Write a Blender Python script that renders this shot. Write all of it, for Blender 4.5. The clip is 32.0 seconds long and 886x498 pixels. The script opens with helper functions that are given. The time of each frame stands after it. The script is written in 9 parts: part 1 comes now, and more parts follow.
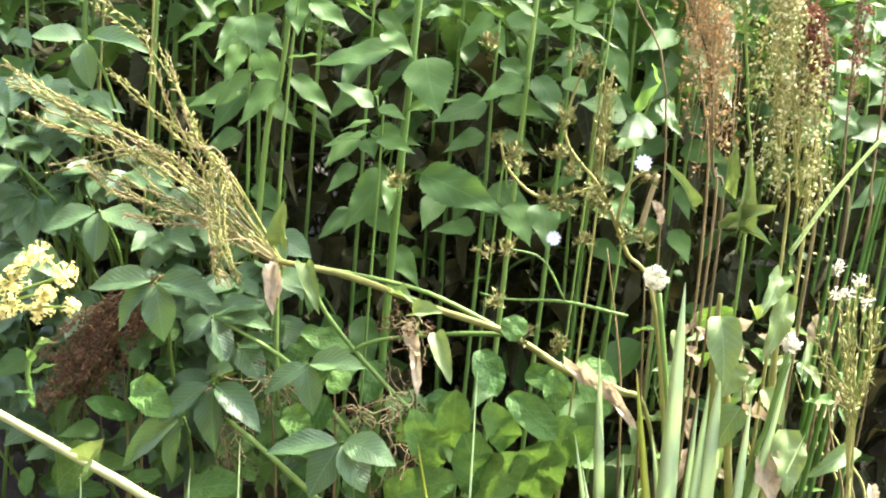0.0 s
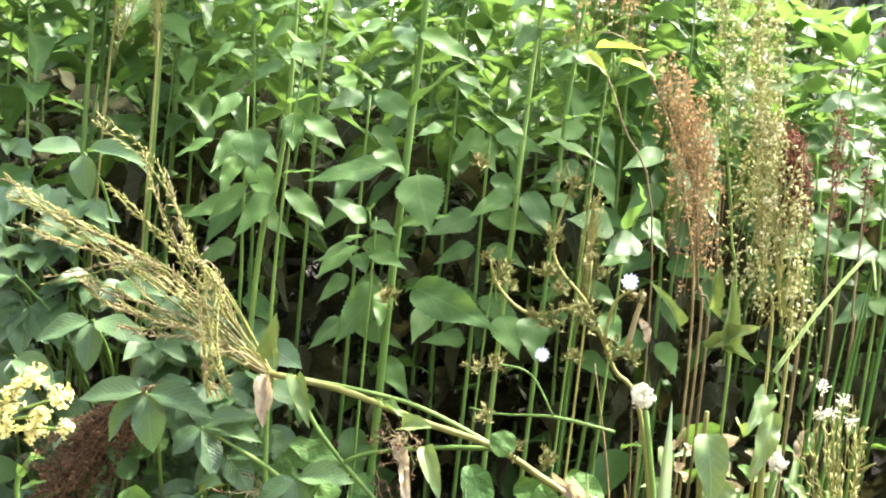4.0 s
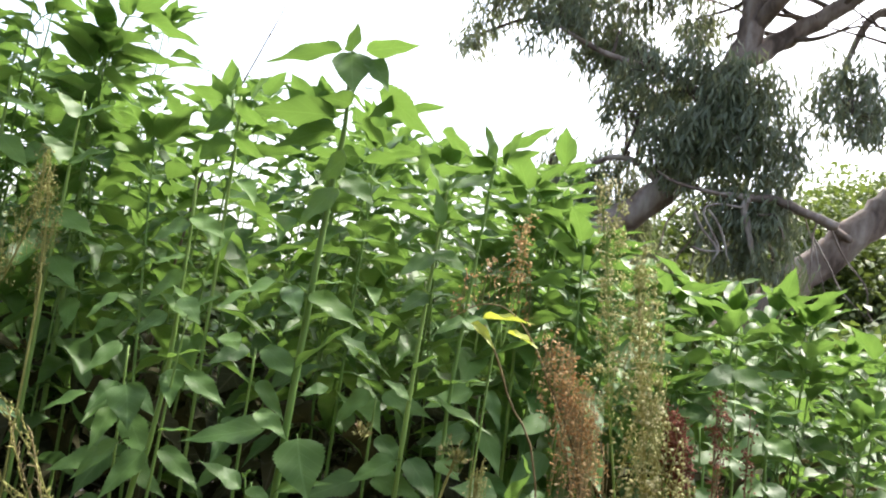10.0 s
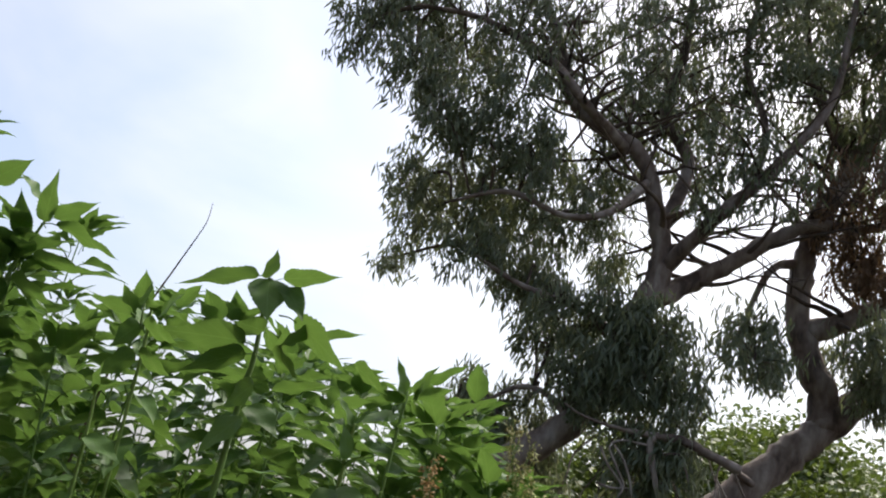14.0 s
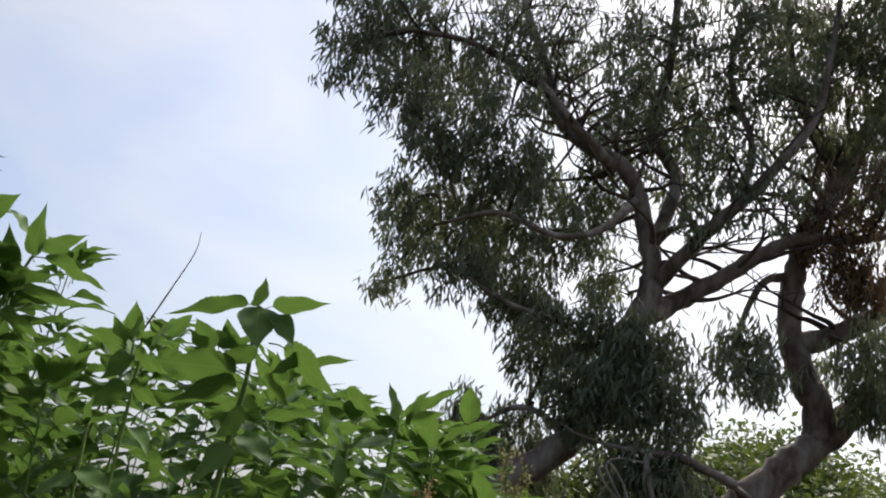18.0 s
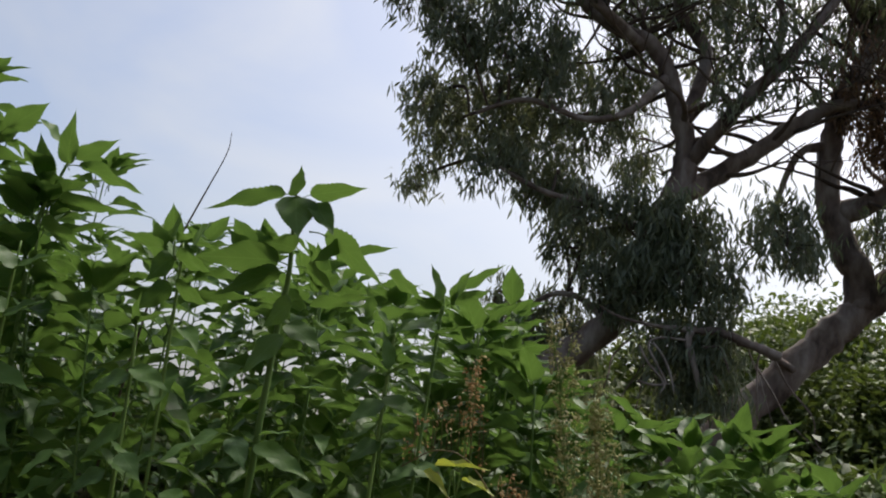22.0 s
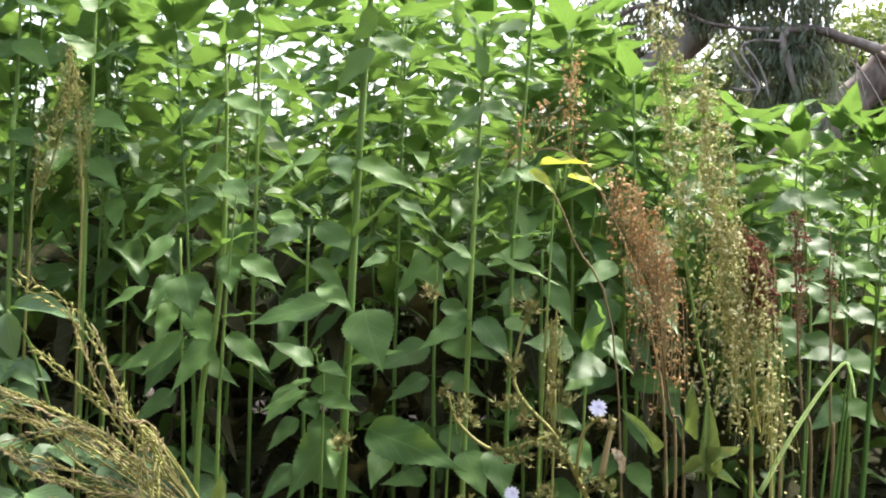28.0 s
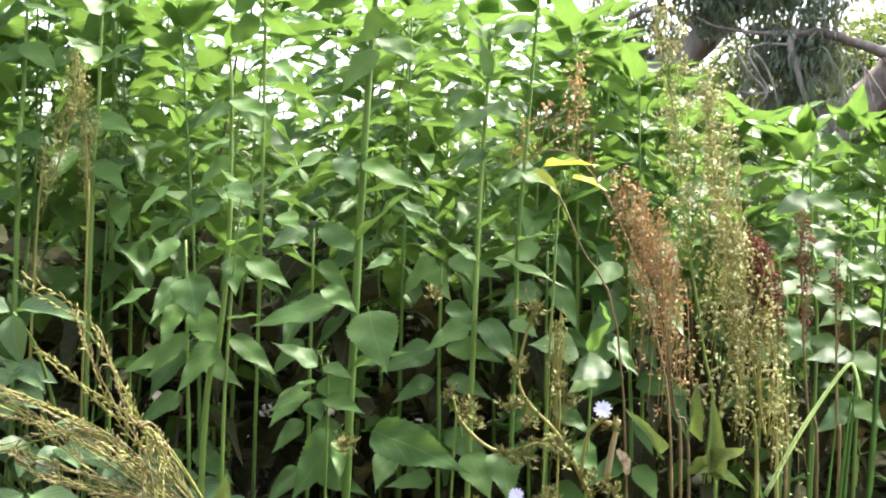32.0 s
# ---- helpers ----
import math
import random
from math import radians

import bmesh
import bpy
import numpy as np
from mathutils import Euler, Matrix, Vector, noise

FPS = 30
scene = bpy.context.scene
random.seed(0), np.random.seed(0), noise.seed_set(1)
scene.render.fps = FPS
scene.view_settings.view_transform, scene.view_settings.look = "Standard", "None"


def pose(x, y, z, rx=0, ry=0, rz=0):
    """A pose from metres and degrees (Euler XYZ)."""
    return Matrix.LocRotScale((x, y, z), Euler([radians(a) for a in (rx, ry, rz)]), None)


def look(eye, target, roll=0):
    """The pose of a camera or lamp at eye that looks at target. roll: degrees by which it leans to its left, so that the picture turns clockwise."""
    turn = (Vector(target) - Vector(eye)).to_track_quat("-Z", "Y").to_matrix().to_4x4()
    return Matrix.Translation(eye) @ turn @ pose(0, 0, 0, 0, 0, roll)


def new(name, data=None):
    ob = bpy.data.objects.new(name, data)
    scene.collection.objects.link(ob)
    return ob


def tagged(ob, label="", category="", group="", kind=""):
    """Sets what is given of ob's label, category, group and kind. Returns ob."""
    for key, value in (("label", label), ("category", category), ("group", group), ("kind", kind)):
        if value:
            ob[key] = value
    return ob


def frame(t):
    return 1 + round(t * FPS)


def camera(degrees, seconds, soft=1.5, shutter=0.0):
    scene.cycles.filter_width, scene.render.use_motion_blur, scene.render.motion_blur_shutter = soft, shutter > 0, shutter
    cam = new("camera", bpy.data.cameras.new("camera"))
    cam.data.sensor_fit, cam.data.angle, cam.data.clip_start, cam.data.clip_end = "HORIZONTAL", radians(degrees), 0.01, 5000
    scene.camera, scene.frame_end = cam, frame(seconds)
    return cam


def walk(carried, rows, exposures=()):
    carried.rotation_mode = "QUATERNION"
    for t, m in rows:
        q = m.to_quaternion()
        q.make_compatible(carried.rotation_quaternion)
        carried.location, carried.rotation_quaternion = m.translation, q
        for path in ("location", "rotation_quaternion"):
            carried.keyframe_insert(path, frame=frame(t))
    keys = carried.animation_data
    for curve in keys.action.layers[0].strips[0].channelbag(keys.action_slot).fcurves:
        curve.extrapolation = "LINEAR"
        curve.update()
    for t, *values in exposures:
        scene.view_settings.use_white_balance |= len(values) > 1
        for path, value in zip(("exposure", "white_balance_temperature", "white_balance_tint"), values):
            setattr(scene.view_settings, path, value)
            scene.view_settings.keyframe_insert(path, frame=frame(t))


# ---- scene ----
PATH = [
    (0.0, 0.012, -0.022, 1.466, 11.09, -12.15, -6.10),
    (0.5, 0.016, -0.027, 1.474, 10.98, -11.54, -6.30),
    (1.0, 0.015, -0.031, 1.479, 10.85, -10.70, -6.13),
    (1.5, 0.011, -0.036, 1.482, 10.73, -10.15, -6.26),
    (2.0, 0.015, -0.039, 1.484, 10.71, -9.61, -6.37),
    (2.5, 0.011, -0.041, 1.492, 10.59, -9.13, -6.54),
    (3.0, 0.011, -0.046, 1.503, 10.66, -8.26, -6.39),
    (3.5, 0.010, -0.046, 1.503, 10.64, -7.63, -6.65),
    (5.5, 0.014, -0.051, 1.543, 10.51, -5.37, -6.54),
    (6.0, 0.014, -0.053, 1.553, 10.27, -4.39, -6.38),
    (6.5, 0.010, -0.062, 1.555, 10.04, -3.59, -6.38),
    (7.0, 0.010, -0.066, 1.563, 9.54, -2.55, -7.09),
    (7.5, 0.009, -0.063, 1.562, 9.04, -1.96, -7.72),
    (8.0, 0.007, -0.059, 1.560, 8.22, -1.19, -8.54),
    (8.5, 0.013, -0.047, 1.561, 7.68, 0.81, -8.32),
    (9.0, 0.010, -0.020, 1.550, 6.39, 2.97, -8.59),
    (9.5, 0.009, -0.013, 1.554, 5.67, 4.38, -8.12),
    (10.0, 0.016, -0.017, 1.577, 5.17, 5.49, -9.02),
    (10.5, 0.013, -0.013, 1.585, 4.04, 7.05, -10.34),
    (11.0, 0.008, 0.016, 1.592, 2.96, 8.88, -10.43),
    (11.5, 0.008, 0.010, 1.597, 2.19, 10.35, -11.03),
    (12.0, 0.003, 0.019, 1.596, 1.60, 12.14, -11.09),
    (12.5, 0.008, 0.009, 1.597, 0.95, 13.83, -11.06),
    (13.0, 0.012, -0.004, 1.598, 0.70, 15.40, -11.33),
    (13.5, 0.007, 0.007, 1.604, 0.31, 16.62, -11.41),
    (14.0, 0.005, -0.001, 1.614, -0.21, 17.81, -11.72),
    (14.5, 0.017, -0.008, 1.617, -0.22, 18.43, -11.75),
    (15.0, 0.018, -0.014, 1.615, -0.36, 18.91, -11.38),
    (15.5, 0.019, -0.009, 1.611, -0.45, 19.12, -11.09),
    (17.5, 0.017, -0.001, 1.618, -0.26, 19.15, -10.34),
    (18.0, 0.012, -0.010, 1.615, -0.16, 18.96, -10.15),
    (18.5, 0.011, -0.009, 1.615, -0.10, 18.76, -9.93),
    (19.0, 0.011, -0.010, 1.611, -0.00, 18.50, -9.62),
    (19.5, 0.010, -0.005, 1.614, 0.23, 18.04, -9.47),
    (20.0, 0.006, 0.003, 1.608, 0.84, 17.22, -9.00),
    (20.5, 0.005, 0.003, 1.605, 1.31, 16.25, -8.93),
    (21.0, 0.003, 0.018, 1.599, 1.66, 15.04, -8.52),
    (21.5, 0.009, 0.013, 1.593, 2.04, 14.11, -8.09),
    (22.0, 0.005, 0.017, 1.588, 2.51, 13.12, -7.12),
    (22.5, 0.003, 0.022, 1.577, 3.14, 11.27, -5.75),
    (23.0, -0.004, 0.045, 1.569, 4.09, 8.27, -4.94),
    (23.5, -0.006, 0.052, 1.566, 4.88, 7.14, -4.00),
    (24.0, -0.008, 0.052, 1.565, 5.72, 5.59, -3.35),
    (24.5, -0.007, 0.053, 1.562, 6.66, 4.18, -2.93),
    (25.0, -0.006, 0.055, 1.556, 7.33, 2.70, -2.65),
    (25.5, -0.011, 0.057, 1.555, 7.27, 1.29, -2.57),
    (26.0, -0.010, 0.053, 1.554, 7.31, -0.01, -2.35),
    (26.5, -0.008, 0.057, 1.551, 7.53, -0.97, -2.43),
    (28.5, -0.018, 0.059, 1.527, 7.46, -1.09, -2.58),
    (29.0, -0.017, 0.059, 1.519, 7.45, -0.85, -2.60),
    (29.5, -0.024, 0.059, 1.516, 7.33, -0.83, -2.46),
    (30.0, -0.021, 0.059, 1.515, 7.45, -0.77, -2.51),
    (30.5, -0.022, 0.061, 1.500, 7.45, -0.36, -2.78),
    (31.0, -0.014, 0.059, 1.526, 7.70, -0.91, -2.54),
    (31.5, -0.010, 0.059, 1.528, 7.84, -0.87, -2.64),
    (32.0, -0.010, 0.061, 1.529, 7.91, -0.85, -2.50),
]
cam = camera(44.0, 32.0, soft=2.0)
walk(cam, [(t, pose(x, y, z, 90 + p, r, w)) for t, x, y, z, w, p, r in PATH],
     exposures=[(0.0, 3.5), (3.5, 3.5), (6.0, 3.45), (8.0, 3.15), (9.0, 2.85), (10.0, 2.2), (11.0, 1.6), (12.0, 1.15), (13.0, 0.95), (15.0, 0.58), (19.0, 0.46), (21.0, 0.28), (22.0, 0.24),
                (23.0, 0.55), (24.0, 0.78), (25.0, 1.2), (26.0, 1.85), (28.5, 2.65), (29.5, 2.9), (32.0, 2.9)])

# ---- world and sun ----
SUN_TURN, SUN_RISE = 40.0, 56.0   # degrees to the right of straight ahead, and above the ground
world = bpy.data.worlds.new("sky")
scene.world = world
world.use_nodes = True
wn, wl = world.node_tree.nodes, world.node_tree.links
sky = wn.new("ShaderNodeTexSky")
sky.sky_type, sky.sun_disc = "NISHITA", False
sky.sun_elevation, sky.sun_rotation = radians(SUN_RISE), radians(SUN_TURN)
sky.air_density, sky.dust_density, sky.ozone_density = 0.9, 5.5, 1.0
haze = wn.new("ShaderNodeTexNoise")
haze.inputs["Scale"].default_value, haze.inputs["Detail"].default_value, haze.inputs["Distortion"].default_value = 2.6, 5.0, 0.6
spread, where = wn.new("ShaderNodeMapping"), wn.new("ShaderNodeTexCoord")
spread.inputs["Scale"].default_value = (1.0, 1.0, 2.2)
wl.new(where.outputs["Generated"], spread.inputs[0])
wl.new(spread.outputs[0], haze.inputs["Vector"])
thin = wn.new("ShaderNodeMapRange")
thin.inputs["From Min"].default_value, thin.inputs["From Max"].default_value = 0.42, 0.68
thin.inputs["To Min"].default_value, thin.inputs["To Max"].default_value = 1.0, 0.45
wl.new(haze.outputs["Fac"], thin.inputs["Value"])
fade = wn.new("ShaderNodeHueSaturation")
wl.new(thin.outputs[0], fade.inputs["Saturation"])
wl.new(sky.outputs[0], fade.inputs["Color"])
wl.new(fade.outputs[0], wn["Background"].inputs[0])
wn["Background"].inputs[1].default_value = 0.15
lamp = bpy.data.lights.new("sun", "SUN")
lamp.energy, lamp.angle, lamp.color = 2.0, radians(2.0), (1.0, 0.95, 0.87)
sun = new("sun", lamp)
sx, sy = math.sin(radians(SUN_TURN)) * math.cos(radians(SUN_RISE)), math.cos(radians(SUN_TURN)) * math.cos(radians(SUN_RISE))
sun.matrix_world = look((sx * 60, sy * 60, math.sin(radians(SUN_RISE)) * 60), (0, 0, 0))


# ---- materials ----
def node(nt, kind, **values):
    n = nt.nodes.new(kind)
    for k, v in values.items():
        n.inputs[k.replace("_", " ")].default_value = v
    return n


def ramp(nt, fac, stops):
    n = nt.nodes.new("ShaderNodeValToRGB")
    while len(n.color_ramp.elements) < len(stops):
        n.color_ramp.elements.new(0.5)
    for e, (p, c) in zip(n.color_ramp.elements, stops):
        e.position, e.color = p, (*c, 1)
    nt.links.new(fac, n.inputs[0])
    return n.outputs[0]


def calc(nt, op, a, b=None):
    n = nt.nodes.new("ShaderNodeMath")
    n.operation = op
    for i, v in enumerate((a, b)):
        if v is None:
            continue
        if isinstance(v, (int, float)):
            n.inputs[i].default_value = v
        else:
            nt.links.new(v, n.inputs[i])
    return n.outputs[0]


def leaf_material(name, dark, light, through_colour, share=0.4, rough=0.45, veins=9.0, relief=0.5, blemish=(0.2, 0.16, 0.05), blemish_at=0.7, spec=0.45, crinkle=0.0):
    """A leaf: varied from leaf to leaf, with pale veins, a few blemishes, gloss and light that comes through."""
    m = bpy.data.materials.new(name)
    m.use_nodes = True
    nt = m.node_tree
    ln = nt.links
    bsdf, out = nt.nodes["Principled BSDF"], nt.nodes["Material Output"]
    info, tex = nt.nodes.new("ShaderNodeObjectInfo"), nt.nodes.new("ShaderNodeTexCoord")
    geo = nt.nodes.new("ShaderNodeNewGeometry")
    vary = calc(nt, "FRACT", calc(nt, "ADD", info.outputs["Random"], geo.outputs["Random Per Island"]))
    sep = nt.nodes.new("ShaderNodeSeparateXYZ")
    ln.new(tex.outputs["UV"], sep.inputs[0])
    across = calc(nt, "ABSOLUTE", calc(nt, "SUBTRACT", sep.outputs[0], 0.5))
    wave = calc(nt, "SINE", calc(nt, "MULTIPLY", calc(nt, "SUBTRACT", sep.outputs[1], calc(nt, "MULTIPLY", across, 0.75)), veins * 6.283))
    side = calc(nt, "POWER", calc(nt, "MAXIMUM", wave, 0.0), 8.0)
    mid = calc(nt, "LESS_THAN", across, 0.018)
    vein = calc(nt, "MINIMUM", calc(nt, "ADD", calc(nt, "MULTIPLY", side, 0.5), mid), 1.0)
    big = node(nt, "ShaderNodeTexNoise", Scale=7.0, Detail=4.0)
    fine = node(nt, "ShaderNodeTexNoise", Scale=160.0, Detail=3.0)
    ln.new(geo.outputs["Position"], big.inputs["Vector"])
    ln.new(geo.outputs["Position"], fine.inputs["Vector"])
    mix_at = calc(nt, "ADD", calc(nt, "MULTIPLY", vary, 0.65), calc(nt, "MULTIPLY", big.outputs["Fac"], 0.4))
    body = ramp(nt, mix_at, [(0.15, dark), (0.85, light)])
    pale = nt.nodes.new("ShaderNodeMix")
    pale.data_type = "RGBA"
    ln.new(calc(nt, "MULTIPLY", vein, 0.35), pale.inputs["Factor"])
    ln.new(body, pale.inputs[6])
    pale.inputs[7].default_value = (*[min(1, c * 1.7 + 0.03) for c in light], 1)
    spots = nt.nodes.new("ShaderNodeMix")
    spots.data_type = "RGBA"
    patch = node(nt, "ShaderNodeTexNoise", Scale=38.0, Detail=5.0, Roughness=0.7)
    ln.new(geo.outputs["Position"], patch.inputs["Vector"])
    ln.new(calc(nt, "MULTIPLY", calc(nt, "MULTIPLY", calc(nt, "MAXIMUM", calc(nt, "SUBTRACT", patch.outputs["Fac"], blemish_at), 0.0), 9.0), calc(nt, "ADD", vary, 0.2)), spots.inputs["Factor"])
    ln.new(pale.outputs[2], spots.inputs[6])
    spots.inputs[7].default_value = (*blemish, 1)
    ln.new(spots.outputs[2], bsdf.inputs["Base Color"])
    ln.new(calc(nt, "ADD", calc(nt, "MULTIPLY", fine.outputs["Fac"], 0.25), rough - 0.1), bsdf.inputs["Roughness"])
    bsdf.inputs["Specular IOR Level"].default_value = spec
    height = calc(nt, "ADD", calc(nt, "MULTIPLY", vein, -0.6), calc(nt, "MULTIPLY", fine.outputs["Fac"], 0.5))
    if crinkle:
        pucker = node(nt, "ShaderNodeTexNoise", Scale=75.0, Detail=2.0)
        ln.new(geo.outputs["Position"], pucker.inputs["Vector"])
        height = calc(nt, "ADD", height, calc(nt, "MULTIPLY", pucker.outputs["Fac"], crinkle))
    bump = node(nt, "ShaderNodeBump", Strength=relief, Distance=0.002)
    ln.new(height, bump.inputs["Height"])
    ln.new(bump.outputs[0], bsdf.inputs["Normal"])
    glow = nt.nodes.new("ShaderNodeBsdfTranslucent")
    tint = nt.nodes.new("ShaderNodeMix")
    tint.data_type, tint.blend_type = "RGBA", "MULTIPLY"
    tint.inputs["Factor"].default_value = 0.5
    tint.inputs[6].default_value = (*through_colour, 1)
    ln.new(ramp(nt, vein, [(0.0, (1, 1, 1)), (1.0, (0.55, 0.6, 0.5))]), tint.inputs[7])
    ln.new(tint.outputs[2], glow.inputs["Color"])
    mixed = node(nt, "ShaderNodeMixShader", Fac=share)
    ln.new(bsdf.outputs[0], mixed.inputs[1])
    ln.new(glow.outputs[0], mixed.inputs[2])
    ln.new(mixed.outputs[0], out.inputs["Surface"])
    return m


def plain_material(name, stops, rough=0.7, scale=12.0, stretch=(1, 1, 1), relief=0.4, depth=0.004, spec=0.3, fine_scale=90.0, spread=0.3):
    """Bark, stalks, soil, seed: colour from two scales of noise, with relief."""
    m = bpy.data.materials.new(name)
    m.use_nodes = True
    nt = m.node_tree
    ln = nt.links
    bsdf = nt.nodes["Principled BSDF"]
    geo, info = nt.nodes.new("ShaderNodeNewGeometry"), nt.nodes.new("ShaderNodeObjectInfo")
    mapping = nt.nodes.new("ShaderNodeMapping")
    mapping.inputs["Scale"].default_value = stretch
    ln.new(geo.outputs["Position"], mapping.inputs[0])
    big, fine = node(nt, "ShaderNodeTexNoise", Scale=scale, Detail=5.0), node(nt, "ShaderNodeTexNoise", Scale=fine_scale, Detail=4.0)
    ln.new(mapping.outputs[0], big.inputs["Vector"])
    ln.new(mapping.outputs[0], fine.inputs["Vector"])
    vary = calc(nt, "FRACT", calc(nt, "ADD", info.outputs["Random"], geo.outputs["Random Per Island"]))
    at = calc(nt, "ADD", calc(nt, "MULTIPLY", big.outputs["Fac"], 0.65), calc(nt, "ADD", calc(nt, "MULTIPLY", fine.outputs["Fac"], 0.25), calc(nt, "MULTIPLY", calc(nt, "SUBTRACT", vary, 0.5), spread)))
    ln.new(ramp(nt, at, stops), bsdf.inputs["Base Color"])
    bsdf.inputs["Roughness"].default_value = rough
    bsdf.inputs["Specular IOR Level"].default_value = spec
    bump = node(nt, "ShaderNodeBump", Strength=relief, Distance=depth)
    ln.new(calc(nt, "ADD", big.outputs["Fac"], calc(nt, "MULTIPLY", fine.outputs["Fac"], 0.5)), bump.inputs["Height"])
    ln.new(bump.outputs[0], bsdf.inputs["Normal"])
    return m


M_LEAF = leaf_material("artichoke_leaf", (0.026, 0.064, 0.014), (0.069, 0.134, 0.030), (0.235, 0.41, 0.075), share=0.22, rough=0.47, veins=6.0, relief=0.35, spec=0.18)
M_DARKLEAF = leaf_material("dark_leaflet", (0.038, 0.083, 0.030), (0.092, 0.160, 0.058), (0.16, 0.30, 0.05), share=0.15, rough=0.38, veins=10.0, relief=1.0, spec=0.4)
M_GUMLEAF = leaf_material("gum_leaf", (0.048, 0.070, 0.044), (0.145, 0.17, 0.105), (0.28, 0.31, 0.13), share=0.32, rough=0.4, veins=14.0, relief=0.1)
M_GUMDRY = leaf_material("dry_gum_leaf", (0.075, 0.045, 0.028), (0.19, 0.12, 0.075), (0.24, 0.14, 0.06), share=0.25, rough=0.6, veins=14.0, relief=0.1)
M_SHRUB = leaf_material("shrub_leaf", (0.035, 0.065, 0.017), (0.10, 0.14, 0.034), (0.22, 0.30, 0.05), share=0.2, rough=0.5, veins=6.0, relief=0.1)
M_BLADE = leaf_material("blade", (0.33, 0.46, 0.24), (0.52, 0.63, 0.40), (0.72, 0.85, 0.42), share=0.45, rough=0.5, veins=0.3, relief=0.2, spec=0.2)
M_DOCKLEAF = leaf_material("dock_leaf", (0.06, 0.12, 0.028), (0.15, 0.21, 0.055), (0.30, 0.40, 0.09), share=0.16, rough=0.55, veins=7.0, blemish=(0.28, 0.22, 0.10), blemish_at=0.6)
M_BROADLEAF = leaf_material("broad_leaf", (0.030, 0.080, 0.016), (0.085, 0.165, 0.036), (0.24, 0.42, 0.06), share=0.16, rough=0.5, veins=6.0, relief=0.9, spec=0.16, crinkle=3.5)
M_YELLOWLEAF = leaf_material("yellow_leaf", (0.20, 0.25, 0.03), (0.33, 0.37, 0.05), (0.55, 0.62, 0.08), share=0.3, rough=0.5)
M_DRYLEAF = leaf_material("dry_leaf", (0.26, 0.20, 0.115), (0.52, 0.44, 0.30), (0.5, 0.42, 0.26), share=0.25, rough=0.75, blemish=(0.16, 0.10, 0.05), blemish_at=0.52, spec=0.2)
M_STEM = plain_material("green_stalk", [(0.3, (0.08, 0.155, 0.027)), (0.7, (0.175, 0.265, 0.057))], rough=0.55, scale=30, stretch=(1, 1, 0.15))
M_BARK = plain_material("gum_bark", [(0.34, (0.068, 0.049, 0.039)), (0.43, (0.17, 0.128, 0.103)), (0.52, (0.265, 0.222, 0.188)), (0.64, (0.40, 0.355, 0.305))], rough=0.75, scale=3.4, stretch=(1, 1, 0.45), relief=0.8, depth=0.03, fine_scale=14, spread=0.04)
# withered leaf, very dark: the stand's inner shade is put into its colour
M_SHADE_WITHER = leaf_material("withered_leaf", (0.015, 0.019, 0.008), (0.044, 0.043, 0.019), (0.10, 0.09, 0.03), share=0.1, rough=0.8, veins=5.0, relief=0.6, spec=0.08)
M_TWIG = plain_material("twig_bark", [(0.3, (0.06, 0.045, 0.035)), (0.7, (0.16, 0.12, 0.09))], rough=0.85, scale=6)
M_SOIL = plain_material("soil", [(0.3, (0.025, 0.018, 0.012)), (0.7, (0.075, 0.055, 0.035))], rough=0.95, scale=5, relief=1.0, depth=0.05)
M_STRAW = plain_material("straw_stalk", [(0.3, (0.175, 0.142, 0.06)), (0.7, (0.37, 0.31, 0.15))], rough=0.65, scale=25)
M_OLIVE = plain_material("olive_stalk", [(0.3, (0.155, 0.16, 0.038)), (0.7, (0.315, 0.305, 0.092))], rough=0.6, scale=18)
M_PALE = plain_material("pale_stalk", [(0.3, (0.22, 0.26, 0.10)), (0.7, (0.38, 0.40, 0.19))], rough=0.6, scale=20)
M_RUST = plain_material("rust_seed", [(0.3, (0.28, 0.135, 0.045)), (0.5, (0.47, 0.30, 0.12)), (0.75, (0.70, 0.58, 0.34))], rough=0.75, scale=14)
M_TANSEED = plain_material("tan_seed", [(0.3, (0.22, 0.24, 0.075)), (0.55, (0.42, 0.40, 0.17)), (0.75, (0.68, 0.63, 0.42))], rough=0.7, scale=14)
M_DARKSEED = plain_material("dark_red_seed", [(0.3, (0.09, 0.028, 0.014)), (0.7, (0.22, 0.075, 0.035))], rough=0.8, scale=14)
M_BROWNSEED = plain_material("brown_seed", [(0.3, (0.05, 0.024, 0.011)), (0.7, (0.17, 0.088, 0.04))], rough=0.85, scale=20)
M_REDSTALK = plain_material("red_brown_stalk", [(0.3, (0.085, 0.065, 0.025)), (0.7, (0.19, 0.145, 0.06))], rough=0.7, scale=20)
M_BUD = plain_material("bud", [(0.3, (0.10, 0.12, 0.03)), (0.55, (0.22, 0.21, 0.065)), (0.75, (0.33, 0.22, 0.13))], rough=0.7, scale=40)
M_PETAL = leaf_material("pale_blue_petal", (0.66, 0.67, 0.80), (0.80, 0.79, 0.87), (0.7, 0.72, 0.9), share=0.3, rough=0.6, veins=2.0, blemish=(0.6, 0.6, 0.8))
M_WHITE = leaf_material("white_floret", (0.62, 0.62, 0.46), (0.80, 0.79, 0.66), (0.7, 0.7, 0.5), share=0.3, rough=0.6, veins=2.0, blemish=(0.4, 0.35, 0.2), blemish_at=0.55)
M_YELLOW = leaf_material("yellow_floret", (0.70, 0.60, 0.16), (0.84, 0.77, 0.36), (0.8, 0.74, 0.3), share=0.3, rough=0.6, veins=2.0, blemish=(0.4, 0.35, 0.05))


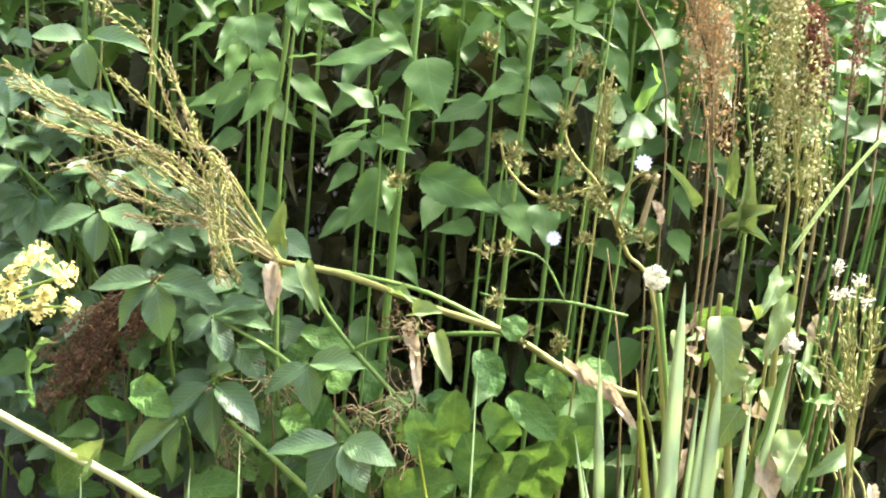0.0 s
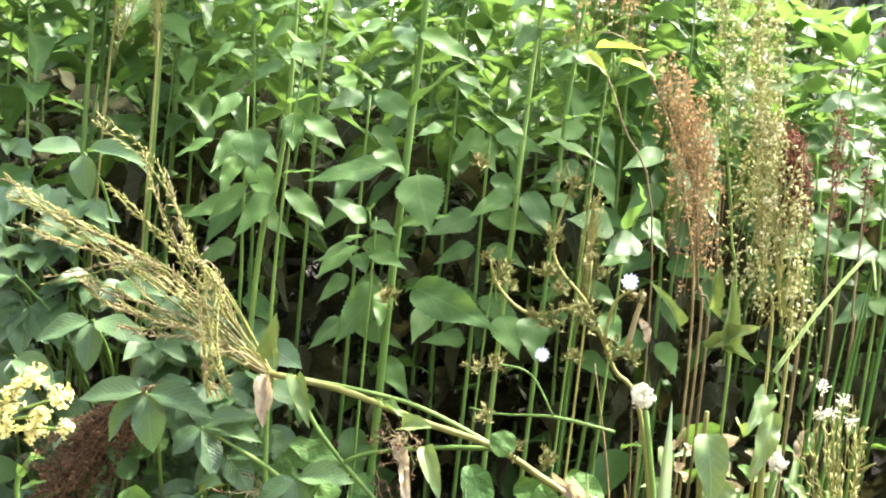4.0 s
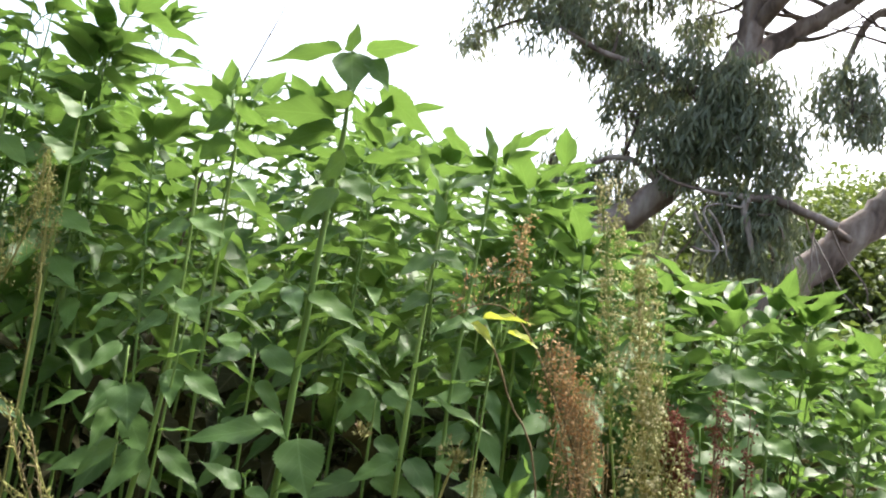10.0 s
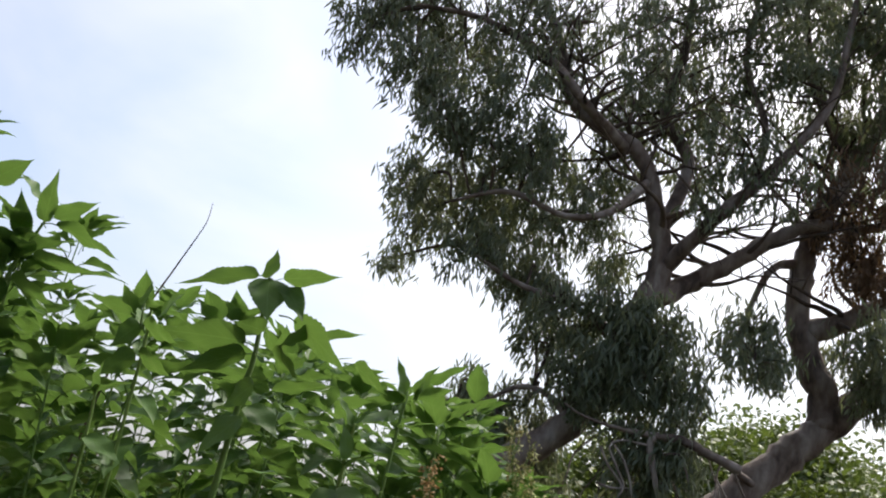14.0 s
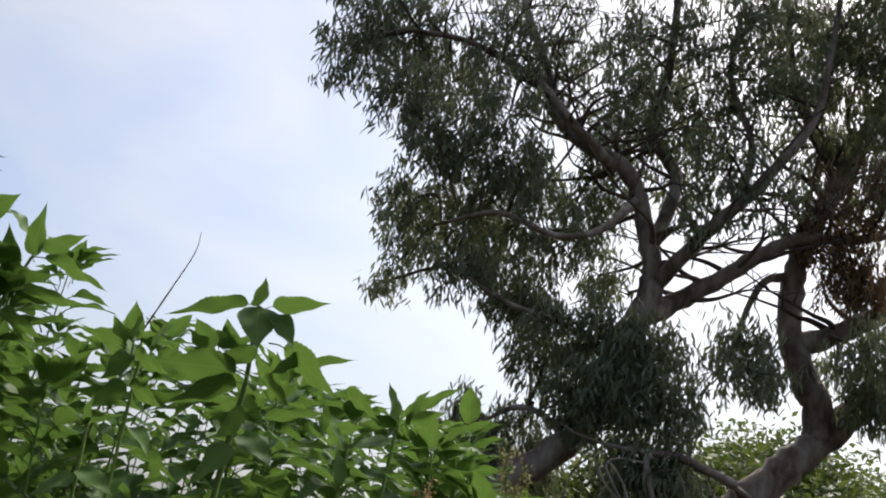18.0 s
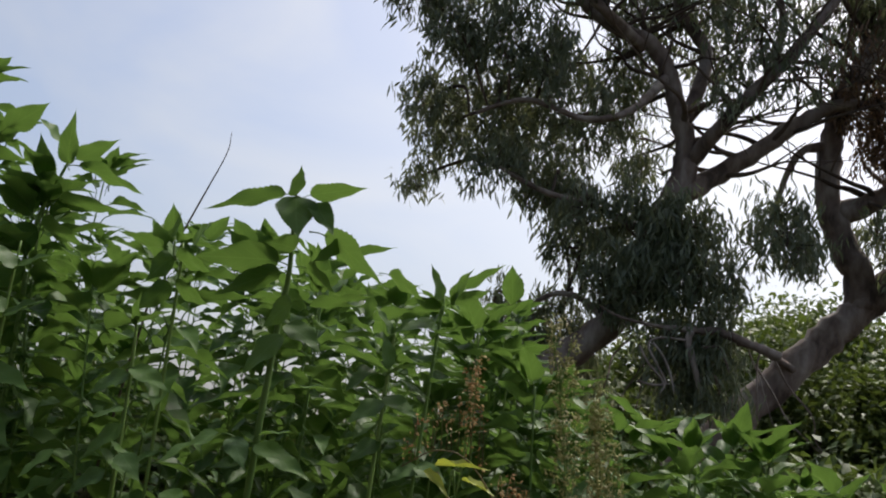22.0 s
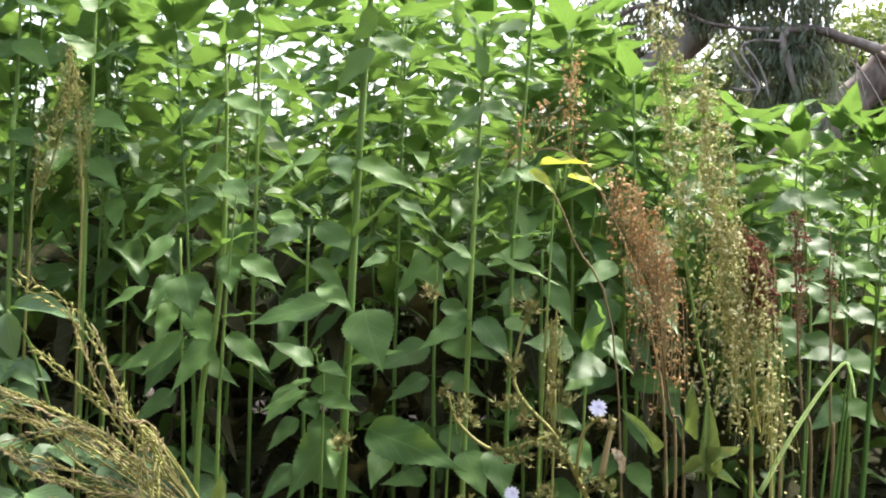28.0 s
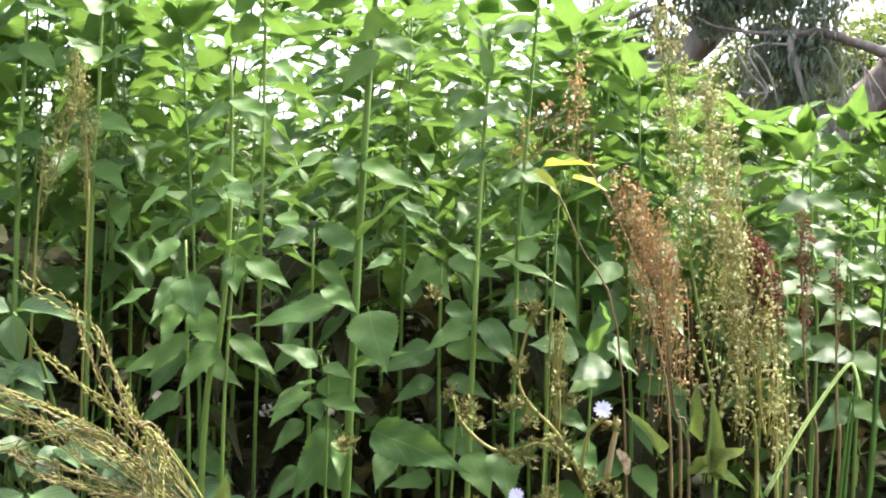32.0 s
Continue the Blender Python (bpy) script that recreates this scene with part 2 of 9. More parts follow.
# ---- mesh helpers ----
def mesh_from(name, verts, faces, material, uv=None, smooth=True):
    me = bpy.data.meshes.new(name)
    me.from_pydata([tuple(v) for v in verts], [], [tuple(f) for f in faces])
    if uv is not None:
        lay = me.uv_layers.new(name="UVMap")
        index = np.empty(len(me.loops), dtype=np.int32)
        me.loops.foreach_get("vertex_index", index)
        lay.data.foreach_set("uv", np.asarray(uv, dtype=np.float32)[index].ravel())
    if smooth:
        me.polygons.foreach_set("use_smooth", [True] * len(me.polygons))
    me.materials.append(material)
    me.update()
    return me


def thing(name, at, label, category, group=""):
    e = new(name)
    e.empty_display_size = 0.05
    e.location = at
    return tagged(e, label, category, group)


def part(name, me, parent, m=None, label="", kind=""):
    """One mesh object under a thing; m is its pose in the world."""
    o = new(name, me)
    o.parent = parent
    root = parent.matrix_basis if parent.parent is None else parent.parent.matrix_basis @ parent.matrix_basis
    o.matrix_basis = root.inverted() @ (m if m is not None else Matrix())
    return tagged(o, label, kind=kind)


def spline(points, steps):
    """A smooth line through points of any width of tuple."""
    p = np.array(points, dtype=float)
    if len(p) == 2:
        s = np.linspace(0, 1, steps + 1)[:, None]
        return p[0] * (1 - s) + p[1] * s
    q = np.vstack([2 * p[0] - p[1], p, 2 * p[-1] - p[-2]])
    out = []
    for i in range(len(p) - 1):
        a, b, c, d = q[i:i + 4]
        for s in np.arange(steps) / steps:
            out.append(0.5 * (2 * b + (c - a) * s + (2 * a - 5 * b + 4 * c - d) * s * s + (3 * b - a - 3 * c + d) * s ** 3))
    out.append(p[-1])
    return np.array(out)


def tube_data(line, sides=8, rough=0.0):
    """Verts, faces, uvs of a tapered tube along rows of x, y, z, radius."""
    line = np.asarray(line, dtype=float)
    c, r = line[:, :3], np.maximum(line[:, 3], 0.0004)
    tan = np.gradient(c, axis=0)
    tan /= np.linalg.norm(tan, axis=1)[:, None] + 1e-9
    ref = np.array([0.31, 0.87, 0.38]) if abs(tan[:, 2]).mean() > 0.5 else np.array([0.05, 0.1, 1.0])
    u = np.cross(tan, ref)
    u /= np.linalg.norm(u, axis=1)[:, None] + 1e-9
    v = np.cross(tan, u)
    a = np.linspace(0, 2 * np.pi, sides, endpoint=False)
    ring = u[:, None, :] * np.cos(a)[None, :, None] + v[:, None, :] * np.sin(a)[None, :, None]
    rr = r[:, None] * np.ones(sides)
    if rough:
        rr = rr * (1 + rough * np.random.uniform(-1, 1, rr.shape))
    verts = (c[:, None, :] + ring * rr[:, :, None]).reshape(-1, 3)
    n = len(c)
    faces = [(i * sides + k, i * sides + (k + 1) % sides, (i + 1) * sides + (k + 1) % sides, (i + 1) * sides + k) for i in range(n - 1) for k in range(sides)]
    faces += [tuple(range(sides))[::-1], tuple((n - 1) * sides + k for k in range(sides))]
    uv = [(k / sides, i / n) for i in range(n) for k in range(sides)]
    return verts, faces, uv


def join(pieces):
    """Many (verts, faces, uv) as one."""
    vs, fs, us, n = [], [], [], 0
    for v, f, u in pieces:
        vs.append(np.asarray(v)), us.append(np.asarray(u))
        fs += [tuple(i + n for i in q) for q in f]
        n += len(v)
    return np.vstack(vs), fs, np.vstack(us)


def stalk(name, parent, points, material, sides=8, steps=5, label="", rough=0.06):
    v, f, u = tube_data(spline(points, steps), sides, rough)
    return part(name, mesh_from(name, v, f, material, u), parent, None, label)


def leaf_data(rows=9, base=0.5, tip=1.5, droop=0.25, fold=0.16, teeth=0.05, ripple=0.03, seed=0, curl=0.0, stalk_long=0.0):
    """A leaf one long (y) and one wide (x): rounded at its base, drawn out to a point, folded along the midrib, hanging at its end."""
    rnd = random.Random(seed)
    cols = (-1, -0.55, 0, 0.55, 1)
    verts, uv, faces = [], [], []
    phase = rnd.uniform(0, 6)
    for i in range(rows + 1):
        s = i / rows
        w = (s ** base) * ((1 - s) ** (0.75 * tip)) if 0 < s < 1 else 0.0
        peak = base / (base + 0.75 * tip)
        w *= 0.5 / ((peak ** base) * ((1 - peak) ** (0.75 * tip)))
        w = max(w, 0.006)
        tooth = (teeth if i % 2 else -teeth) * (1 if 0.12 < s < 0.92 else 0)
        for c in cols:
            x = c * w * (1 + (tooth if abs(c) == 1 else 0))
            z = -droop * s * s + fold * abs(x) * (1 - 0.5 * s) - curl * x * x
            z += ripple * math.sin(phase + s * 13 + c * 2.2) * abs(c) * 4 * w * (1 - w)
            y = s - 0.12 * droop * s * s
            verts.append((x + 0.02 * math.sin(phase + 4 * s), y, z))
            uv.append((0.5 + c * w, s))
    n = len(cols)
    for i in range(rows):
        for k in range(n - 1):
            a = i * n + k
            faces.append((a, a + 1, a + n + 1, a + n))
    if stalk_long:
        line = [(0, 0.05, 0.0, 0.011), (0, -0.4 * stalk_long, -0.12 * stalk_long, 0.011), (0, -stalk_long, -0.62 * stalk_long, 0.014)]
        return join([(np.array(verts), faces, np.array(uv)), tube_data(spline(line, 3), 4)])
    return np.array(verts), faces, np.array(uv)


def leaf_set(name, material, count, **kind):
    out = []
    for k in range(count):
        v, f, u = leaf_data(seed=k * 7 + 3, **{a: (random.uniform(*b) if isinstance(b, tuple) else b) for a, b in kind.items()})
        me = mesh_from(name, v, f, material, u)
        out.append((me, (v, f, u)))
    return out


def leaf_pose(base, tip, width, face=(0.0, -0.7, 0.7)):
    """The pose of a leaf from its base to its tip, turned to the side named by face."""
    b, t = Vector(base), Vector(tip)
    y = t - b
    length = y.length
    y.normalize()
    z = Vector(face)
    z = z - y * z.dot(y)
    if z.length < 1e-3:
        z = Vector((0.3, -0.2, 0.9)) - y * y.dot(Vector((0.3, -0.2, 0.9)))
    z.normalize()
    x = y.cross(z)
    m = Matrix((x, y, z)).transposed().to_4x4()
    return Matrix.Translation(b) @ m @ Matrix.Diagonal((width, length, length, 1))


def moved(data, m):
    v, f, u = data
    a = np.array(m)
    return v @ a[:3, :3].T + a[:3, 3], f, u


ARTI = leaf_set("leaf", M_LEAF, 10, stalk_long=0.25, rows=18, base=0.52, tip=(1.6, 2.1), droop=(0.08, 0.36), fold=(0.08, 0.34), teeth=0.035, ripple=(0.02, 0.06))
SHADE_WITHERED = leaf_set("withered_leaf", M_SHADE_WITHER, 4, stalk_long=0.25, rows=12, base=0.52, tip=(1.4, 1.9), droop=(0.3, 0.7), fold=(0.3, 0.8), teeth=0.03, ripple=(0.06, 0.14))
ARTI_FLAT = leaf_set("leaf", M_LEAF, 6, stalk_long=0.15, rows=30, base=0.58, tip=(1.75, 2.15), droop=(0.03, 0.12), fold=(0.02, 0.12), teeth=0.05, ripple=(0.02, 0.04))
DARK = leaf_set("leaflet", M_DARKLEAF, 8, rows=14, base=0.8, tip=(1.15, 1.5), droop=(0.12, 0.4), fold=(0.12, 0.36), teeth=0.02, ripple=(0.01, 0.03))
BROAD = leaf_set("leaf", M_BROADLEAF, 6, rows=18, base=0.6, tip=(0.7, 1.0), droop=(0.1, 0.4), fold=(0.1, 0.25), teeth=0.015, ripple=(0.03, 0.06))
DOCK = leaf_set("leaf", M_DOCKLEAF, 6, rows=15, tip=(0.9, 1.4), droop=(0.2, 0.6), fold=(0.2, 0.7), teeth=0.02, ripple=(0.03, 0.08))
YELLOW = leaf_set("leaf", M_YELLOWLEAF, 3, rows=9, tip=(1.3, 1.6), droop=(0.1, 0.4), fold=(0.1, 0.3), teeth=0.035, ripple=(0.03, 0.06))
DRY = leaf_set("leaf", M_DRYLEAF, 5, rows=14, tip=(0.5, 0.9), droop=(0.15, 0.4), fold=(0.3, 0.9), teeth=0.07, ripple=(0.10, 0.2))


# ---- ground and far distance ----
def sheet(name, size, step, at, material, rise, label, category):
    n = int(2 * size / step)
    g = np.linspace(-size, size, n + 1)
    vs = [(x + at[0], y + at[1], rise * noise.noise((x * 0.7, y * 0.7, 0.0)) if max(abs(x), abs(y)) < 12 else 0.0) for y in g for x in g]
    fs = [(j * (n + 1) + i, j * (n + 1) + i + 1, (j + 1) * (n + 1) + i + 1, (j + 1) * (n + 1) + i) for j in range(n) for i in range(n)]
    return tagged(new(name, mesh_from(name, vs, fs, material)), label, category, kind="structure")


sheet("ground", 600.0, 8.0, (0, 0), M_SOIL, 0.0, "dark bare garden soil under dense plants", "ground")


def slab(name, at, size, material, label, category):
    """A plain bevelled block."""
    bm = bmesh.new()
    bmesh.ops.create_cube(bm, size=1.0)
    bmesh.ops.scale(bm, vec=size, verts=bm.verts)
    bmesh.ops.translate(bm, vec=at, verts=bm.verts)
    bmesh.ops.bevel(bm, geom=bm.edges[:], offset=0.02, segments=1, affect="EDGES")
    me = bpy.data.meshes.new(name)
    bm.to_mesh(me)
    bm.free()
    me.materials.append(material)
    return tagged(new(name, me), label, category, kind="structure")


M_RENDER = plain_material("wall_render", [(0.3, (0.11, 0.085, 0.06)), (0.7, (0.19, 0.15, 0.115))], rough=0.9, scale=3)
# added wall out of view that blocks sky light from the left
slab("wall_west", (-1.95, -1.55, 2.6), (0.2, 6.6, 5.2), M_RENDER, "plain brown wall out of view, added to shade the left side", "wall")
# added wall behind the camera, never in view, that limits the front fill
slab("wall_south", (0.0, -5.0, 1.7), (26.0, 0.3, 3.4), M_RENDER, "plain brown wall behind the camera, added to limit front light", "wall")


# ---- gum tree ----
def branch(tree, name, rows):
    line = spline(rows, 6)
    line[:, 3] *= 1 + 0.05 * np.sin(np.arange(len(line)) * 0.9) * np.random.uniform(0.3, 1, len(line))
    wob = np.random.uniform(-0.10, 0.10, (len(line), 3)) * line[:, 3:4]
    wob[0] = wob[-1] = 0
    line[:, :3] += wob
    LIMB_POINTS.extend(line.tolist())
    v, f, u = tube_data(line, 12 if line[0, 3] > 0.1 else 7, 0.07)
    o = part(name, mesh_from(name, v, f, M_BARK, u), tree)
    if line[0, 3] > 0.07:
        twiglets(o, line)
    return o


def twiglets(limb, line):
    """Thin side branches that leave a limb and fork."""
    pieces = []
    for i in range(6, len(line) - 2, 3):
        if line[i, 3] > 0.125:
            continue
        for _ in range(2):
            p, r = line[i, :3].copy(), line[i, 3] * 0.4
            way = np.array([random.uniform(-1, 1), random.uniform(-0.7, 0.7), random.uniform(-0.1, 1.0)])
            way /= np.linalg.norm(way)
            rows = [(*p, r)]
            for k in range(6):
                way = way + np.array([random.uniform(-.5, .5), random.uniform(-.4, .4), random.uniform(-.35, .4)])
                way /= np.linalg.norm(way)
                p = p + way * random.uniform(0.15, 0.32)
                r *= 0.74
                rows.append((*p, r))
                if k > 1:
                    w2 = way + np.array([random.uniform(-1, 1), random.uniform(-.6, .6), random.uniform(-.5, .8)])
                    w2 /= np.linalg.norm(w2)
                    q = [(*p, r * 0.7), (*(p + w2 * 0.22), r * 0.5), (*(p + w2 * 0.42 + np.array([0, 0, random.uniform(-.12, .1)])), r * 0.3)]
                    pieces.append(tube_data(spline(q, 2), 4))
            pieces.append(tube_data(spline(rows, 3), 5))
    if pieces:
        v, f, u = join(pieces)
        part("twig_growth", mesh_from("twig_growth", v, f, M_TWIG, u), limb, kind="stuff")


LANCE_V = np.array([(0, 0, 0), (-0.42, 0.25, 0.03), (0.42, 0.25, 0.03), (-0.5, 0.5, 0.0), (0.5, 0.5, 0.0), (-0.22, 0.82, -0.05), (0.22, 0.82, -0.05), (0, 1, -0.1)])
LANCE_F = [(0, 2, 1), (1, 2, 4, 3), (3, 4, 6, 5), (5, 6, 7)]
LANCE_U = np.array([(0.5 + 0.5 * x, y) for x, y, z in LANCE_V])


LANCE_T = np.array([t for f in LANCE_F for t in ([f] if len(f) == 3 else [(f[0], f[1], f[2]), (f[0], f[2], f[3])])])
DIAMOND_V = np.array([(0, 0, 0), (-0.5, 0.45, 0.06), (0.5, 0.45, 0.06), (0, 1, -0.12)])
DIAMOND_T = np.array([(0, 2, 1), (1, 2, 3)])


def scattered(name, material, base, way, length, width, face, shape=LANCE_V, tris=LANCE_T):
    """Many small leaves as one mesh: rows of base point, direction, length, width and facing."""
    base, way, face = np.asarray(base, float), np.asarray(way, float), np.asarray(face, float)
    y = way / np.linalg.norm(way, axis=1)[:, None]
    z = face - y * (face * y).sum(1)[:, None]
    z /= np.linalg.norm(z, axis=1)[:, None] + 1e-9
    x = np.cross(y, z)
    n, k = len(base), len(shape)
    ln_, wd = np.asarray(length)[:, None, None], np.asarray(width)[:, None, None]
    v = base[:, None, :] + x[:, None, :] * shape[None, :, 0:1] * wd + (y[:, None, :] * shape[None, :, 1:2] + z[:, None, :] * shape[None, :, 2:3]) * ln_
    f = (tris[None, :, :] + (np.arange(n) * k)[:, None, None]).reshape(-1)
    me = bpy.data.meshes.new(name)
    me.vertices.add(n * k)
    me.vertices.foreach_set("co", v.astype(np.float32).ravel())
    me.loops.add(len(f))
    me.loops.foreach_set("vertex_index", f.astype(np.int32))
    me.polygons.add(len(f) // 3)
    me.polygons.foreach_set("loop_start", np.arange(0, len(f), 3, dtype=np.int32))
    me.polygons.foreach_set("use_smooth", np.ones(len(f) // 3, dtype=bool))
    me.update(calc_edges=True)
    lay = me.uv_layers.new(name="UVMap")
    one = np.stack([0.5 + 0.5 * shape[:, 0], shape[:, 1]], axis=1)
    lay.data.foreach_set("uv", np.tile(one, (n, 1))[f].astype(np.float32).ravel())
    me.materials.append(material)
    return me


def foliage(tree, x, y, z, radius, density, material=M_GUMLEAF):
    """A clump of hanging narrow leaves on drooping twigs, held by a thin branch from the nearest limb."""
    pieces, twigs = [], []
    pts = np.array(LIMB_POINTS)
    centre = np.array([x, y, z])
    near = pts[np.argmin(np.linalg.norm(pts[:, :3] - centre, axis=1) + np.maximum(pts[:, 3] - 0.12, 0) * 3)]
    bend = (near[:3] + centre) / 2 + np.random.uniform(-0.15, 0.15, 3) + np.array([0, 0, 0.12])
    twigs.append(tube_data(spline([(*near[:3], min(0.035, near[3] * 0.5)), (*bend, 0.02), (*centre, 0.011)], 4), 5))
    sprays = int(54 * density * (radius / 0.45) ** 2) + 3
    bases = []
    for _ in range(sprays):
        d = np.random.normal(0, 1, 3)
        d /= np.linalg.norm(d)
        p = centre + d * radius * random.uniform(0.15, 1.05) ** 0.6 * np.array([1, 1, 0.9])
        hang = np.array([random.uniform(-.5, .5), random.uniform(-.5, .5), random.uniform(-1.0, 0.1)])
        line = spline([(*((p + centre) / 2), 0.006), (*p, 0.004), (*(p + hang * 0.16), 0.002)], 2)
        twigs.append(tube_data(line, 3))
        n = random.randint(14, 22)
        bases.append(p + hang * np.random.uniform(-0.45, 0.2, (n, 1)) + np.random.uniform(-0.07, 0.07, (n, 3)))
    bases = np.vstack(bases)
    n = len(bases)
    way = np.stack([np.random.normal(0, 0.36, n), np.random.normal(0, 0.36, n), np.random.uniform(-1.1, -0.5, n)], axis=1)
    face = np.stack([np.random.uniform(-1, 1, n), np.random.uniform(-1, 1, n), np.full(n, 0.2)], axis=1)
    part("foliage", scattered("foliage", material, bases, way, np.random.uniform(0.09, 0.165, n), np.random.uniform(0.017, 0.029, n), face), tree, kind="stuff")
    v, f, u = join(twigs)
    part("twig_growth", mesh_from("twig_growth", v, f, M_TWIG, u), tree, kind="stuff")


def dead_twigs(tree, x0, x1, z0, y):
    """Pale leafless twigs that hang in loops under the foliage."""
    rnd = random.Random(9)
    for k in range(14):
        x = x0 + (x1 - x0) * (k + rnd.random()) / 14
        z = z0 + rnd.uniform(-0.25, 0.15)
        rows, way = [(x, y, z, 0.012)], rnd.uniform(-0.25, 0.35)
        for i in range(4):
            x, z = x + way * rnd.uniform(0.3, 0.7) + rnd.uniform(-0.06, 0.06), z - rnd.uniform(0.12, 0.3)
            rows.append((x, y + rnd.uniform(-0.1, 0.1), z, 0.010 - 0.002 * i))
        v, f, u = tube_data(spline(rows, 5), 5)
        part("dead_twig", mesh_from("dead_twig", v, f, M_BARK, u), tree)


LIMB_POINTS = []
gum = thing("gum_tree", (-1.2, 11.0, 0.0), "large leaning gum tree with pale peeling bark and hanging leaves", "tree")
branch(gum, "trunk", [(-1.30, 11.00, -0.10, 0.210), (-0.72, 11.00, 1.50, 0.190), (-0.12, 11.00, 2.55, 0.170), (0.35, 11.00, 3.00, 0.158), (0.69, 11.00, 3.29, 0.152), (1.03, 11.00, 3.66, 0.150), (1.20, 11.00, 4.12, 0.148), (1.36, 11.00, 4.59, 0.146), (1.58, 11.00, 5.16, 0.138), (1.59, 11.00, 5.54, 0.112), (1.48, 11.00, 5.87, 0.100), (1.33, 11.00, 6.36, 0.092), (1.13, 11.00, 6.63, 0.088), (0.82, 11.00, 6.75, 0.078), (0.51, 11.00, 6.92, 0.070), (0.30, 11.00, 7.15, 0.062), (0.18, 11.00, 7.60, 0.054), (-0.18, 11.00, 8.37, 0.045), (-0.64, 11.00, 9.69, 0.031)])
branch(gum, "limb", [(1.55, 11.00, 5.74, 0.084), (1.79, 11.40, 6.74, 0.076), (1.44, 11.40, 7.32, 0.065), (1.56, 11.40, 8.07, 0.059), (1.56, 11.40, 9.38, 0.041), (1.61, 11.40, 10.96, 0.028)])
branch(gum, "limb", [(1.62, 11.00, 5.00, 0.118), (1.99, 11.20, 5.32, 0.102), (2.44, 11.20, 5.67, 0.091), (2.75, 11.20, 5.95, 0.085), (3.19, 11.20, 6.22, 0.068), (3.67, 11.20, 6.27, 0.055), (4.27, 11.20, 6.47, 0.037)])
branch(gum, "limb", [(1.62, 11.00, 5.31, 0.089), (1.99, 10.60, 5.80, 0.076), (2.30, 10.60, 6.17, 0.070), (2.65, 10.60, 6.65, 0.059), (3.05, 10.60, 7.35, 0.048), (3.18, 10.60, 8.26, 0.037), (3.29, 10.60, 9.60, 0.026)])
branch(gum, "trunk", [(-1.10, 11.20, -0.10, 0.250), (0.60, 11.60, 1.15, 0.205), (1.75, 11.60, 2.15, 0.192), (2.55, 11.60, 2.98, 0.186), (2.99, 11.60, 3.44, 0.182), (3.37, 11.60, 3.85, 0.180), (3.68, 11.60, 4.18, 0.170), (3.98, 11.60, 4.50, 0.156), (4.40, 11.60, 4.88, 0.142), (5.00, 11.60, 5.42, 0.120), (5.60, 11.60, 6.20, 0.086), (6.24, 11.60, 7.55, 0.056)])
branch(gum, "limb", [(3.64, 11.60, 4.08, 0.176), (3.60, 11.60, 4.45, 0.168), (3.38, 11.60, 4.86, 0.152), (3.24, 11.60, 5.29, 0.138), (3.23, 11.60, 5.81, 0.128), (3.33, 11.60, 6.42, 0.122), (3.54, 11.60, 6.86, 0.117), (3.82, 11.60, 7.54, 0.108), (4.10, 11.60, 8.20, 0.095), (4.36, 11.60, 9.00, 0.080), (4.55, 11.60, 10.00, 0.060), (4.62, 11.60, 11.37, 0.037)])
branch(gum, "limb", [(3.38, 11.60, 5.14, 0.135), (3.71, 11.50, 5.30, 0.116), (4.23, 11.50, 5.65, 0.105), (4.90, 11.50, 6.15, 0.081), (5.57, 11.50, 6.87, 0.051)])
branch(gum, "limb", [(2.98, 11.60, 3.38, 0.053), (2.87, 11.40, 3.39, 0.041), (2.55, 11.40, 3.54, 0.035), (2.20, 11.40, 3.59, 0.029), (1.85, 11.40, 3.55, 0.023), (1.79, 11.40, 3.31, 0.017)])
branch(gum, "limb", [(0.98, 11.00, 3.55, 0.051), (0.66, 11.00, 3.78, 0.034), (0.37, 11.00, 3.79, 0.029), (0.06, 11.00, 3.57, 0.017)])
branch(gum, "limb", [(1.05, 11.00, 6.58, 0.074), (0.50, 10.50, 6.80, 0.060), (0.01, 10.50, 7.25, 0.048), (-0.71, 10.50, 7.55, 0.037), (-1.28, 10.50, 7.59, 0.025)])
branch(gum, "limb", [(1.35, 11.00, 6.27, 0.061), (0.93, 10.40, 5.61, 0.040), (0.49, 10.40, 5.48, 0.034), (-0.11, 10.40, 5.62, 0.029), (-0.66, 10.40, 5.40, 0.017)])
branch(gum, "limb", [(1.32, 11.00, 4.52, 0.052), (0.74, 10.60, 4.62, 0.034), (0.15, 10.60, 4.75, 0.028), (-0.35, 10.60, 4.97, 0.017)])
branch(gum, "limb", [(2.39, 11.00, 6.34, 0.055), (2.51, 11.00, 7.11, 0.043), (2.20, 11.00, 7.89, 0.038), (2.25, 11.00, 8.78, 0.026)])
branch(gum, "limb", [(3.21, 11.60, 5.90, 0.063), (2.85, 11.40, 5.71, 0.043), (2.65, 11.40, 5.16, 0.030), (2.62, 11.40, 4.77, 0.018)])
branch(gum, "limb", [(3.71, 11.60, 7.08, 0.077), (3.43, 11.90, 7.90, 0.061), (3.10, 11.90, 8.77, 0.048), (2.95, 11.90, 9.95, 0.028)])
foliage(gum, -1.86, 10.52, 7.37, 0.46, 1.0)
foliage(gum, -1.99, 10.29, 6.87, 0.24, 0.7)
foliage(gum, -1.44, 10.81, 7.75, 0.51, 1.0)
foliage(gum, -1.31, 10.38, 6.76, 0.45, 1.0)
foliage(gum, -0.91, 10.22, 6.23, 0.40, 0.9)
foliage(gum, -1.08, 10.82, 5.75, 0.39, 1.0)
foliage(gum, -1.19, 11.75, 5.13, 0.30, 0.8)
foliage(gum, -0.92, 11.54, 5.65, 0.44, 1.0)
foliage(gum, -0.89, 11.48, 7.55, 0.59, 1.0)
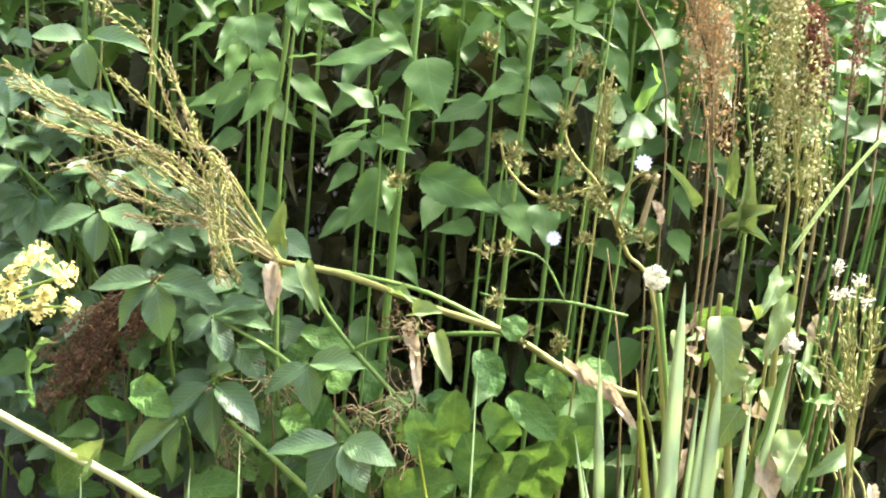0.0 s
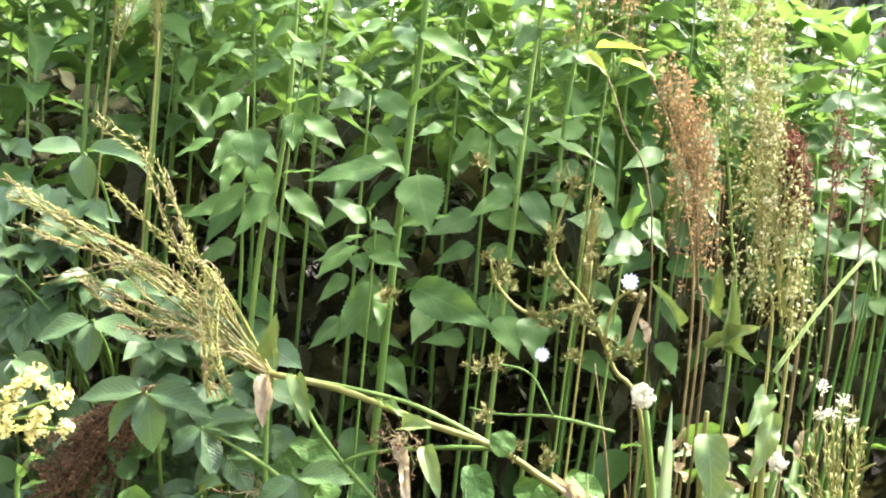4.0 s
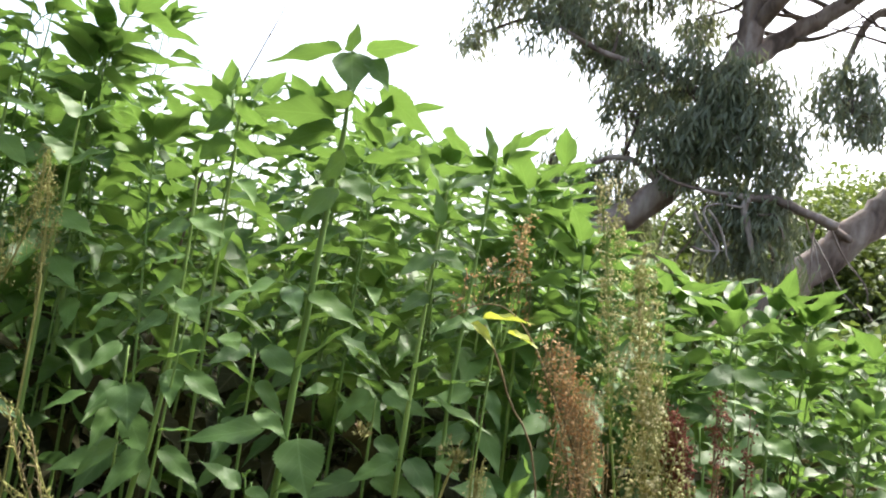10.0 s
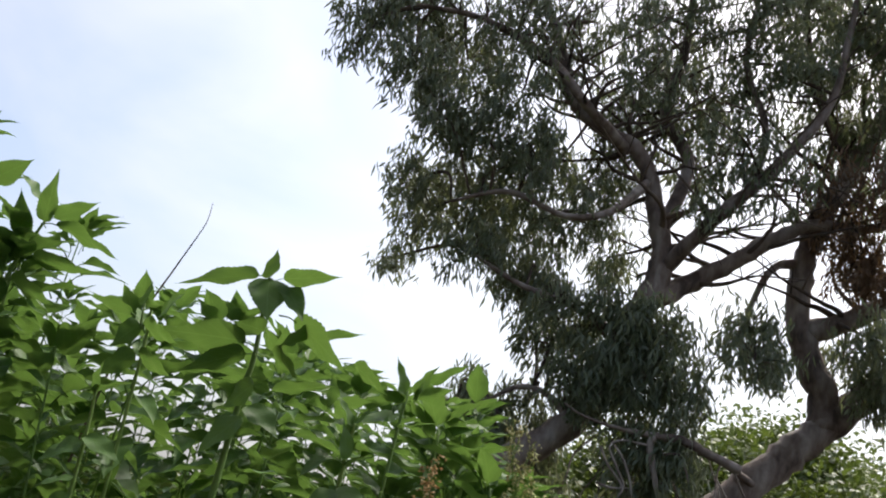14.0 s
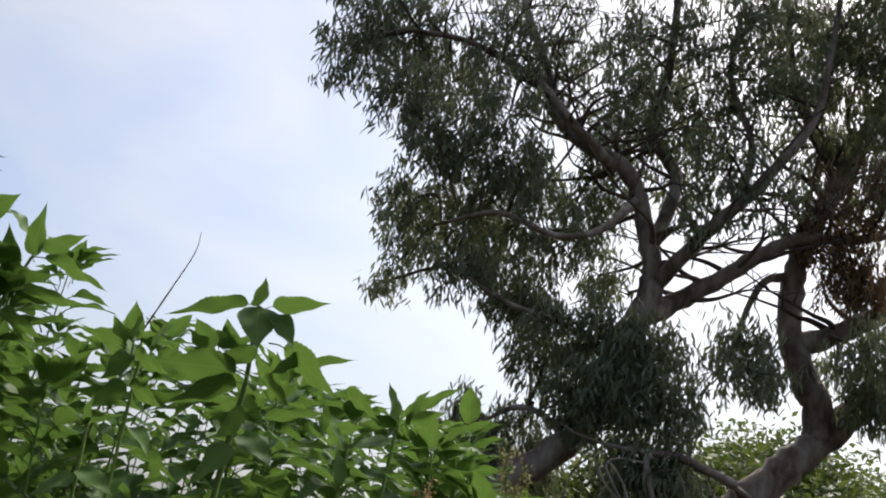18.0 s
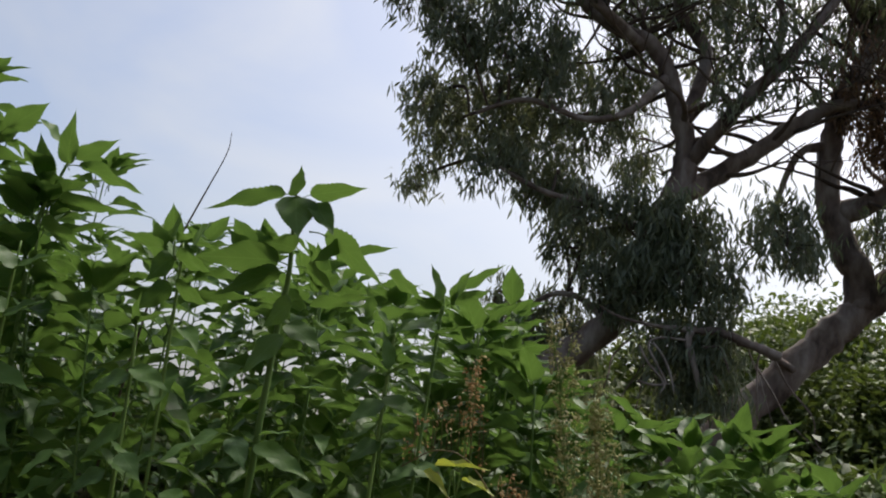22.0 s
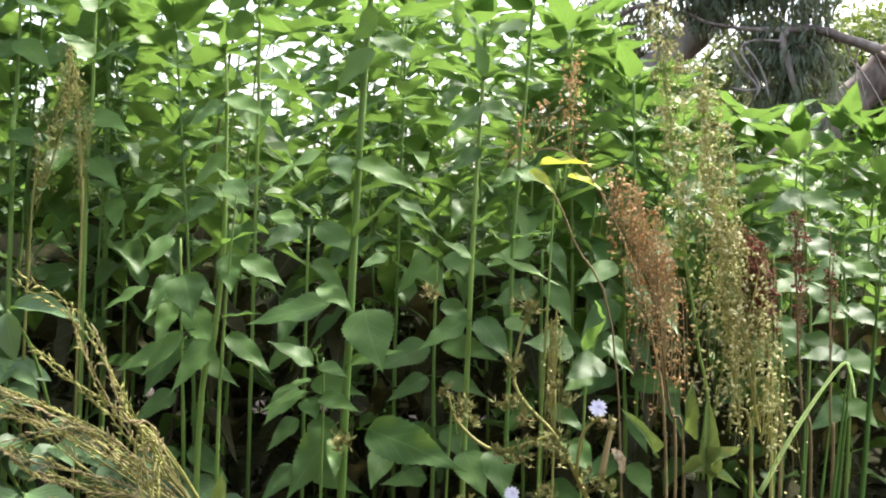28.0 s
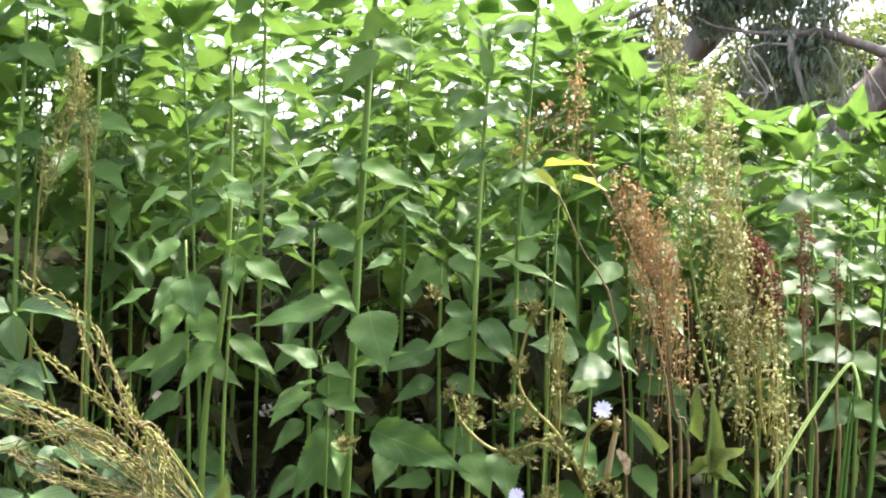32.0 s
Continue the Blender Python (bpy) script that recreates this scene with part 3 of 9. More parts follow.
foliage(gum, -0.51, 10.50, 6.30, 0.53, 0.9)
foliage(gum, -0.41, 11.07, 5.76, 0.55, 1.0)
foliage(gum, -0.35, 10.60, 4.97, 0.34, 0.8)
foliage(gum, -0.29, 10.41, 7.57, 0.55, 0.8)
foliage(gum, -0.16, 10.29, 6.71, 0.47, 0.6)
foliage(gum, 0.00, 10.49, 6.05, 0.53, 0.9)
foliage(gum, 0.07, 11.77, 5.70, 0.58, 0.9)
foliage(gum, 0.35, 11.59, 5.02, 0.43, 0.8)
foliage(gum, 0.46, 11.55, 4.51, 0.24, 0.6)
foliage(gum, 0.87, 11.54, 4.39, 0.36, 0.7)
foliage(gum, 0.67, 10.45, 4.56, 0.33, 0.6)
foliage(gum, 0.44, 10.66, 5.56, 0.47, 0.5)
foliage(gum, 0.42, 11.23, 7.50, 0.51, 0.4)
foliage(gum, 0.54, 11.42, 8.29, 0.53, 0.6)
foliage(gum, 0.91, 11.64, 6.62, 0.45, 0.5)
foliage(gum, 1.11, 11.68, 5.57, 0.44, 0.6)
foliage(gum, 0.96, 10.26, 7.15, 0.47, 0.5)
foliage(gum, 1.15, 11.19, 8.41, 0.52, 0.6)
foliage(gum, 1.79, 11.31, 7.48, 0.51, 0.7)
foliage(gum, 1.85, 11.01, 8.28, 0.51, 0.6)
foliage(gum, 2.06, 10.42, 6.50, 0.47, 0.6)
foliage(gum, 2.44, 10.95, 7.91, 0.50, 0.7)
foliage(gum, 2.50, 10.26, 6.20, 0.40, 0.5)
foliage(gum, 3.05, 11.78, 9.08, 0.62, 1.0)
foliage(gum, 3.37, 11.66, 7.63, 0.59, 0.6)
foliage(gum, 3.41, 11.09, 8.22, 0.58, 1.0)
foliage(gum, 3.61, 10.64, 8.50, 0.56, 1.2)
foliage(gum, 3.90, 11.74, 6.75, 0.45, 0.7)
foliage(gum, 3.97, 11.13, 7.27, 0.50, 0.9)
foliage(gum, 1.47, 10.50, 4.54, 0.28, 1.2)
foliage(gum, 1.15, 10.50, 3.91, 0.30, 1.3)
foliage(gum, 0.97, 11.02, 3.66, 0.23, 0.9)
foliage(gum, 0.75, 11.30, 3.35, 0.26, 0.9)
foliage(gum, 1.26, 10.50, 4.21, 0.30, 1.3)
foliage(gum, 1.41, 10.50, 4.53, 0.25, 1.2)
foliage(gum, 1.01, 10.50, 3.72, 0.25, 1.1)
foliage(gum, 1.76, 10.50, 4.47, 0.28, 1.2)
foliage(gum, 1.41, 10.50, 4.07, 0.36, 1.3)
foliage(gum, 1.80, 10.50, 4.02, 0.33, 1.3)
foliage(gum, 1.51, 10.50, 3.69, 0.27, 1.2)
foliage(gum, 1.88, 10.50, 3.79, 0.27, 1.2)
foliage(gum, 1.44, 10.50, 3.35, 0.24, 1.1)
foliage(gum, 1.81, 10.50, 3.47, 0.26, 1.2)
foliage(gum, 1.79, 10.50, 3.14, 0.30, 1.2)
foliage(gum, 2.00, 10.50, 3.32, 0.25, 1.2)
foliage(gum, 1.58, 10.55, 2.95, 0.30, 1.2)
foliage(gum, 2.02, 10.50, 2.86, 0.30, 1.1)
foliage(gum, 1.06, 10.50, 3.81, 0.22, 1.2)
foliage(gum, 1.22, 10.50, 4.06, 0.25, 1.2)
foliage(gum, 1.49, 10.50, 4.40, 0.25, 1.2)
foliage(gum, 2.55, 10.46, 4.42, 0.30, 0.8)
foliage(gum, 2.84, 11.24, 4.53, 0.29, 0.7)
foliage(gum, 3.79, 11.30, 5.78, 0.40, 0.8, M_GUMDRY)
foliage(gum, 3.48, 11.25, 6.15, 0.25, 0.8, M_GUMDRY)
foliage(gum, 3.73, 10.68, 4.91, 0.34, 0.8)
foliage(gum, 4.08, 11.11, 4.47, 0.35, 0.6)
foliage(gum, 3.81, 11.73, 4.86, 0.31, 0.5)
foliage(gum, -0.22, 11.30, 3.54, 0.26, 0.9)
foliage(gum, 0.12, 11.30, 3.60, 0.29, 1.1)
foliage(gum, 0.47, 11.30, 3.66, 0.26, 1.0)
foliage(gum, 0.12, 11.30, 3.25, 0.35, 1.2)
foliage(gum, 0.42, 11.30, 3.18, 0.35, 1.1)
foliage(gum, 0.80, 11.30, 2.96, 0.29, 0.6)
foliage(gum, 4.26, 10.70, 8.08, 0.68, 1.1)
foliage(gum, 4.31, 10.42, 6.57, 0.64, 1.0)
foliage(gum, 4.67, 10.93, 5.37, 0.58, 0.8)
foliage(gum, -2.10, 10.18, 8.10, 0.55, 0.9)
foliage(gum, -1.44, 11.36, 9.17, 0.75, 0.9)
foliage(gum, -0.36, 11.71, 9.51, 0.77, 0.7)
foliage(gum, 0.72, 11.82, 10.02, 0.78, 0.9)
foliage(gum, 1.86, 11.42, 9.85, 0.76, 1.0)
foliage(gum, 3.11, 11.83, 10.43, 0.78, 1.0)
foliage(gum, 3.63, 10.13, 9.33, 0.73, 1.0)
foliage(gum, -1.91, 10.62, 9.66, 0.79, 0.7)
foliage(gum, -0.29, 11.84, 11.08, 0.95, 0.7)
foliage(gum, 1.68, 11.50, 11.22, 0.93, 0.9)
foliage(gum, 3.30, 10.84, 11.05, 0.88, 0.9)
foliage(gum, 1.48, 11.80, 8.20, 0.41, 0.7)
foliage(gum, 2.28, 11.22, 7.52, 0.38, 0.7)
foliage(gum, 0.90, 11.57, 7.17, 0.39, 0.5)
foliage(gum, 2.74, 10.63, 7.58, 0.37, 0.7)
foliage(gum, 2.27, 10.44, 8.30, 0.43, 0.7)
foliage(gum, 3.19, 10.90, 6.57, 0.36, 0.5, M_GUMDRY)
foliage(gum, 1.87, 10.35, 5.87, 0.28, 0.4)
foliage(gum, 3.75, 10.79, 6.62, 0.36, 0.6, M_GUMDRY)
foliage(gum, 3.63, 11.83, 7.53, 0.40, 0.6)
foliage(gum, 1.50, 11.80, 7.22, 0.34, 0.7)
foliage(gum, 1.17, 11.80, 6.72, 0.34, 0.7)
foliage(gum, 0.70, 11.80, 6.28, 0.34, 0.7)
foliage(gum, 1.89, 11.80, 6.78, 0.34, 0.7)
foliage(gum, 1.19, 11.80, 7.61, 0.34, 0.7)
foliage(gum, 0.33, 11.80, 6.57, 0.34, 0.7)
foliage(gum, 1.06, 11.80, 6.07, 0.34, 0.7)
foliage(gum, 2.02, 11.80, 7.46, 0.34, 0.7)
foliage(gum, -0.20, 10.74, 5.14, 0.27, 0.9)
foliage(gum, 0.15, 11.04, 4.89, 0.27, 0.9)
foliage(gum, 0.52, 10.87, 4.76, 0.27, 0.9)
foliage(gum, 0.81, 11.10, 4.56, 0.27, 0.9)
foliage(gum, 0.49, 11.13, 4.33, 0.27, 0.9)
foliage(gum, 1.01, 10.57, 4.70, 0.27, 0.9)
foliage(gum, 0.77, 10.51, 3.95, 0.27, 0.9)
foliage(gum, 1.30, 11.34, 4.46, 0.27, 0.9)
foliage(gum, 2.35, 10.90, 4.52, 0.22, 0.8)
foliage(gum, 2.52, 10.90, 4.88, 0.22, 0.8)
foliage(gum, 2.76, 10.90, 4.77, 0.22, 0.8)
foliage(gum, 2.88, 10.90, 4.41, 0.22, 0.8)
foliage(gum, 3.94, 11.20, 4.66, 0.27, 0.9)
foliage(gum, 4.10, 11.20, 5.06, 0.27, 0.9)
foliage(gum, 4.01, 11.20, 4.43, 0.27, 0.9)
foliage(gum, 3.69, 11.20, 5.93, 0.30, 0.9, M_GUMDRY)
foliage(gum, 3.97, 11.20, 5.72, 0.25, 0.8, M_GUMDRY)
branch(gum, "dead_branch", [(2.51, 10.30, 3.30, 0.045), (2.18, 10.30, 3.40, 0.045), (1.93, 10.30, 3.47, 0.042), (1.69, 10.30, 3.46, 0.036), (1.34, 10.30, 3.46, 0.020), (1.00, 10.30, 3.51, 0.014), (0.81, 10.30, 3.59, 0.008)])
branch(gum, "dead_branch", [(1.67, 10.28, 3.44, 0.034), (1.65, 10.28, 3.34, 0.034), (1.71, 10.28, 3.15, 0.030), (1.76, 10.28, 2.99, 0.024), (1.80, 10.28, 2.86, 0.012)])
branch(gum, "dead_twig", [(1.62, 10.25, 3.35, 0.011), (1.39, 10.25, 3.35, 0.011), (1.28, 10.25, 3.27, 0.011), (1.37, 10.25, 3.10, 0.011), (1.46, 10.25, 2.94, 0.011), (1.42, 10.25, 2.82, 0.004)])
branch(gum, "dead_twig", [(1.32, 10.25, 3.29, 0.011), (1.42, 10.25, 3.18, 0.011), (1.51, 10.25, 3.00, 0.011), (1.55, 10.25, 2.84, 0.004)])
branch(gum, "dead_twig", [(1.20, 10.25, 3.25, 0.011), (1.29, 10.25, 3.10, 0.011), (1.42, 10.25, 2.97, 0.011), (1.46, 10.25, 2.88, 0.004)])
branch(gum, "dead_twig", [(1.78, 10.25, 3.30, 0.011), (1.93, 10.25, 3.32, 0.011), (1.99, 10.25, 3.22, 0.011), (2.04, 10.25, 3.09, 0.004)])
branch(gum, "dead_twig", [(1.21, 10.25, 2.92, 0.011), (1.36, 10.25, 2.90, 0.011), (1.51, 10.25, 2.93, 0.004)])
dead_twigs(gum, 1.15, 2.65, 3.55, 10.9)


# ---- shrubs behind ----
def shrub(x, y, height, width, label, seed, big=1.0):
    rnd = random.Random(seed)
    s = thing("shrub", (x, y, 0), label, "shrub", "shrubs behind the tree")
    stems, bases = [], []
    many = np.random.RandomState(seed)
    for _ in range(30):
        a, e = rnd.uniform(0, 6.28), rnd.uniform(0.25, 1.45)
        reach = rnd.uniform(0.7, 1.0)
        top = np.array([x + math.cos(a) * math.cos(e) * width * reach, y + math.sin(a) * math.cos(e) * width * reach, height * (0.25 + 0.75 * math.sin(e)) * reach])
        stems.append(tube_data(spline([(x, y, 0, 0.06), (*(np.array([x, y, height * 0.35]) * 0.5 + top * 0.5), 0.035), (*top, 0.012)], 4), 5))
        bases.append(top + many.normal(0, 1, (1150 if big == 1.0 else 160, 3)) * np.array([1, 1, 0.8]) * width * 0.19)
    bases = np.vstack(bases)
    n = len(bases)
    way = many.normal(0, 1, (n, 3)) * np.array([1, 1, 0.7]) + np.array([0, 0, 0.3])
    face = np.stack([many.uniform(-1, 1, n), many.uniform(-1, 1, n), np.ones(n)], axis=1)
    size = many.uniform(0.075, 0.14, n) * big
    v, f, u = join(stems)
    part("stem_cluster", mesh_from("stem_cluster", v, f, M_TWIG, u), s, kind="stuff")
    part("crown", scattered("crown", M_SHRUB, bases, way, size, size * 0.55, face, DIAMOND_V, DIAMOND_T), s, kind="stuff")
    return s


for k, (x, y, h, w) in enumerate([(2.6, 17, 4.0, 1.8), (4.4, 16, 4.7, 1.9), (6.4, 16.5, 4.6, 2.0), (8.6, 17, 4.3, 2.2), (0.6, 18, 2.9, 2.0), (10.5, 16, 4.5, 2.2), (2.4, 14.2, 4.0, 1.5), (3.7, 14.0, 4.1, 1.6), (5.3, 13.8, 3.9, 1.6), (1.2, 14.0, 3.4, 1.4), (7.2, 13.8, 3.4, 1.5)]):
    shrub(x, y, h, w, "rounded yellow-green evergreen shrub behind the gum tree", 50 + k)
for k in range(9):
    shrub(-5.0 + 1.15 * k, 7.2 + 0.3 * (k % 2), 1.95, 0.95, "low dense green shrub behind the tall leafy plants", 80 + k)
for k in range(12):
    shrub(-28.0 + 4.2 * k, 34.0 + 2 * (k % 3), 3.0 + 0.5 * (k % 2), 3.4, "distant rounded shrub beyond the garden", 120 + k, 3.4)


# ---- tall leafy plants ----
LABEL = "tall green plant with pointed toothed leaves and upright stem"


def rise(stem, s):
    i = min(int(s * (len(stem) - 1)), len(stem) - 2)
    q = s * (len(stem) - 1) - i
    return stem[i] * (1 - q) + stem[i + 1] * q


def artichoke(x, y, height, lean=(0.0, 0.0), seed=0, leaf=0.165, low=0.25, joined=False, radius=0.008, gap=0.105, density=1.0, top=True):
    """Pairs of leaves up a stalk, each pair turned against the last, with a tuft of small upright ones at its top."""
    rnd = random.Random(seed)
    plant = thing("tall_leafy_plant", (x, y, 0), LABEL, "plant", "tall leafy plants")
    bow = (rnd.uniform(-0.06, 0.06), rnd.uniform(-0.05, 0.05))
    pts = [(x, y, 0, radius * 1.25), (x + lean[0] * 0.45 + bow[0], y + lean[1] * 0.45 + bow[1], height * 0.5, radius), (x + lean[0], y + lean[1], height, radius * 0.45)]
    stem = spline(pts, 8)
    v, f, u = tube_data(stem, 7, 0.05)
    part("stem", mesh_from("stem", v, f, M_STEM, u), plant)
    pieces, withered = [], []
    turn = rnd.uniform(0, 3.14)
    z = low + rnd.uniform(0, gap)
    while z < height - 0.02:
        s = z / height
        base = rise(stem, s)[:3]
        near_top = max(0.0, (z - (height - 0.45)) / 0.45)
        for side in (0, math.pi):
            if rnd.random() > density * (1.0 if joined else min(1.0, max(0.32, 0.4 + 0.9 * (z - 1.0)))):
                continue
            a = turn + side + rnd.uniform(-0.35, 0.35)
            size = leaf * rnd.uniform(0.72, 1.2) * (1 - 0.26 * near_top ** 1.5)
            up = rnd.uniform(-0.62, 0.22) + 1.3 * near_top ** 2
            pet = size * rnd.uniform(0.15, 0.32)
            out = np.array([math.cos(a), math.sin(a), 0])
            p1 = base + out * pet + np.array([0, 0, pet * (0.7 + near_top)])
            way = out + np.array([0, 0, up])
            way /= np.linalg.norm(way)
            p2 = p1 + way * size
            m = leaf_pose(p1, p2, size * rnd.uniform(0.36, 0.50), (rnd.uniform(-0.3, 0.3), rnd.uniform(-0.3, 0.3), 1.0))
            me, data = rnd.choice(ARTI)
            # low leaves go withered and dark, painting the shade inside the stand
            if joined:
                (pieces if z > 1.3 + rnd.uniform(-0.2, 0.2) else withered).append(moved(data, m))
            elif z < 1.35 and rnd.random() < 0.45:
                part("withered_leaf", rnd.choice(SHADE_WITHERED)[0], plant, m, "withered brown leaf, darkened to stand for shade")
            else:
                part("leaf", me, plant, m)
        turn += math.pi / 2 + rnd.uniform(-0.25, 0.25)
        z += gap * rnd.uniform(0.75, 1.25) * (1 - 0.5 * near_top) * (0.72 if z > height - 1.0 else 1.0)
    if top:
        crown = rise(stem, 1.0)[:3]
        spin = rnd.uniform(0, 6.28)
        for k in range(5):
            a = spin + k * 1.26 + rnd.uniform(-0.3, 0.3)
            way = Vector((math.cos(a) * 0.8, math.sin(a) * 0.8, rnd.uniform(0.1, 1.3))).normalized()
            size = leaf * rnd.uniform(0.5, 0.8)
            foot_ = crown + np.array([math.cos(a), math.sin(a), 0.5]) * 0.015
            m = leaf_pose(foot_, foot_ + np.array(way) * size, size * rnd.uniform(0.42, 0.55), (-math.cos(a), -math.sin(a), 0.9))
            me, data = rnd.choice(ARTI)
            if joined:
                pieces.append(moved(data, m))
            else:
                part("leaf", me, plant, m)
    if joined and pieces:
        v, f, u = join(pieces)
        part("foliage", mesh_from("foliage", v, f, M_LEAF, u), plant, kind="stuff")
    # lower leaves in the dark colour that stands for shade
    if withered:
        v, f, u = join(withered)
        part("withered_foliage", mesh_from("withered_foliage", v, f, M_SHADE_WITHER, u), plant, label="withered brown lower leaves, with shade put into their colour", kind="stuff")
    return plant


TOP_LINE = [(-0.62, 0.40), (-0.472, 0.330), (-0.372, 0.255), (-0.305, 0.240), (-0.228, 0.235), (-0.148, 0.205), (-0.094, 0.200), (-0.02, 0.195), (0.02, 0.175), (0.06, 0.115), (0.10, 0.092), (0.15, 0.092), (0.22, 0.078), (0.5, 0.05)]


def hedge_top(x, y):
    """The height to which the stand grows: tall at one end, lower towards the tree."""
    slope, rises = zip(*TOP_LINE)
    return min(3.1, 1.55 + y * float(np.interp(x / y, slope, rises)))


rnd = random.Random(11)
count = 0
for row, (y0, gap_x, flat) in enumerate([(2.62, 0.30, False), (2.82, 0.28, False), (3.05, 0.28, False), (3.4, 0.25, True), (3.75, 0.27, True), (4.1, 0.3, True), (4.6, 0.34, True), (5.1, 0.38, True)]):
    x = -2.3 - 0.25 * row
    while x < 1.6 + 0.5 * row:
        px_, py_ = x + rnd.uniform(-0.09, 0.09), y0 + rnd.uniform(-0.13, 0.13)
        h = hedge_top(px_, py_) + rnd.uniform(-0.26, -0.02)
        if flat and px_ / py_ < -0.33:
            h -= 0.35
        artichoke(px_, py_, h, (rnd.uniform(-0.12, 0.12), rnd.uniform(-0.15, 0.1)), seed=100 + count, joined=flat, leaf=rnd.uniform(0.155, 0.205) * (0.8 if px_ / py_ > 0.05 else 1.0), low=0.15, radius=rnd.uniform(0.0028, 0.0042) if flat else rnd.uniform(0.0034, 0.0052), gap=0.066 if flat else 0.095)
        count += 1
        x += gap_x * rnd.uniform(0.75, 1.25)


# ---- undergrowth between the stalks, its dark colour standing for deep shade ----
rnd = random.Random(77)
many = np.random.RandomState(77)
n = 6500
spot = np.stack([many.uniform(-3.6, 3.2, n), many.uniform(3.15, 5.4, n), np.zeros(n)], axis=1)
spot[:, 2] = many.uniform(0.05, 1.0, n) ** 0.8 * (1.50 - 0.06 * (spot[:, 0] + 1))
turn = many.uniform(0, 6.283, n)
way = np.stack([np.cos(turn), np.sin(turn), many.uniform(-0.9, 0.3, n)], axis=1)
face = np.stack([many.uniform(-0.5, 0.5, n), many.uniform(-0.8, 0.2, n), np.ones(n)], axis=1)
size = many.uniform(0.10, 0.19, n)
tagged(new("undergrowth", scattered("undergrowth", M_SHADE_WITHER, spot, way, size, size * 0.5, face)), "dense withered brown-green leaves between the tall stalks, darkened as painted shade", "undergrowth", kind="stuff")


# nearer withered leaves, also coloured dark in place of shade
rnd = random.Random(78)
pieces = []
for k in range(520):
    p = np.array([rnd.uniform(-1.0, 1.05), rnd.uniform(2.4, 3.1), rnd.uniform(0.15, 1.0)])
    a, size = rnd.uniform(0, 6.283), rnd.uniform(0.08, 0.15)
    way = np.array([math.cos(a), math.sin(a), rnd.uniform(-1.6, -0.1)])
    pieces.append(moved(rnd.choice(SHADE_WITHERED)[1], leaf_pose(p, p + way / np.linalg.norm(way) * size, size * rnd.uniform(0.4, 0.55), (rnd.uniform(-0.4, 0.4), rnd.uniform(-0.6, 0.2), 1.0))))
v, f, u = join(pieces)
tagged(new("undergrowth", mesh_from("undergrowth", v, f, M_SHADE_WITHER, u)), "withered brown leaves low among the stalks, darkened as painted shade", "undergrowth", kind="stuff")


# ---- tall plants in front, leaf by leaf ----
UP, MID, FRONT, SIDE, BACK = (0.0, -0.2, 1.0), (0.0, -0.6, 0.8), (0.1, -0.85, 0.5), (-0.7, -0.6, 0.5), (0.0, 0.6, 0.8)


def standing(points, radius=0.011, label=LABEL, name="tall_leafy_plant", material=None):
    """A plant whose stalk passes through the points and goes down into the soil."""
    (x0, y0, z0), (x1, y1, z1) = points[0], points[1]
    k = min(1.5, z0 / max(0.05, z1 - z0))
    foot = (x0 - (x1 - x0) * k * 0.4, y0 + 0.04, 0.0)
    p = thing(name, foot, label, "plant", "tall leafy plants")
    n = len(points)
    rows = [(*foot, radius * 1.3)] + [(*q, radius * (1.1 - 0.7 * i / n)) for i, q in enumerate(points)]
    stalk("stem", p, rows, material or M_STEM, sides=9)
    return p


PICK = random.Random(5)


def blade_of(plant, base, tip, width, face=MID, kind=None, label=""):
    me, data = PICK.choice(kind or ARTI_FLAT)
    return part("leaf", me, plant, leaf_pose(base, tip, width, face), label)


# ---- low plants ----
def compound(plant, foot, centre, tips, width=0.055):
    """A stalk with leaflets that spread from its end."""
    mid = [(a + b) / 2 for a, b in zip(foot, centre)]
    st = stalk("leaf_stalk", plant, [(*foot, 0.004), (mid[0], mid[1], mid[2] + 0.04, 0.0035), (*centre, 0.0025)], M_STEM, sides=6)
    for t in tips:
        me, data = PICK.choice(DARK)
        d = Vector(t) - Vector(centre)
        b = Vector(centre) + d * 0.06
        part("leaflet", me, st, leaf_pose(b, t, width * PICK.uniform(0.85, 1.15), (PICK.uniform(-0.3, 0.3), -0.55, 0.8)))


def fill_compound(plant, centre, rnd):
    c = np.array(centre)
    out = np.array([rnd.uniform(-0.6, 0.6), rnd.uniform(-0.9, -0.1), rnd.uniform(-0.2, 0.4)])
    out /= np.linalg.norm(out)
    side = np.cross(out, (0, 0, 1.0))
    size = rnd.uniform(0.09, 0.135)
    tips = []
    for k in (-1.25, -0.6, 0, 0.6, 1.25)[rnd.choice((0, 1)):]:
        w = out * math.cos(k) + side * math.sin(k) + np.array([0, 0, rnd.uniform(-0.6, -0.1)])
        tips.append(tuple(c + w / np.linalg.norm(w) * size * (1 - 0.15 * abs(k))))
    compound(plant, (c[0] - out[0] * 0.12, c[1] + 0.22, max(0.0, c[2] - 0.3)), centre, tips, size * rnd.uniform(0.42, 0.52))


SEED_V = np.array([(0, 0, -1), (0.62, 0, -0.1), (0, 0.62, -0.1), (-0.62, 0, -0.1), (0, -0.62, -0.1), (0, 0, 1)], dtype=float)
SEED_F = [(0, 2, 1), (0, 3, 2), (0, 4, 3), (0, 1, 4), (5, 1, 2), (5, 2, 3), (5, 3, 4), (5, 4, 1)]
SEED_U = np.zeros((6, 2))


def seed_piece(p, size, rnd, flat=0.5):
    e = Euler((rnd.uniform(0, 6), rnd.uniform(0, 6), rnd.uniform(0, 6))).to_matrix()
    s = SEED_V * np.array([size, size * flat, size])
    return s @ np.array(e).T + np.asarray(p), SEED_F, SEED_U


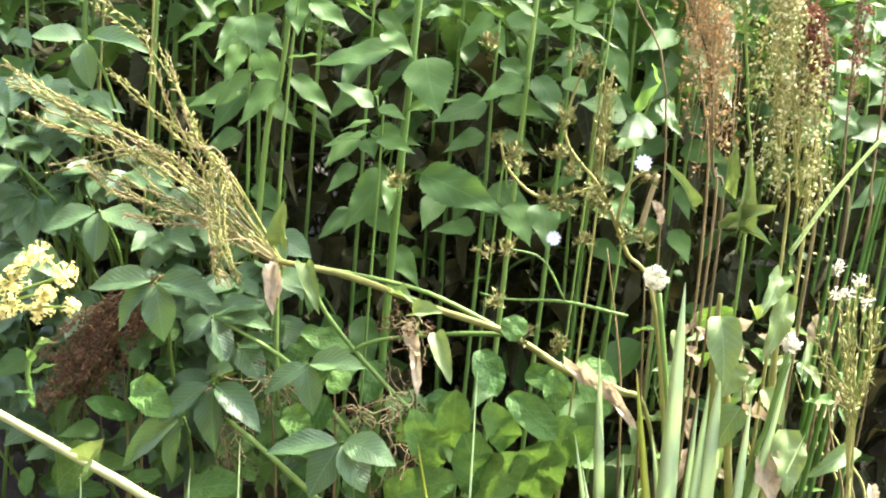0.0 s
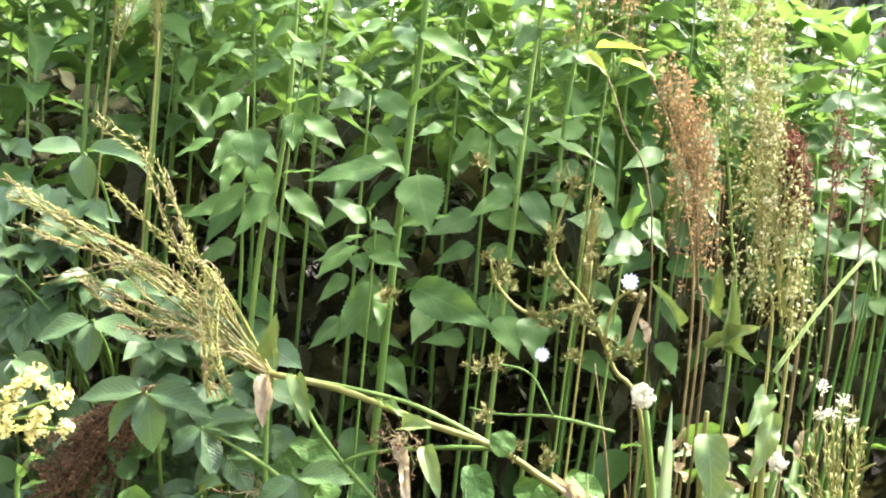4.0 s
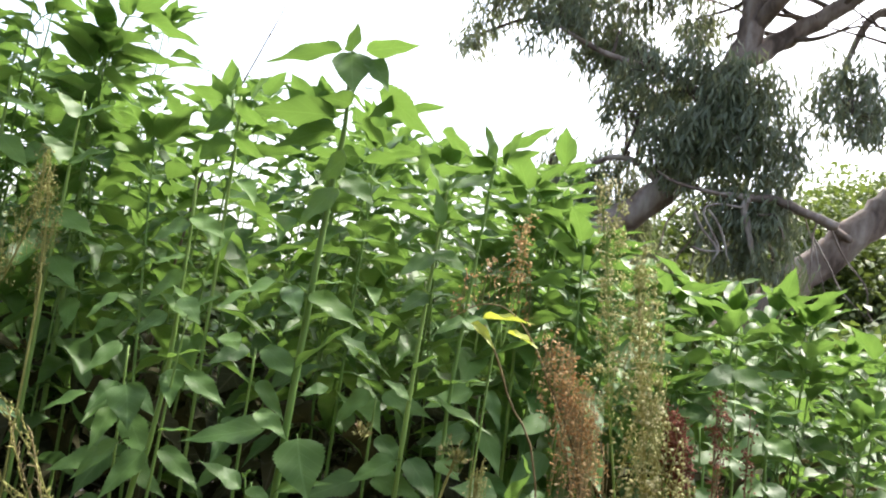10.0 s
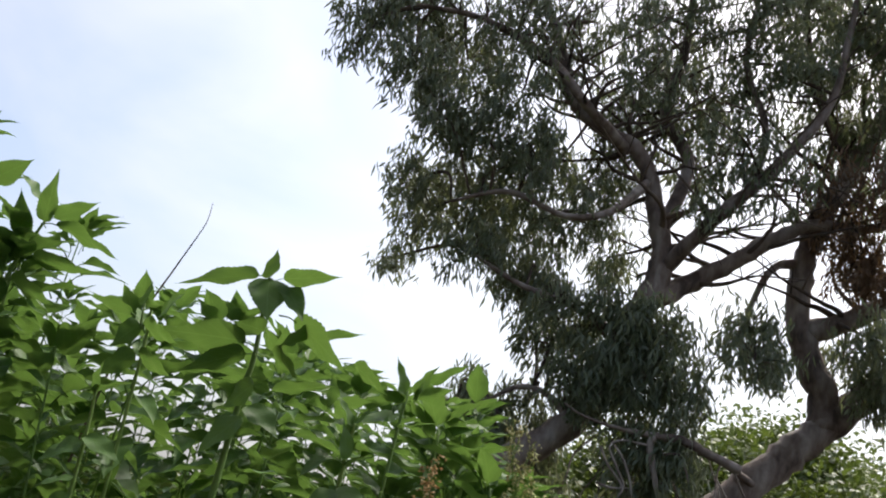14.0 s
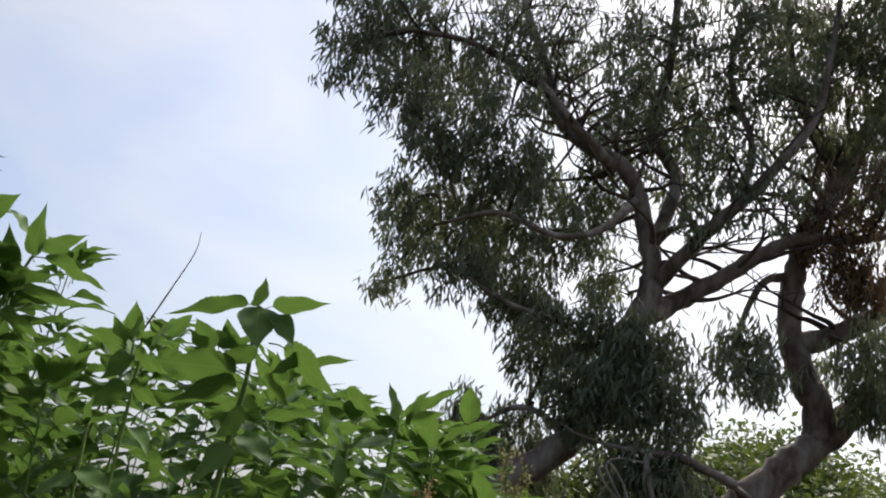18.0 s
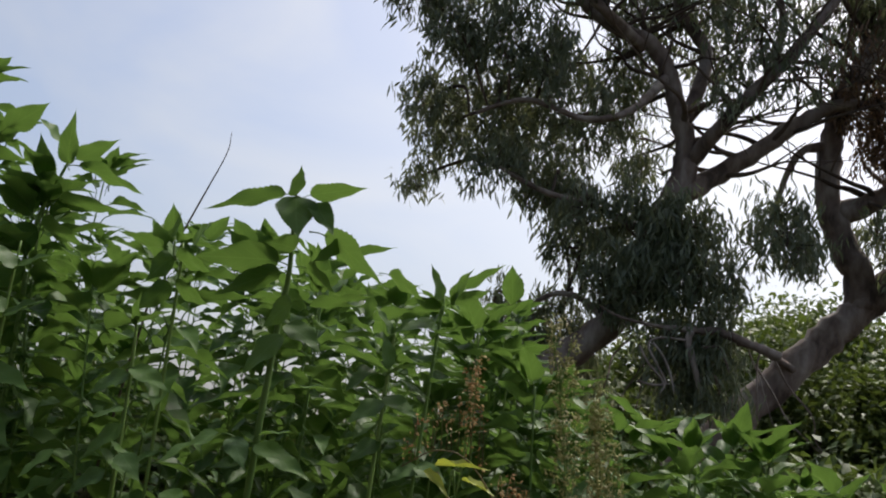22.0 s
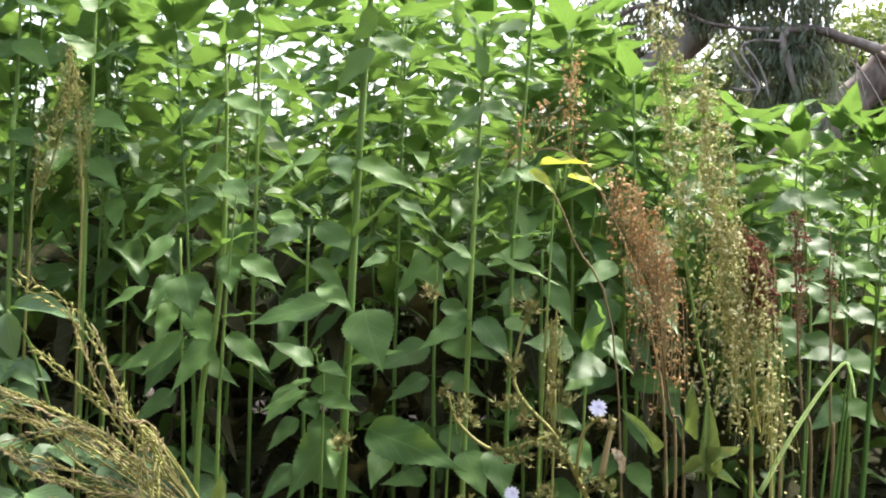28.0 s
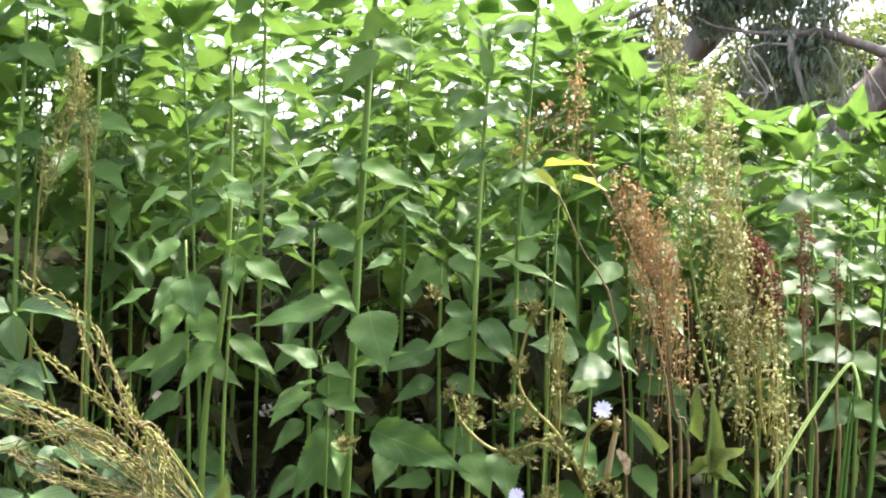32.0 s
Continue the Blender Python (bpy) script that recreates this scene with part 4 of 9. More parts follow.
def dock(points, label, seed_material, width, seeds, seed_size=0.0035, stalk_material=None, radius=0.004, start=0.35, droop=0.3, seed=0, branches=26, name="dock_plant", branch_material=None):
    """A dock gone to seed: a tall stalk, slender side branches and whorls of small hanging seeds."""
    rnd = random.Random(seed)
    foot = (points[0][0] * 1.5 - points[1][0] * 0.5, points[0][1], 0.0)
    d = thing(name, foot, label, "plant", "dock plants gone to seed")
    radius *= 0.72
    n = len(points)
    rows = [(*foot, radius * 1.2)] + [(*q, radius * (1.0 - 0.75 * i / n)) for i, q in enumerate(points)]
    mat = stalk_material or M_REDSTALK
    stalk("stalk", d, rows, mat, sides=7, steps=6)
    line = spline([(*q, 0) for q in points], 12)[:, :3]
    pieces = []
    per = max(1, seeds // branches)
    for k in range(branches):
        s = start + (1 - start) * (k + rnd.random()) / branches
        b = rise(line, min(0.999, s))
        a = rnd.uniform(0, 6.28)
        reach = width * rnd.uniform(0.5, 1.0) * (1.1 - 0.6 * (s - start) / (1 - start))
        tall = rnd.uniform(0.10, 0.26) * (1.15 - 0.6 * s)
        p1 = b + np.array([math.cos(a) * reach * 0.6, math.sin(a) * reach * 0.6, tall * 0.6])
        p2 = b + np.array([math.cos(a) * reach, math.sin(a) * reach, tall * (1 - droop)])
        br = spline([(*b, radius * 0.32), (*p1, radius * 0.22), (*p2, radius * 0.12)], 5)
        v, f, u = tube_data(br, 4)
        part("side_branch", mesh_from("side_branch", v, f, branch_material or mat, u), d)
        for _ in range(per):
            q = rise(br[:, :3], rnd.uniform(0.05, 1.0)) + np.array([rnd.gauss(0, 0.006), rnd.gauss(0, 0.006), rnd.uniform(-0.012, 0.004)])
            pieces.append(seed_piece(q, seed_size * rnd.uniform(0.7, 1.3), rnd))
    v, f, u = join(pieces)
    part("panicle", mesh_from("panicle", v, f, seed_material, u, smooth=False), d, kind="stuff")
    return d


def seed_stalk(plant, points, radius=0.003, pods=30, material=None, seed=0, pod_long=0.015):
    """A dry flowering stalk with short pods set along it."""
    rnd = random.Random(seed)
    mat = material or M_STRAW
    radius *= 0.72
    st = stalk("stalk", plant, [(*q, radius * (1 - 0.6 * i / len(points))) for i, q in enumerate(points)], mat, sides=6, steps=6)
    line = spline([(*q, 0) for q in points], 10)[:, :3]
    pieces = []
    for k in range(pods):
        s = 0.25 + 0.75 * (k + rnd.random()) / pods
        b = rise(line, min(s, 0.999))
        t = rise(line, min(0.999, s + 0.02)) - b
        t /= np.linalg.norm(t) + 1e-6
        w = t * 1.2 + np.array([rnd.gauss(0, 0.5), rnd.gauss(0, 0.5), rnd.gauss(0, 0.5)])
        w /= np.linalg.norm(w)
        e = b + w * pod_long * rnd.uniform(0.6, 1.3)
        pieces.append(tube_data(np.array([(*b, 0.0008), (*((b + e) / 2), 0.0018), (*e, 0.0005)]), 4))
    if pieces:
        v, f, u = join(pieces)
        part("pod_spray", mesh_from("pod_spray", v, f, mat, u), st, kind="stuff")
    return st


def bud_cluster(plant, at, radius, count, material, rnd, size=0.007):
    pieces = []
    for _ in range(count):
        d = np.array([rnd.gauss(0, 1), rnd.gauss(0, 1), rnd.gauss(0, 1)])
        d /= np.linalg.norm(d)
        p = np.array(at) + d * radius * rnd.uniform(0.2, 1.0)
        pieces.append(tube_data(np.array([(*at, 0.0008), (*p, 0.0008)]), 3))
        up = d * 0.6 + np.array([0, 0, 0.8])
        for k in range(6):
            w = up + np.array([rnd.gauss(0, 1), rnd.gauss(0, 1), rnd.gauss(0, 1)]) * 0.5
            w /= np.linalg.norm(w)
            m = np.array(leaf_pose(p, p + w * size * rnd.uniform(1.2, 2.2), size * rnd.uniform(0.4, 0.7), d))
            pieces.append((LANCE_V @ m[:3, :3].T + m[:3, 3], LANCE_F, LANCE_U))
    v, f, u = join(pieces)
    part("bud_head", mesh_from("bud_head", v, f, material, u, smooth=True), plant)


def round_flower(plant, at, radius, face, petals, material, rnd, name="flower"):
    """A small open flower of narrow petals."""
    pieces = []
    z = Vector(face).normalized()
    x = z.orthogonal().normalized()
    y = z.cross(x)
    for k in range(petals):
        a = 6.283 * k / petals + rnd.uniform(-0.1, 0.1)
        way = x * math.cos(a) + y * math.sin(a) + z * rnd.uniform(0.1, 0.45)
        m = np.array(leaf_pose(at, np.array(at) + np.array(way.normalized()) * radius, radius * 0.5, z))
        pieces.append((LANCE_V @ m[:3, :3].T + m[:3, 3], LANCE_F, LANCE_U))
    v, f, u = join(pieces)
    part(name, mesh_from(name, v, f, material, u), plant, label="pale lilac-blue open flower")


def flower_ball(plant, at, radius, material, rnd, count=60, name="flower_head", label="round white flower head"):
    pieces = []
    for _ in range(count):
        d = Vector((rnd.gauss(0, 1), rnd.gauss(0, 1), rnd.gauss(0, 1))).normalized()
        c = np.array(at) + np.array(d) * radius * rnd.uniform(0.55, 1.1)
        pieces.append(tube_data(np.array([(*at, 0.0006), (*c, 0.0006)]), 3))
        x = d.orthogonal().normalized()
        y = d.cross(x)
        for k in range(5):
            a = 6.283 * k / 5 + rnd.uniform(0, 1)
            w = x * math.cos(a) + y * math.sin(a) + d * 0.6
            m = np.array(leaf_pose(c, c + np.array(w.normalized()) * radius * 0.3, radius * 0.16, d))
            pieces.append((LANCE_V @ m[:3, :3].T + m[:3, 3], LANCE_F, LANCE_U))
    v, f, u = join(pieces)
    part(name, mesh_from(name, v, f, material, u), plant, label=label)


def sword(plant, foot, tip, width, material=None, bow=0.02, label=""):
    """A long flat blade with a keel, tapering to a point."""
    a, b = np.array(foot), np.array(tip)
    way = (b - a) / np.linalg.norm(b - a)
    side = np.cross(way, (0.15, -1.0, 0.2))
    side /= np.linalg.norm(side)
    nrm = np.cross(side, way)
    verts, faces, uv = [], [], []
    n = 12
    for i in range(n + 1):
        s = i / n
        c = a + (b - a) * s + nrm * bow * s * s
        w = width * 0.5 * (1 - s ** 7) * (0.75 + 0.25 * math.sin(s * 2.6)) + 0.0004
        for k, (o, q) in enumerate(((-1, 0.0), (0, 0.0045), (1, 0.0), (0, -0.0035))):
            verts.append(c + side * w * o + nrm * q * (1 - s))
            uv.append((0.5 + 0.5 * o, s))
    for i in range(n):
        for k in range(4):
            q = i * 4
            faces.append((q + k, q + (k + 1) % 4, q + 4 + (k + 1) % 4, q + 4 + k))
    part("blade", mesh_from("blade", verts, faces, material or M_BLADE, uv), plant, label=label)


def curl(start, way, long, rnd, steps=7, radius=0.0011):
    """A thin dry branchlet that winds about as it goes."""
    p, w = np.array(start, float), np.array(way, float)
    rows = [(*p, radius)]
    for k in range(steps):
        w = w / np.linalg.norm(w) + np.array([rnd.gauss(0, 0.55), rnd.gauss(0, 0.4), rnd.gauss(-0.08, 0.5)])
        p = p + w / np.linalg.norm(w) * long / steps
        rows.append((*p, radius * (1 - 0.5 * k / steps)))
    return spline(rows, 3)


def seed_tangle(plant, at, radius, count, rnd):
    """A loose dry head: winding straw-coloured branchlets that end in knots of small brown seeds."""
    at = np.array(at)
    twigs, pieces = [], []
    for _ in range(max(8, count // 14)):
        line = curl(at + np.array([rnd.gauss(0, 0.25), rnd.gauss(0, 0.25), 0.6]) * radius, (rnd.gauss(0, 1), rnd.gauss(0, 0.6), rnd.gauss(-0.6, 0.6)), radius * rnd.uniform(1.2, 2.6), rnd)
        twigs.append(tube_data(line, 4))
        for _ in range(9):
            q = line[-1 - int(rnd.random() ** 2 * 12), :3] + np.array([rnd.gauss(0, 0.004), rnd.gauss(0, 0.004), rnd.gauss(0, 0.004)])
            pieces.append(seed_piece(q, rnd.uniform(0.0028, 0.0048), rnd, 0.85))
    v, f, u = join(twigs)
    part("branchlet_spray", mesh_from("branchlet_spray", v, f, M_STRAW, u), plant, kind="stuff")
    v, f, u = join(pieces)
    part("seed_head", mesh_from("seed_head", v, f, M_BROWNSEED, u), plant, kind="stuff")


def drooping_head(plant, top, tip, width, strands, rnd):
    """A heavy head of dark seeds on strands that hang over from one point."""
    a, b = np.array(top), np.array(tip)
    twigs, pieces = [], []
    for _ in range(strands):
        end = a + (b - a) * rnd.uniform(0.45, 1.0) + np.array([rnd.gauss(0, 0.5), rnd.gauss(0, 0.5), rnd.gauss(-0.15, 0.5)]) * width
        mid = (a + end) / 2 + np.array([rnd.gauss(0, 0.25), rnd.gauss(0, 0.25), rnd.uniform(0.1, 0.6)]) * width
        line = spline([(*a, 0.0016), (*mid, 0.0012), (*end, 0.0006)], 8)
        twigs.append(tube_data(line, 4))
        for _ in range(34):
            q = rise(line[:, :3], 0.3 + 0.7 * rnd.random() ** 0.6) + np.array([rnd.gauss(0, 0.006), rnd.gauss(0, 0.006), rnd.gauss(0, 0.006)])
            pieces.append(seed_piece(q, rnd.uniform(0.0034, 0.0062), rnd, 0.8))
    v, f, u = join(twigs)
    part("branchlet_spray", mesh_from("branchlet_spray", v, f, M_REDSTALK, u), plant, kind="stuff")
    v, f, u = join(pieces)
    part("seed_head", mesh_from("seed_head", v, f, M_BROWNSEED, u, smooth=False), plant, kind="stuff")


# main stalk with the spreading crown
plant = standing([(-0.442, 2.030, 1.038), (-0.440, 2.030, 1.325), (-0.436, 2.030, 1.637), (-0.430, 2.030, 1.887), (-0.425, 2.030, 1.965), (-0.430, 2.030, 2.050), (-0.435, 2.030, 2.127)], 0.0073)
blade_of(plant, (-0.410, 2.010, 1.381), (-0.358, 1.925, 1.285), 0.095, FRONT)
blade_of(plant, (-0.473, 2.010, 1.390), (-0.625, 1.970, 1.351), 0.069, MID)
blade_of(plant, (-0.496, 2.010, 1.418), (-0.418, 1.970, 1.385), 0.044, MID)
blade_of(plant, (-0.395, 2.010, 1.164), (-0.205, 1.925, 1.125), 0.084, FRONT)
blade_of(plant, (-0.461, 2.010, 1.159), (-0.521, 1.925, 1.046), 0.075, FRONT)
blade_of(plant, (-0.453, 2.010, 1.146), (-0.433, 1.925, 1.089), 0.034, FRONT)
blade_of(plant, (-0.497, 2.010, 1.662), (-0.617, 1.970, 1.599), 0.077, UP)
blade_of(plant, (-0.674, 2.010, 1.606), (-0.619, 1.970, 1.568), 0.043, MID)
blade_of(plant, (-0.430, 2.010, 1.668), (-0.350, 1.970, 1.686), 0.030, UP)
blade_of(plant, (-0.476, 2.010, 1.658), (-0.426, 1.925, 1.607), 0.044, FRONT)
blade_of(plant, (-0.385, 2.010, 1.758), (-0.291, 1.970, 1.771), 0.034, UP)
blade_of(plant, (-0.370, 2.010, 1.583), (-0.273, 1.970, 1.549), 0.036, UP)
blade_of(plant, (-0.578, 2.010, 1.552), (-0.540, 1.970, 1.527), 0.043, MID)
blade_of(plant, (-0.436, 2.010, 1.508), (-0.321, 1.970, 1.633), 0.038, UP)
blade_of(plant, (-0.432, 2.010, 1.652), (-0.315, 1.970, 1.604), 0.050, MID)
blade_of(plant, (-0.432, 2.010, 1.282), (-0.328, 1.970, 1.323), 0.040, MID)
blade_of(plant, (-0.432, 2.010, 2.121), (-0.414, 1.925, 2.163), 0.040, FRONT)
blade_of(plant, (-0.451, 2.010, 2.123), (-0.597, 1.970, 2.073), 0.042, BACK)
blade_of(plant, (-0.405, 2.010, 2.126), (-0.285, 1.970, 2.145), 0.044, BACK)
blade_of(plant, (-0.430, 2.010, 2.120), (-0.399, 1.925, 2.027), 0.078, FRONT)
blade_of(plant, (-0.392, 2.010, 2.112), (-0.335, 1.925, 2.039), 0.044, FRONT)
blade_of(plant, (-0.366, 2.010, 2.051), (-0.227, 1.970, 1.968), 0.076, BACK)
blade_of(plant, (-0.235, 2.010, 1.990), (-0.150, 1.970, 1.942), 0.044, BACK)
blade_of(plant, (-0.326, 2.010, 2.037), (-0.380, 1.970, 1.989), 0.042, BACK)
blade_of(plant, (-0.392, 2.010, 1.985), (-0.310, 1.970, 1.938), 0.050, BACK)
blade_of(plant, (-0.416, 2.010, 2.018), (-0.469, 1.970, 2.022), 0.065, BACK)
blade_of(plant, (-0.443, 2.010, 1.991), (-0.600, 1.970, 1.983), 0.085, BACK)
blade_of(plant, (-0.437, 2.010, 1.970), (-0.550, 1.970, 1.912), 0.058, BACK)
blade_of(plant, (-0.373, 2.010, 1.911), (-0.244, 1.970, 1.947), 0.029, BACK)
blade_of(plant, (-0.407, 2.010, 1.916), (-0.451, 1.970, 1.859), 0.064, BACK)
blade_of(plant, (-0.409, 2.010, 1.876), (-0.329, 1.970, 1.830), 0.057, MID)
blade_of(plant, (-0.415, 2.010, 1.854), (-0.475, 1.970, 1.773), 0.057, MID)
# side shoot low on the main stalk
plant = standing([(-0.464, 1.950, 1.182), (-0.474, 1.950, 1.267), (-0.481, 1.950, 1.304)], 0.0022)
blade_of(plant, (-0.480, 1.930, 1.288), (-0.552, 1.890, 1.332), 0.045, MID)
blade_of(plant, (-0.467, 1.930, 1.289), (-0.409, 1.890, 1.277), 0.031, MID)
blade_of(plant, (-0.484, 1.930, 1.261), (-0.531, 1.890, 1.243), 0.025, UP)
blade_of(plant, (-0.486, 1.930, 1.238), (-0.576, 1.890, 1.204), 0.031, UP)
blade_of(plant, (-0.465, 1.930, 1.230), (-0.384, 1.890, 1.220), 0.041, MID)
blade_of(plant, (-0.490, 1.930, 1.225), (-0.460, 1.890, 1.199), 0.041, MID)
blade_of(plant, (-0.475, 1.930, 1.307), (-0.451, 1.845, 1.338), 0.014, FRONT)
# twin stalks
plant = standing([(-0.751, 2.120, 1.098), (-0.728, 2.120, 1.297), (-0.716, 2.120, 1.473), (-0.718, 2.120, 1.628), (-0.722, 2.120, 1.773), (-0.729, 2.120, 1.861)], 0.0056)
blade_of(plant, (-0.698, 2.100, 1.466), (-0.666, 2.015, 1.400), 0.047, FRONT)
blade_of(plant, (-0.669, 2.100, 1.460), (-0.567, 2.060, 1.416), 0.051, MID)
blade_of(plant, (-0.788, 2.100, 1.421), (-0.736, 2.015, 1.346), 0.079, FRONT)
blade_of(plant, (-0.729, 2.100, 1.298), (-0.775, 2.015, 1.206), 0.051, FRONT)
blade_of(plant, (-0.780, 2.100, 1.311), (-0.859, 2.060, 1.224), 0.041, MID)
blade_of(plant, (-0.695, 2.100, 1.311), (-0.589, 2.060, 1.250), 0.047, MID)
blade_of(plant, (-0.834, 2.100, 1.597), (-0.884, 2.060, 1.538), 0.045, UP)
blade_of(plant, (-0.730, 2.100, 1.572), (-0.787, 2.060, 1.519), 0.045, MID)
blade_of(plant, (-0.711, 2.100, 1.594), (-0.646, 2.060, 1.563), 0.038, MID)
blade_of(plant, (-0.711, 2.100, 1.485), (-0.622, 2.060, 1.527), 0.032, UP)
blade_of(plant, (-0.722, 2.100, 1.855), (-0.793, 2.060, 1.901), 0.053, UP)
blade_of(plant, (-0.722, 2.100, 1.855), (-0.638, 2.060, 1.893), 0.048, UP)
blade_of(plant, (-0.722, 2.100, 1.850), (-0.716, 2.060, 1.913), 0.036, MID)
blade_of(plant, (-0.718, 2.100, 1.758), (-0.785, 2.060, 1.708), 0.049, MID)
blade_of(plant, (-0.714, 2.100, 1.769), (-0.620, 2.060, 1.734), 0.049, MID)
blade_of(plant, (-0.715, 2.100, 1.692), (-0.772, 2.060, 1.663), 0.043, UP)
blade_of(plant, (-0.712, 2.100, 1.660), (-0.769, 2.060, 1.590), 0.043, MID)
plant = standing([(-0.691, 2.060, 1.081), (-0.690, 2.060, 1.261), (-0.685, 2.060, 1.412), (-0.674, 2.060, 1.594)], 0.0034)
blade_of(plant, (-0.839, 2.040, 1.399), (-0.908, 2.000, 1.358), 0.027, MID)
blade_of(plant, (-0.685, 2.040, 1.349), (-0.597, 2.000, 1.372), 0.027, UP)
blade_of(plant, (-0.668, 2.040, 1.588), (-0.597, 2.000, 1.625), 0.039, MID)
blade_of(plant, (-0.668, 2.040, 1.588), (-0.694, 2.000, 1.632), 0.035, MID)
# stalks towards the seeding docks
plant = standing([(-0.237, 2.200, 1.225), (-0.238, 2.200, 1.494), (-0.236, 2.200, 1.662), (-0.231, 2.200, 1.833), (-0.229, 2.200, 1.916)], 0.0050)
blade_of(plant, (-0.246, 2.180, 1.356), (-0.329, 2.140, 1.303), 0.058, MID)
blade_of(plant, (-0.219, 2.180, 1.362), (-0.144, 2.140, 1.287), 0.058, MID)
blade_of(plant, (-0.236, 2.180, 1.479), (-0.288, 2.140, 1.515), 0.039, MID)
blade_of(plant, (-0.234, 2.180, 1.540), (-0.183, 2.140, 1.584), 0.037, UP)
blade_of(plant, (-0.228, 2.180, 1.825), (-0.292, 2.140, 1.850), 0.049, UP)
blade_of(plant, (-0.228, 2.180, 1.825), (-0.153, 2.140, 1.864), 0.047, UP)
blade_of(plant, (-0.228, 2.180, 1.836), (-0.241, 2.140, 1.905), 0.039, MID)
blade_of(plant, (-0.230, 2.180, 1.770), (-0.297, 2.140, 1.720), 0.052, MID)
blade_of(plant, (-0.228, 2.180, 1.781), (-0.153, 2.140, 1.746), 0.047, MID)
blade_of(plant, (-0.231, 2.180, 1.901), (-0.183, 2.140, 1.949), 0.036, MID)
blade_of(plant, (-0.231, 2.180, 1.901), (-0.265, 2.140, 1.958), 0.036, MID)
blade_of(plant, (-0.233, 2.180, 1.693), (-0.283, 2.140, 1.645), 0.047, MID)
blade_of(plant, (-0.232, 2.180, 1.693), (-0.172, 2.140, 1.697), 0.041, UP)
blade_of(plant, (-0.404, 2.180, 1.477), (-0.451, 2.140, 1.453), 0.033, MID)
plant = standing([(-0.159, 2.260, 1.214), (-0.163, 2.260, 1.497), (-0.154, 2.260, 1.737), (-0.144, 2.260, 1.996), (-0.143, 2.260, 1.968), (-0.146, 2.260, 2.004)], 0.0045)
blade_of(plant, (-0.207, 2.240, 1.483), (-0.054, 2.200, 1.442), 0.044, UP)
blade_of(plant, (-0.037, 2.240, 1.314), (-0.124, 2.155, 1.326), 0.068, FRONT)
blade_of(plant, (-0.164, 2.240, 1.363), (-0.110, 2.200, 1.336), 0.048, MID)
blade_of(plant, (-0.160, 2.240, 1.521), (-0.081, 2.200, 1.546), 0.044, UP)
blade_of(plant, (-0.150, 2.240, 1.791), (-0.220, 2.200, 1.806), 0.048, UP)
blade_of(plant, (-0.146, 2.240, 1.824), (-0.068, 2.200, 1.843), 0.053, UP)
blade_of(plant, (-0.146, 2.240, 1.880), (-0.213, 2.200, 1.905), 0.048, UP)
blade_of(plant, (-0.145, 2.240, 1.925), (-0.062, 2.200, 1.952), 0.050, UP)
blade_of(plant, (-0.155, 2.240, 1.656), (-0.085, 2.200, 1.634), 0.051, MID)
blade_of(plant, (-0.155, 2.240, 1.656), (-0.211, 2.200, 1.618), 0.044, MID)
blade_of(plant, (-0.145, 2.240, 1.981), (-0.196, 2.200, 2.016), 0.044, UP)
blade_of(plant, (-0.147, 2.240, 1.991), (-0.165, 2.155, 2.053), 0.039, FRONT)
blade_of(plant, (-0.126, 2.240, 1.991), (-0.091, 2.155, 2.051), 0.039, FRONT)
blade_of(plant, (-0.107, 2.240, 2.021), (-0.020, 2.200, 2.085), 0.027, BACK)
blade_of(plant, (-0.126, 2.240, 1.991), (-0.043, 2.200, 2.024), 0.039, BACK)
blade_of(plant, (-0.147, 2.240, 1.976), (-0.207, 2.200, 1.993), 0.039, BACK)
blade_of(plant, (-0.290, 2.240, 1.941), (-0.285, 2.155, 1.997), 0.030, FRONT)
blade_of(plant, (-0.283, 2.240, 1.940), (-0.191, 2.200, 1.972), 0.034, BACK)
blade_of(plant, (-0.154, 2.240, 1.950), (-0.239, 2.200, 1.917), 0.046, MID)
plant = standing([(-0.006, 2.100, 1.214), (-0.004, 2.100, 1.277), (0.009, 2.100, 1.341), (0.023, 2.100, 1.383)], 0.0022)
blade_of(plant, (0.018, 2.080, 1.308), (-0.040, 1.995, 1.283), 0.059, FRONT)
blade_of(plant, (-0.015, 2.080, 1.327), (0.020, 1.995, 1.388), 0.030, FRONT)
blade_of(plant, (0.039, 2.080, 1.354), (0.057, 1.995, 1.309), 0.026, FRONT)
blade_of(plant, (0.024, 2.080, 1.343), (0.081, 2.040, 1.290), 0.030, MID)
blade_of(plant, (0.002, 2.080, 1.280), (-0.048, 2.040, 1.251), 0.040, MID)
blade_of(plant, (0.017, 2.080, 1.384), (0.005, 2.040, 1.427), 0.030, MID)
plant = standing([(-0.261, 2.150, 1.113), (-0.245, 2.150, 1.136), (-0.225, 2.150, 1.170)], 0.0022)
blade_of(plant, (-0.172, 2.130, 1.118), (-0.139, 2.045, 1.047), 0.067, FRONT)
blade_of(plant, (-0.034, 2.130, 1.144), (0.015, 2.045, 1.107), 0.058, FRONT)
blade_of(plant, (-0.378, 2.130, 1.109), (-0.392, 2.045, 1.050), 0.053, FRONT)
blade_of(plant, (-0.461, 2.130, 0.985), (-0.383, 2.045, 0.935), 0.052, FRONT)
blade_of(plant, (-0.515, 2.130, 0.831), (-0.466, 2.045, 0.741), 0.063, FRONT)
blade_of(plant, (-0.564, 2.130, 0.823), (-0.596, 2.090, 0.767), 0.051, MID)
blade_of(plant, (-0.231, 2.130, 1.112), (-0.174, 2.045, 1.049), 0.066, FRONT)
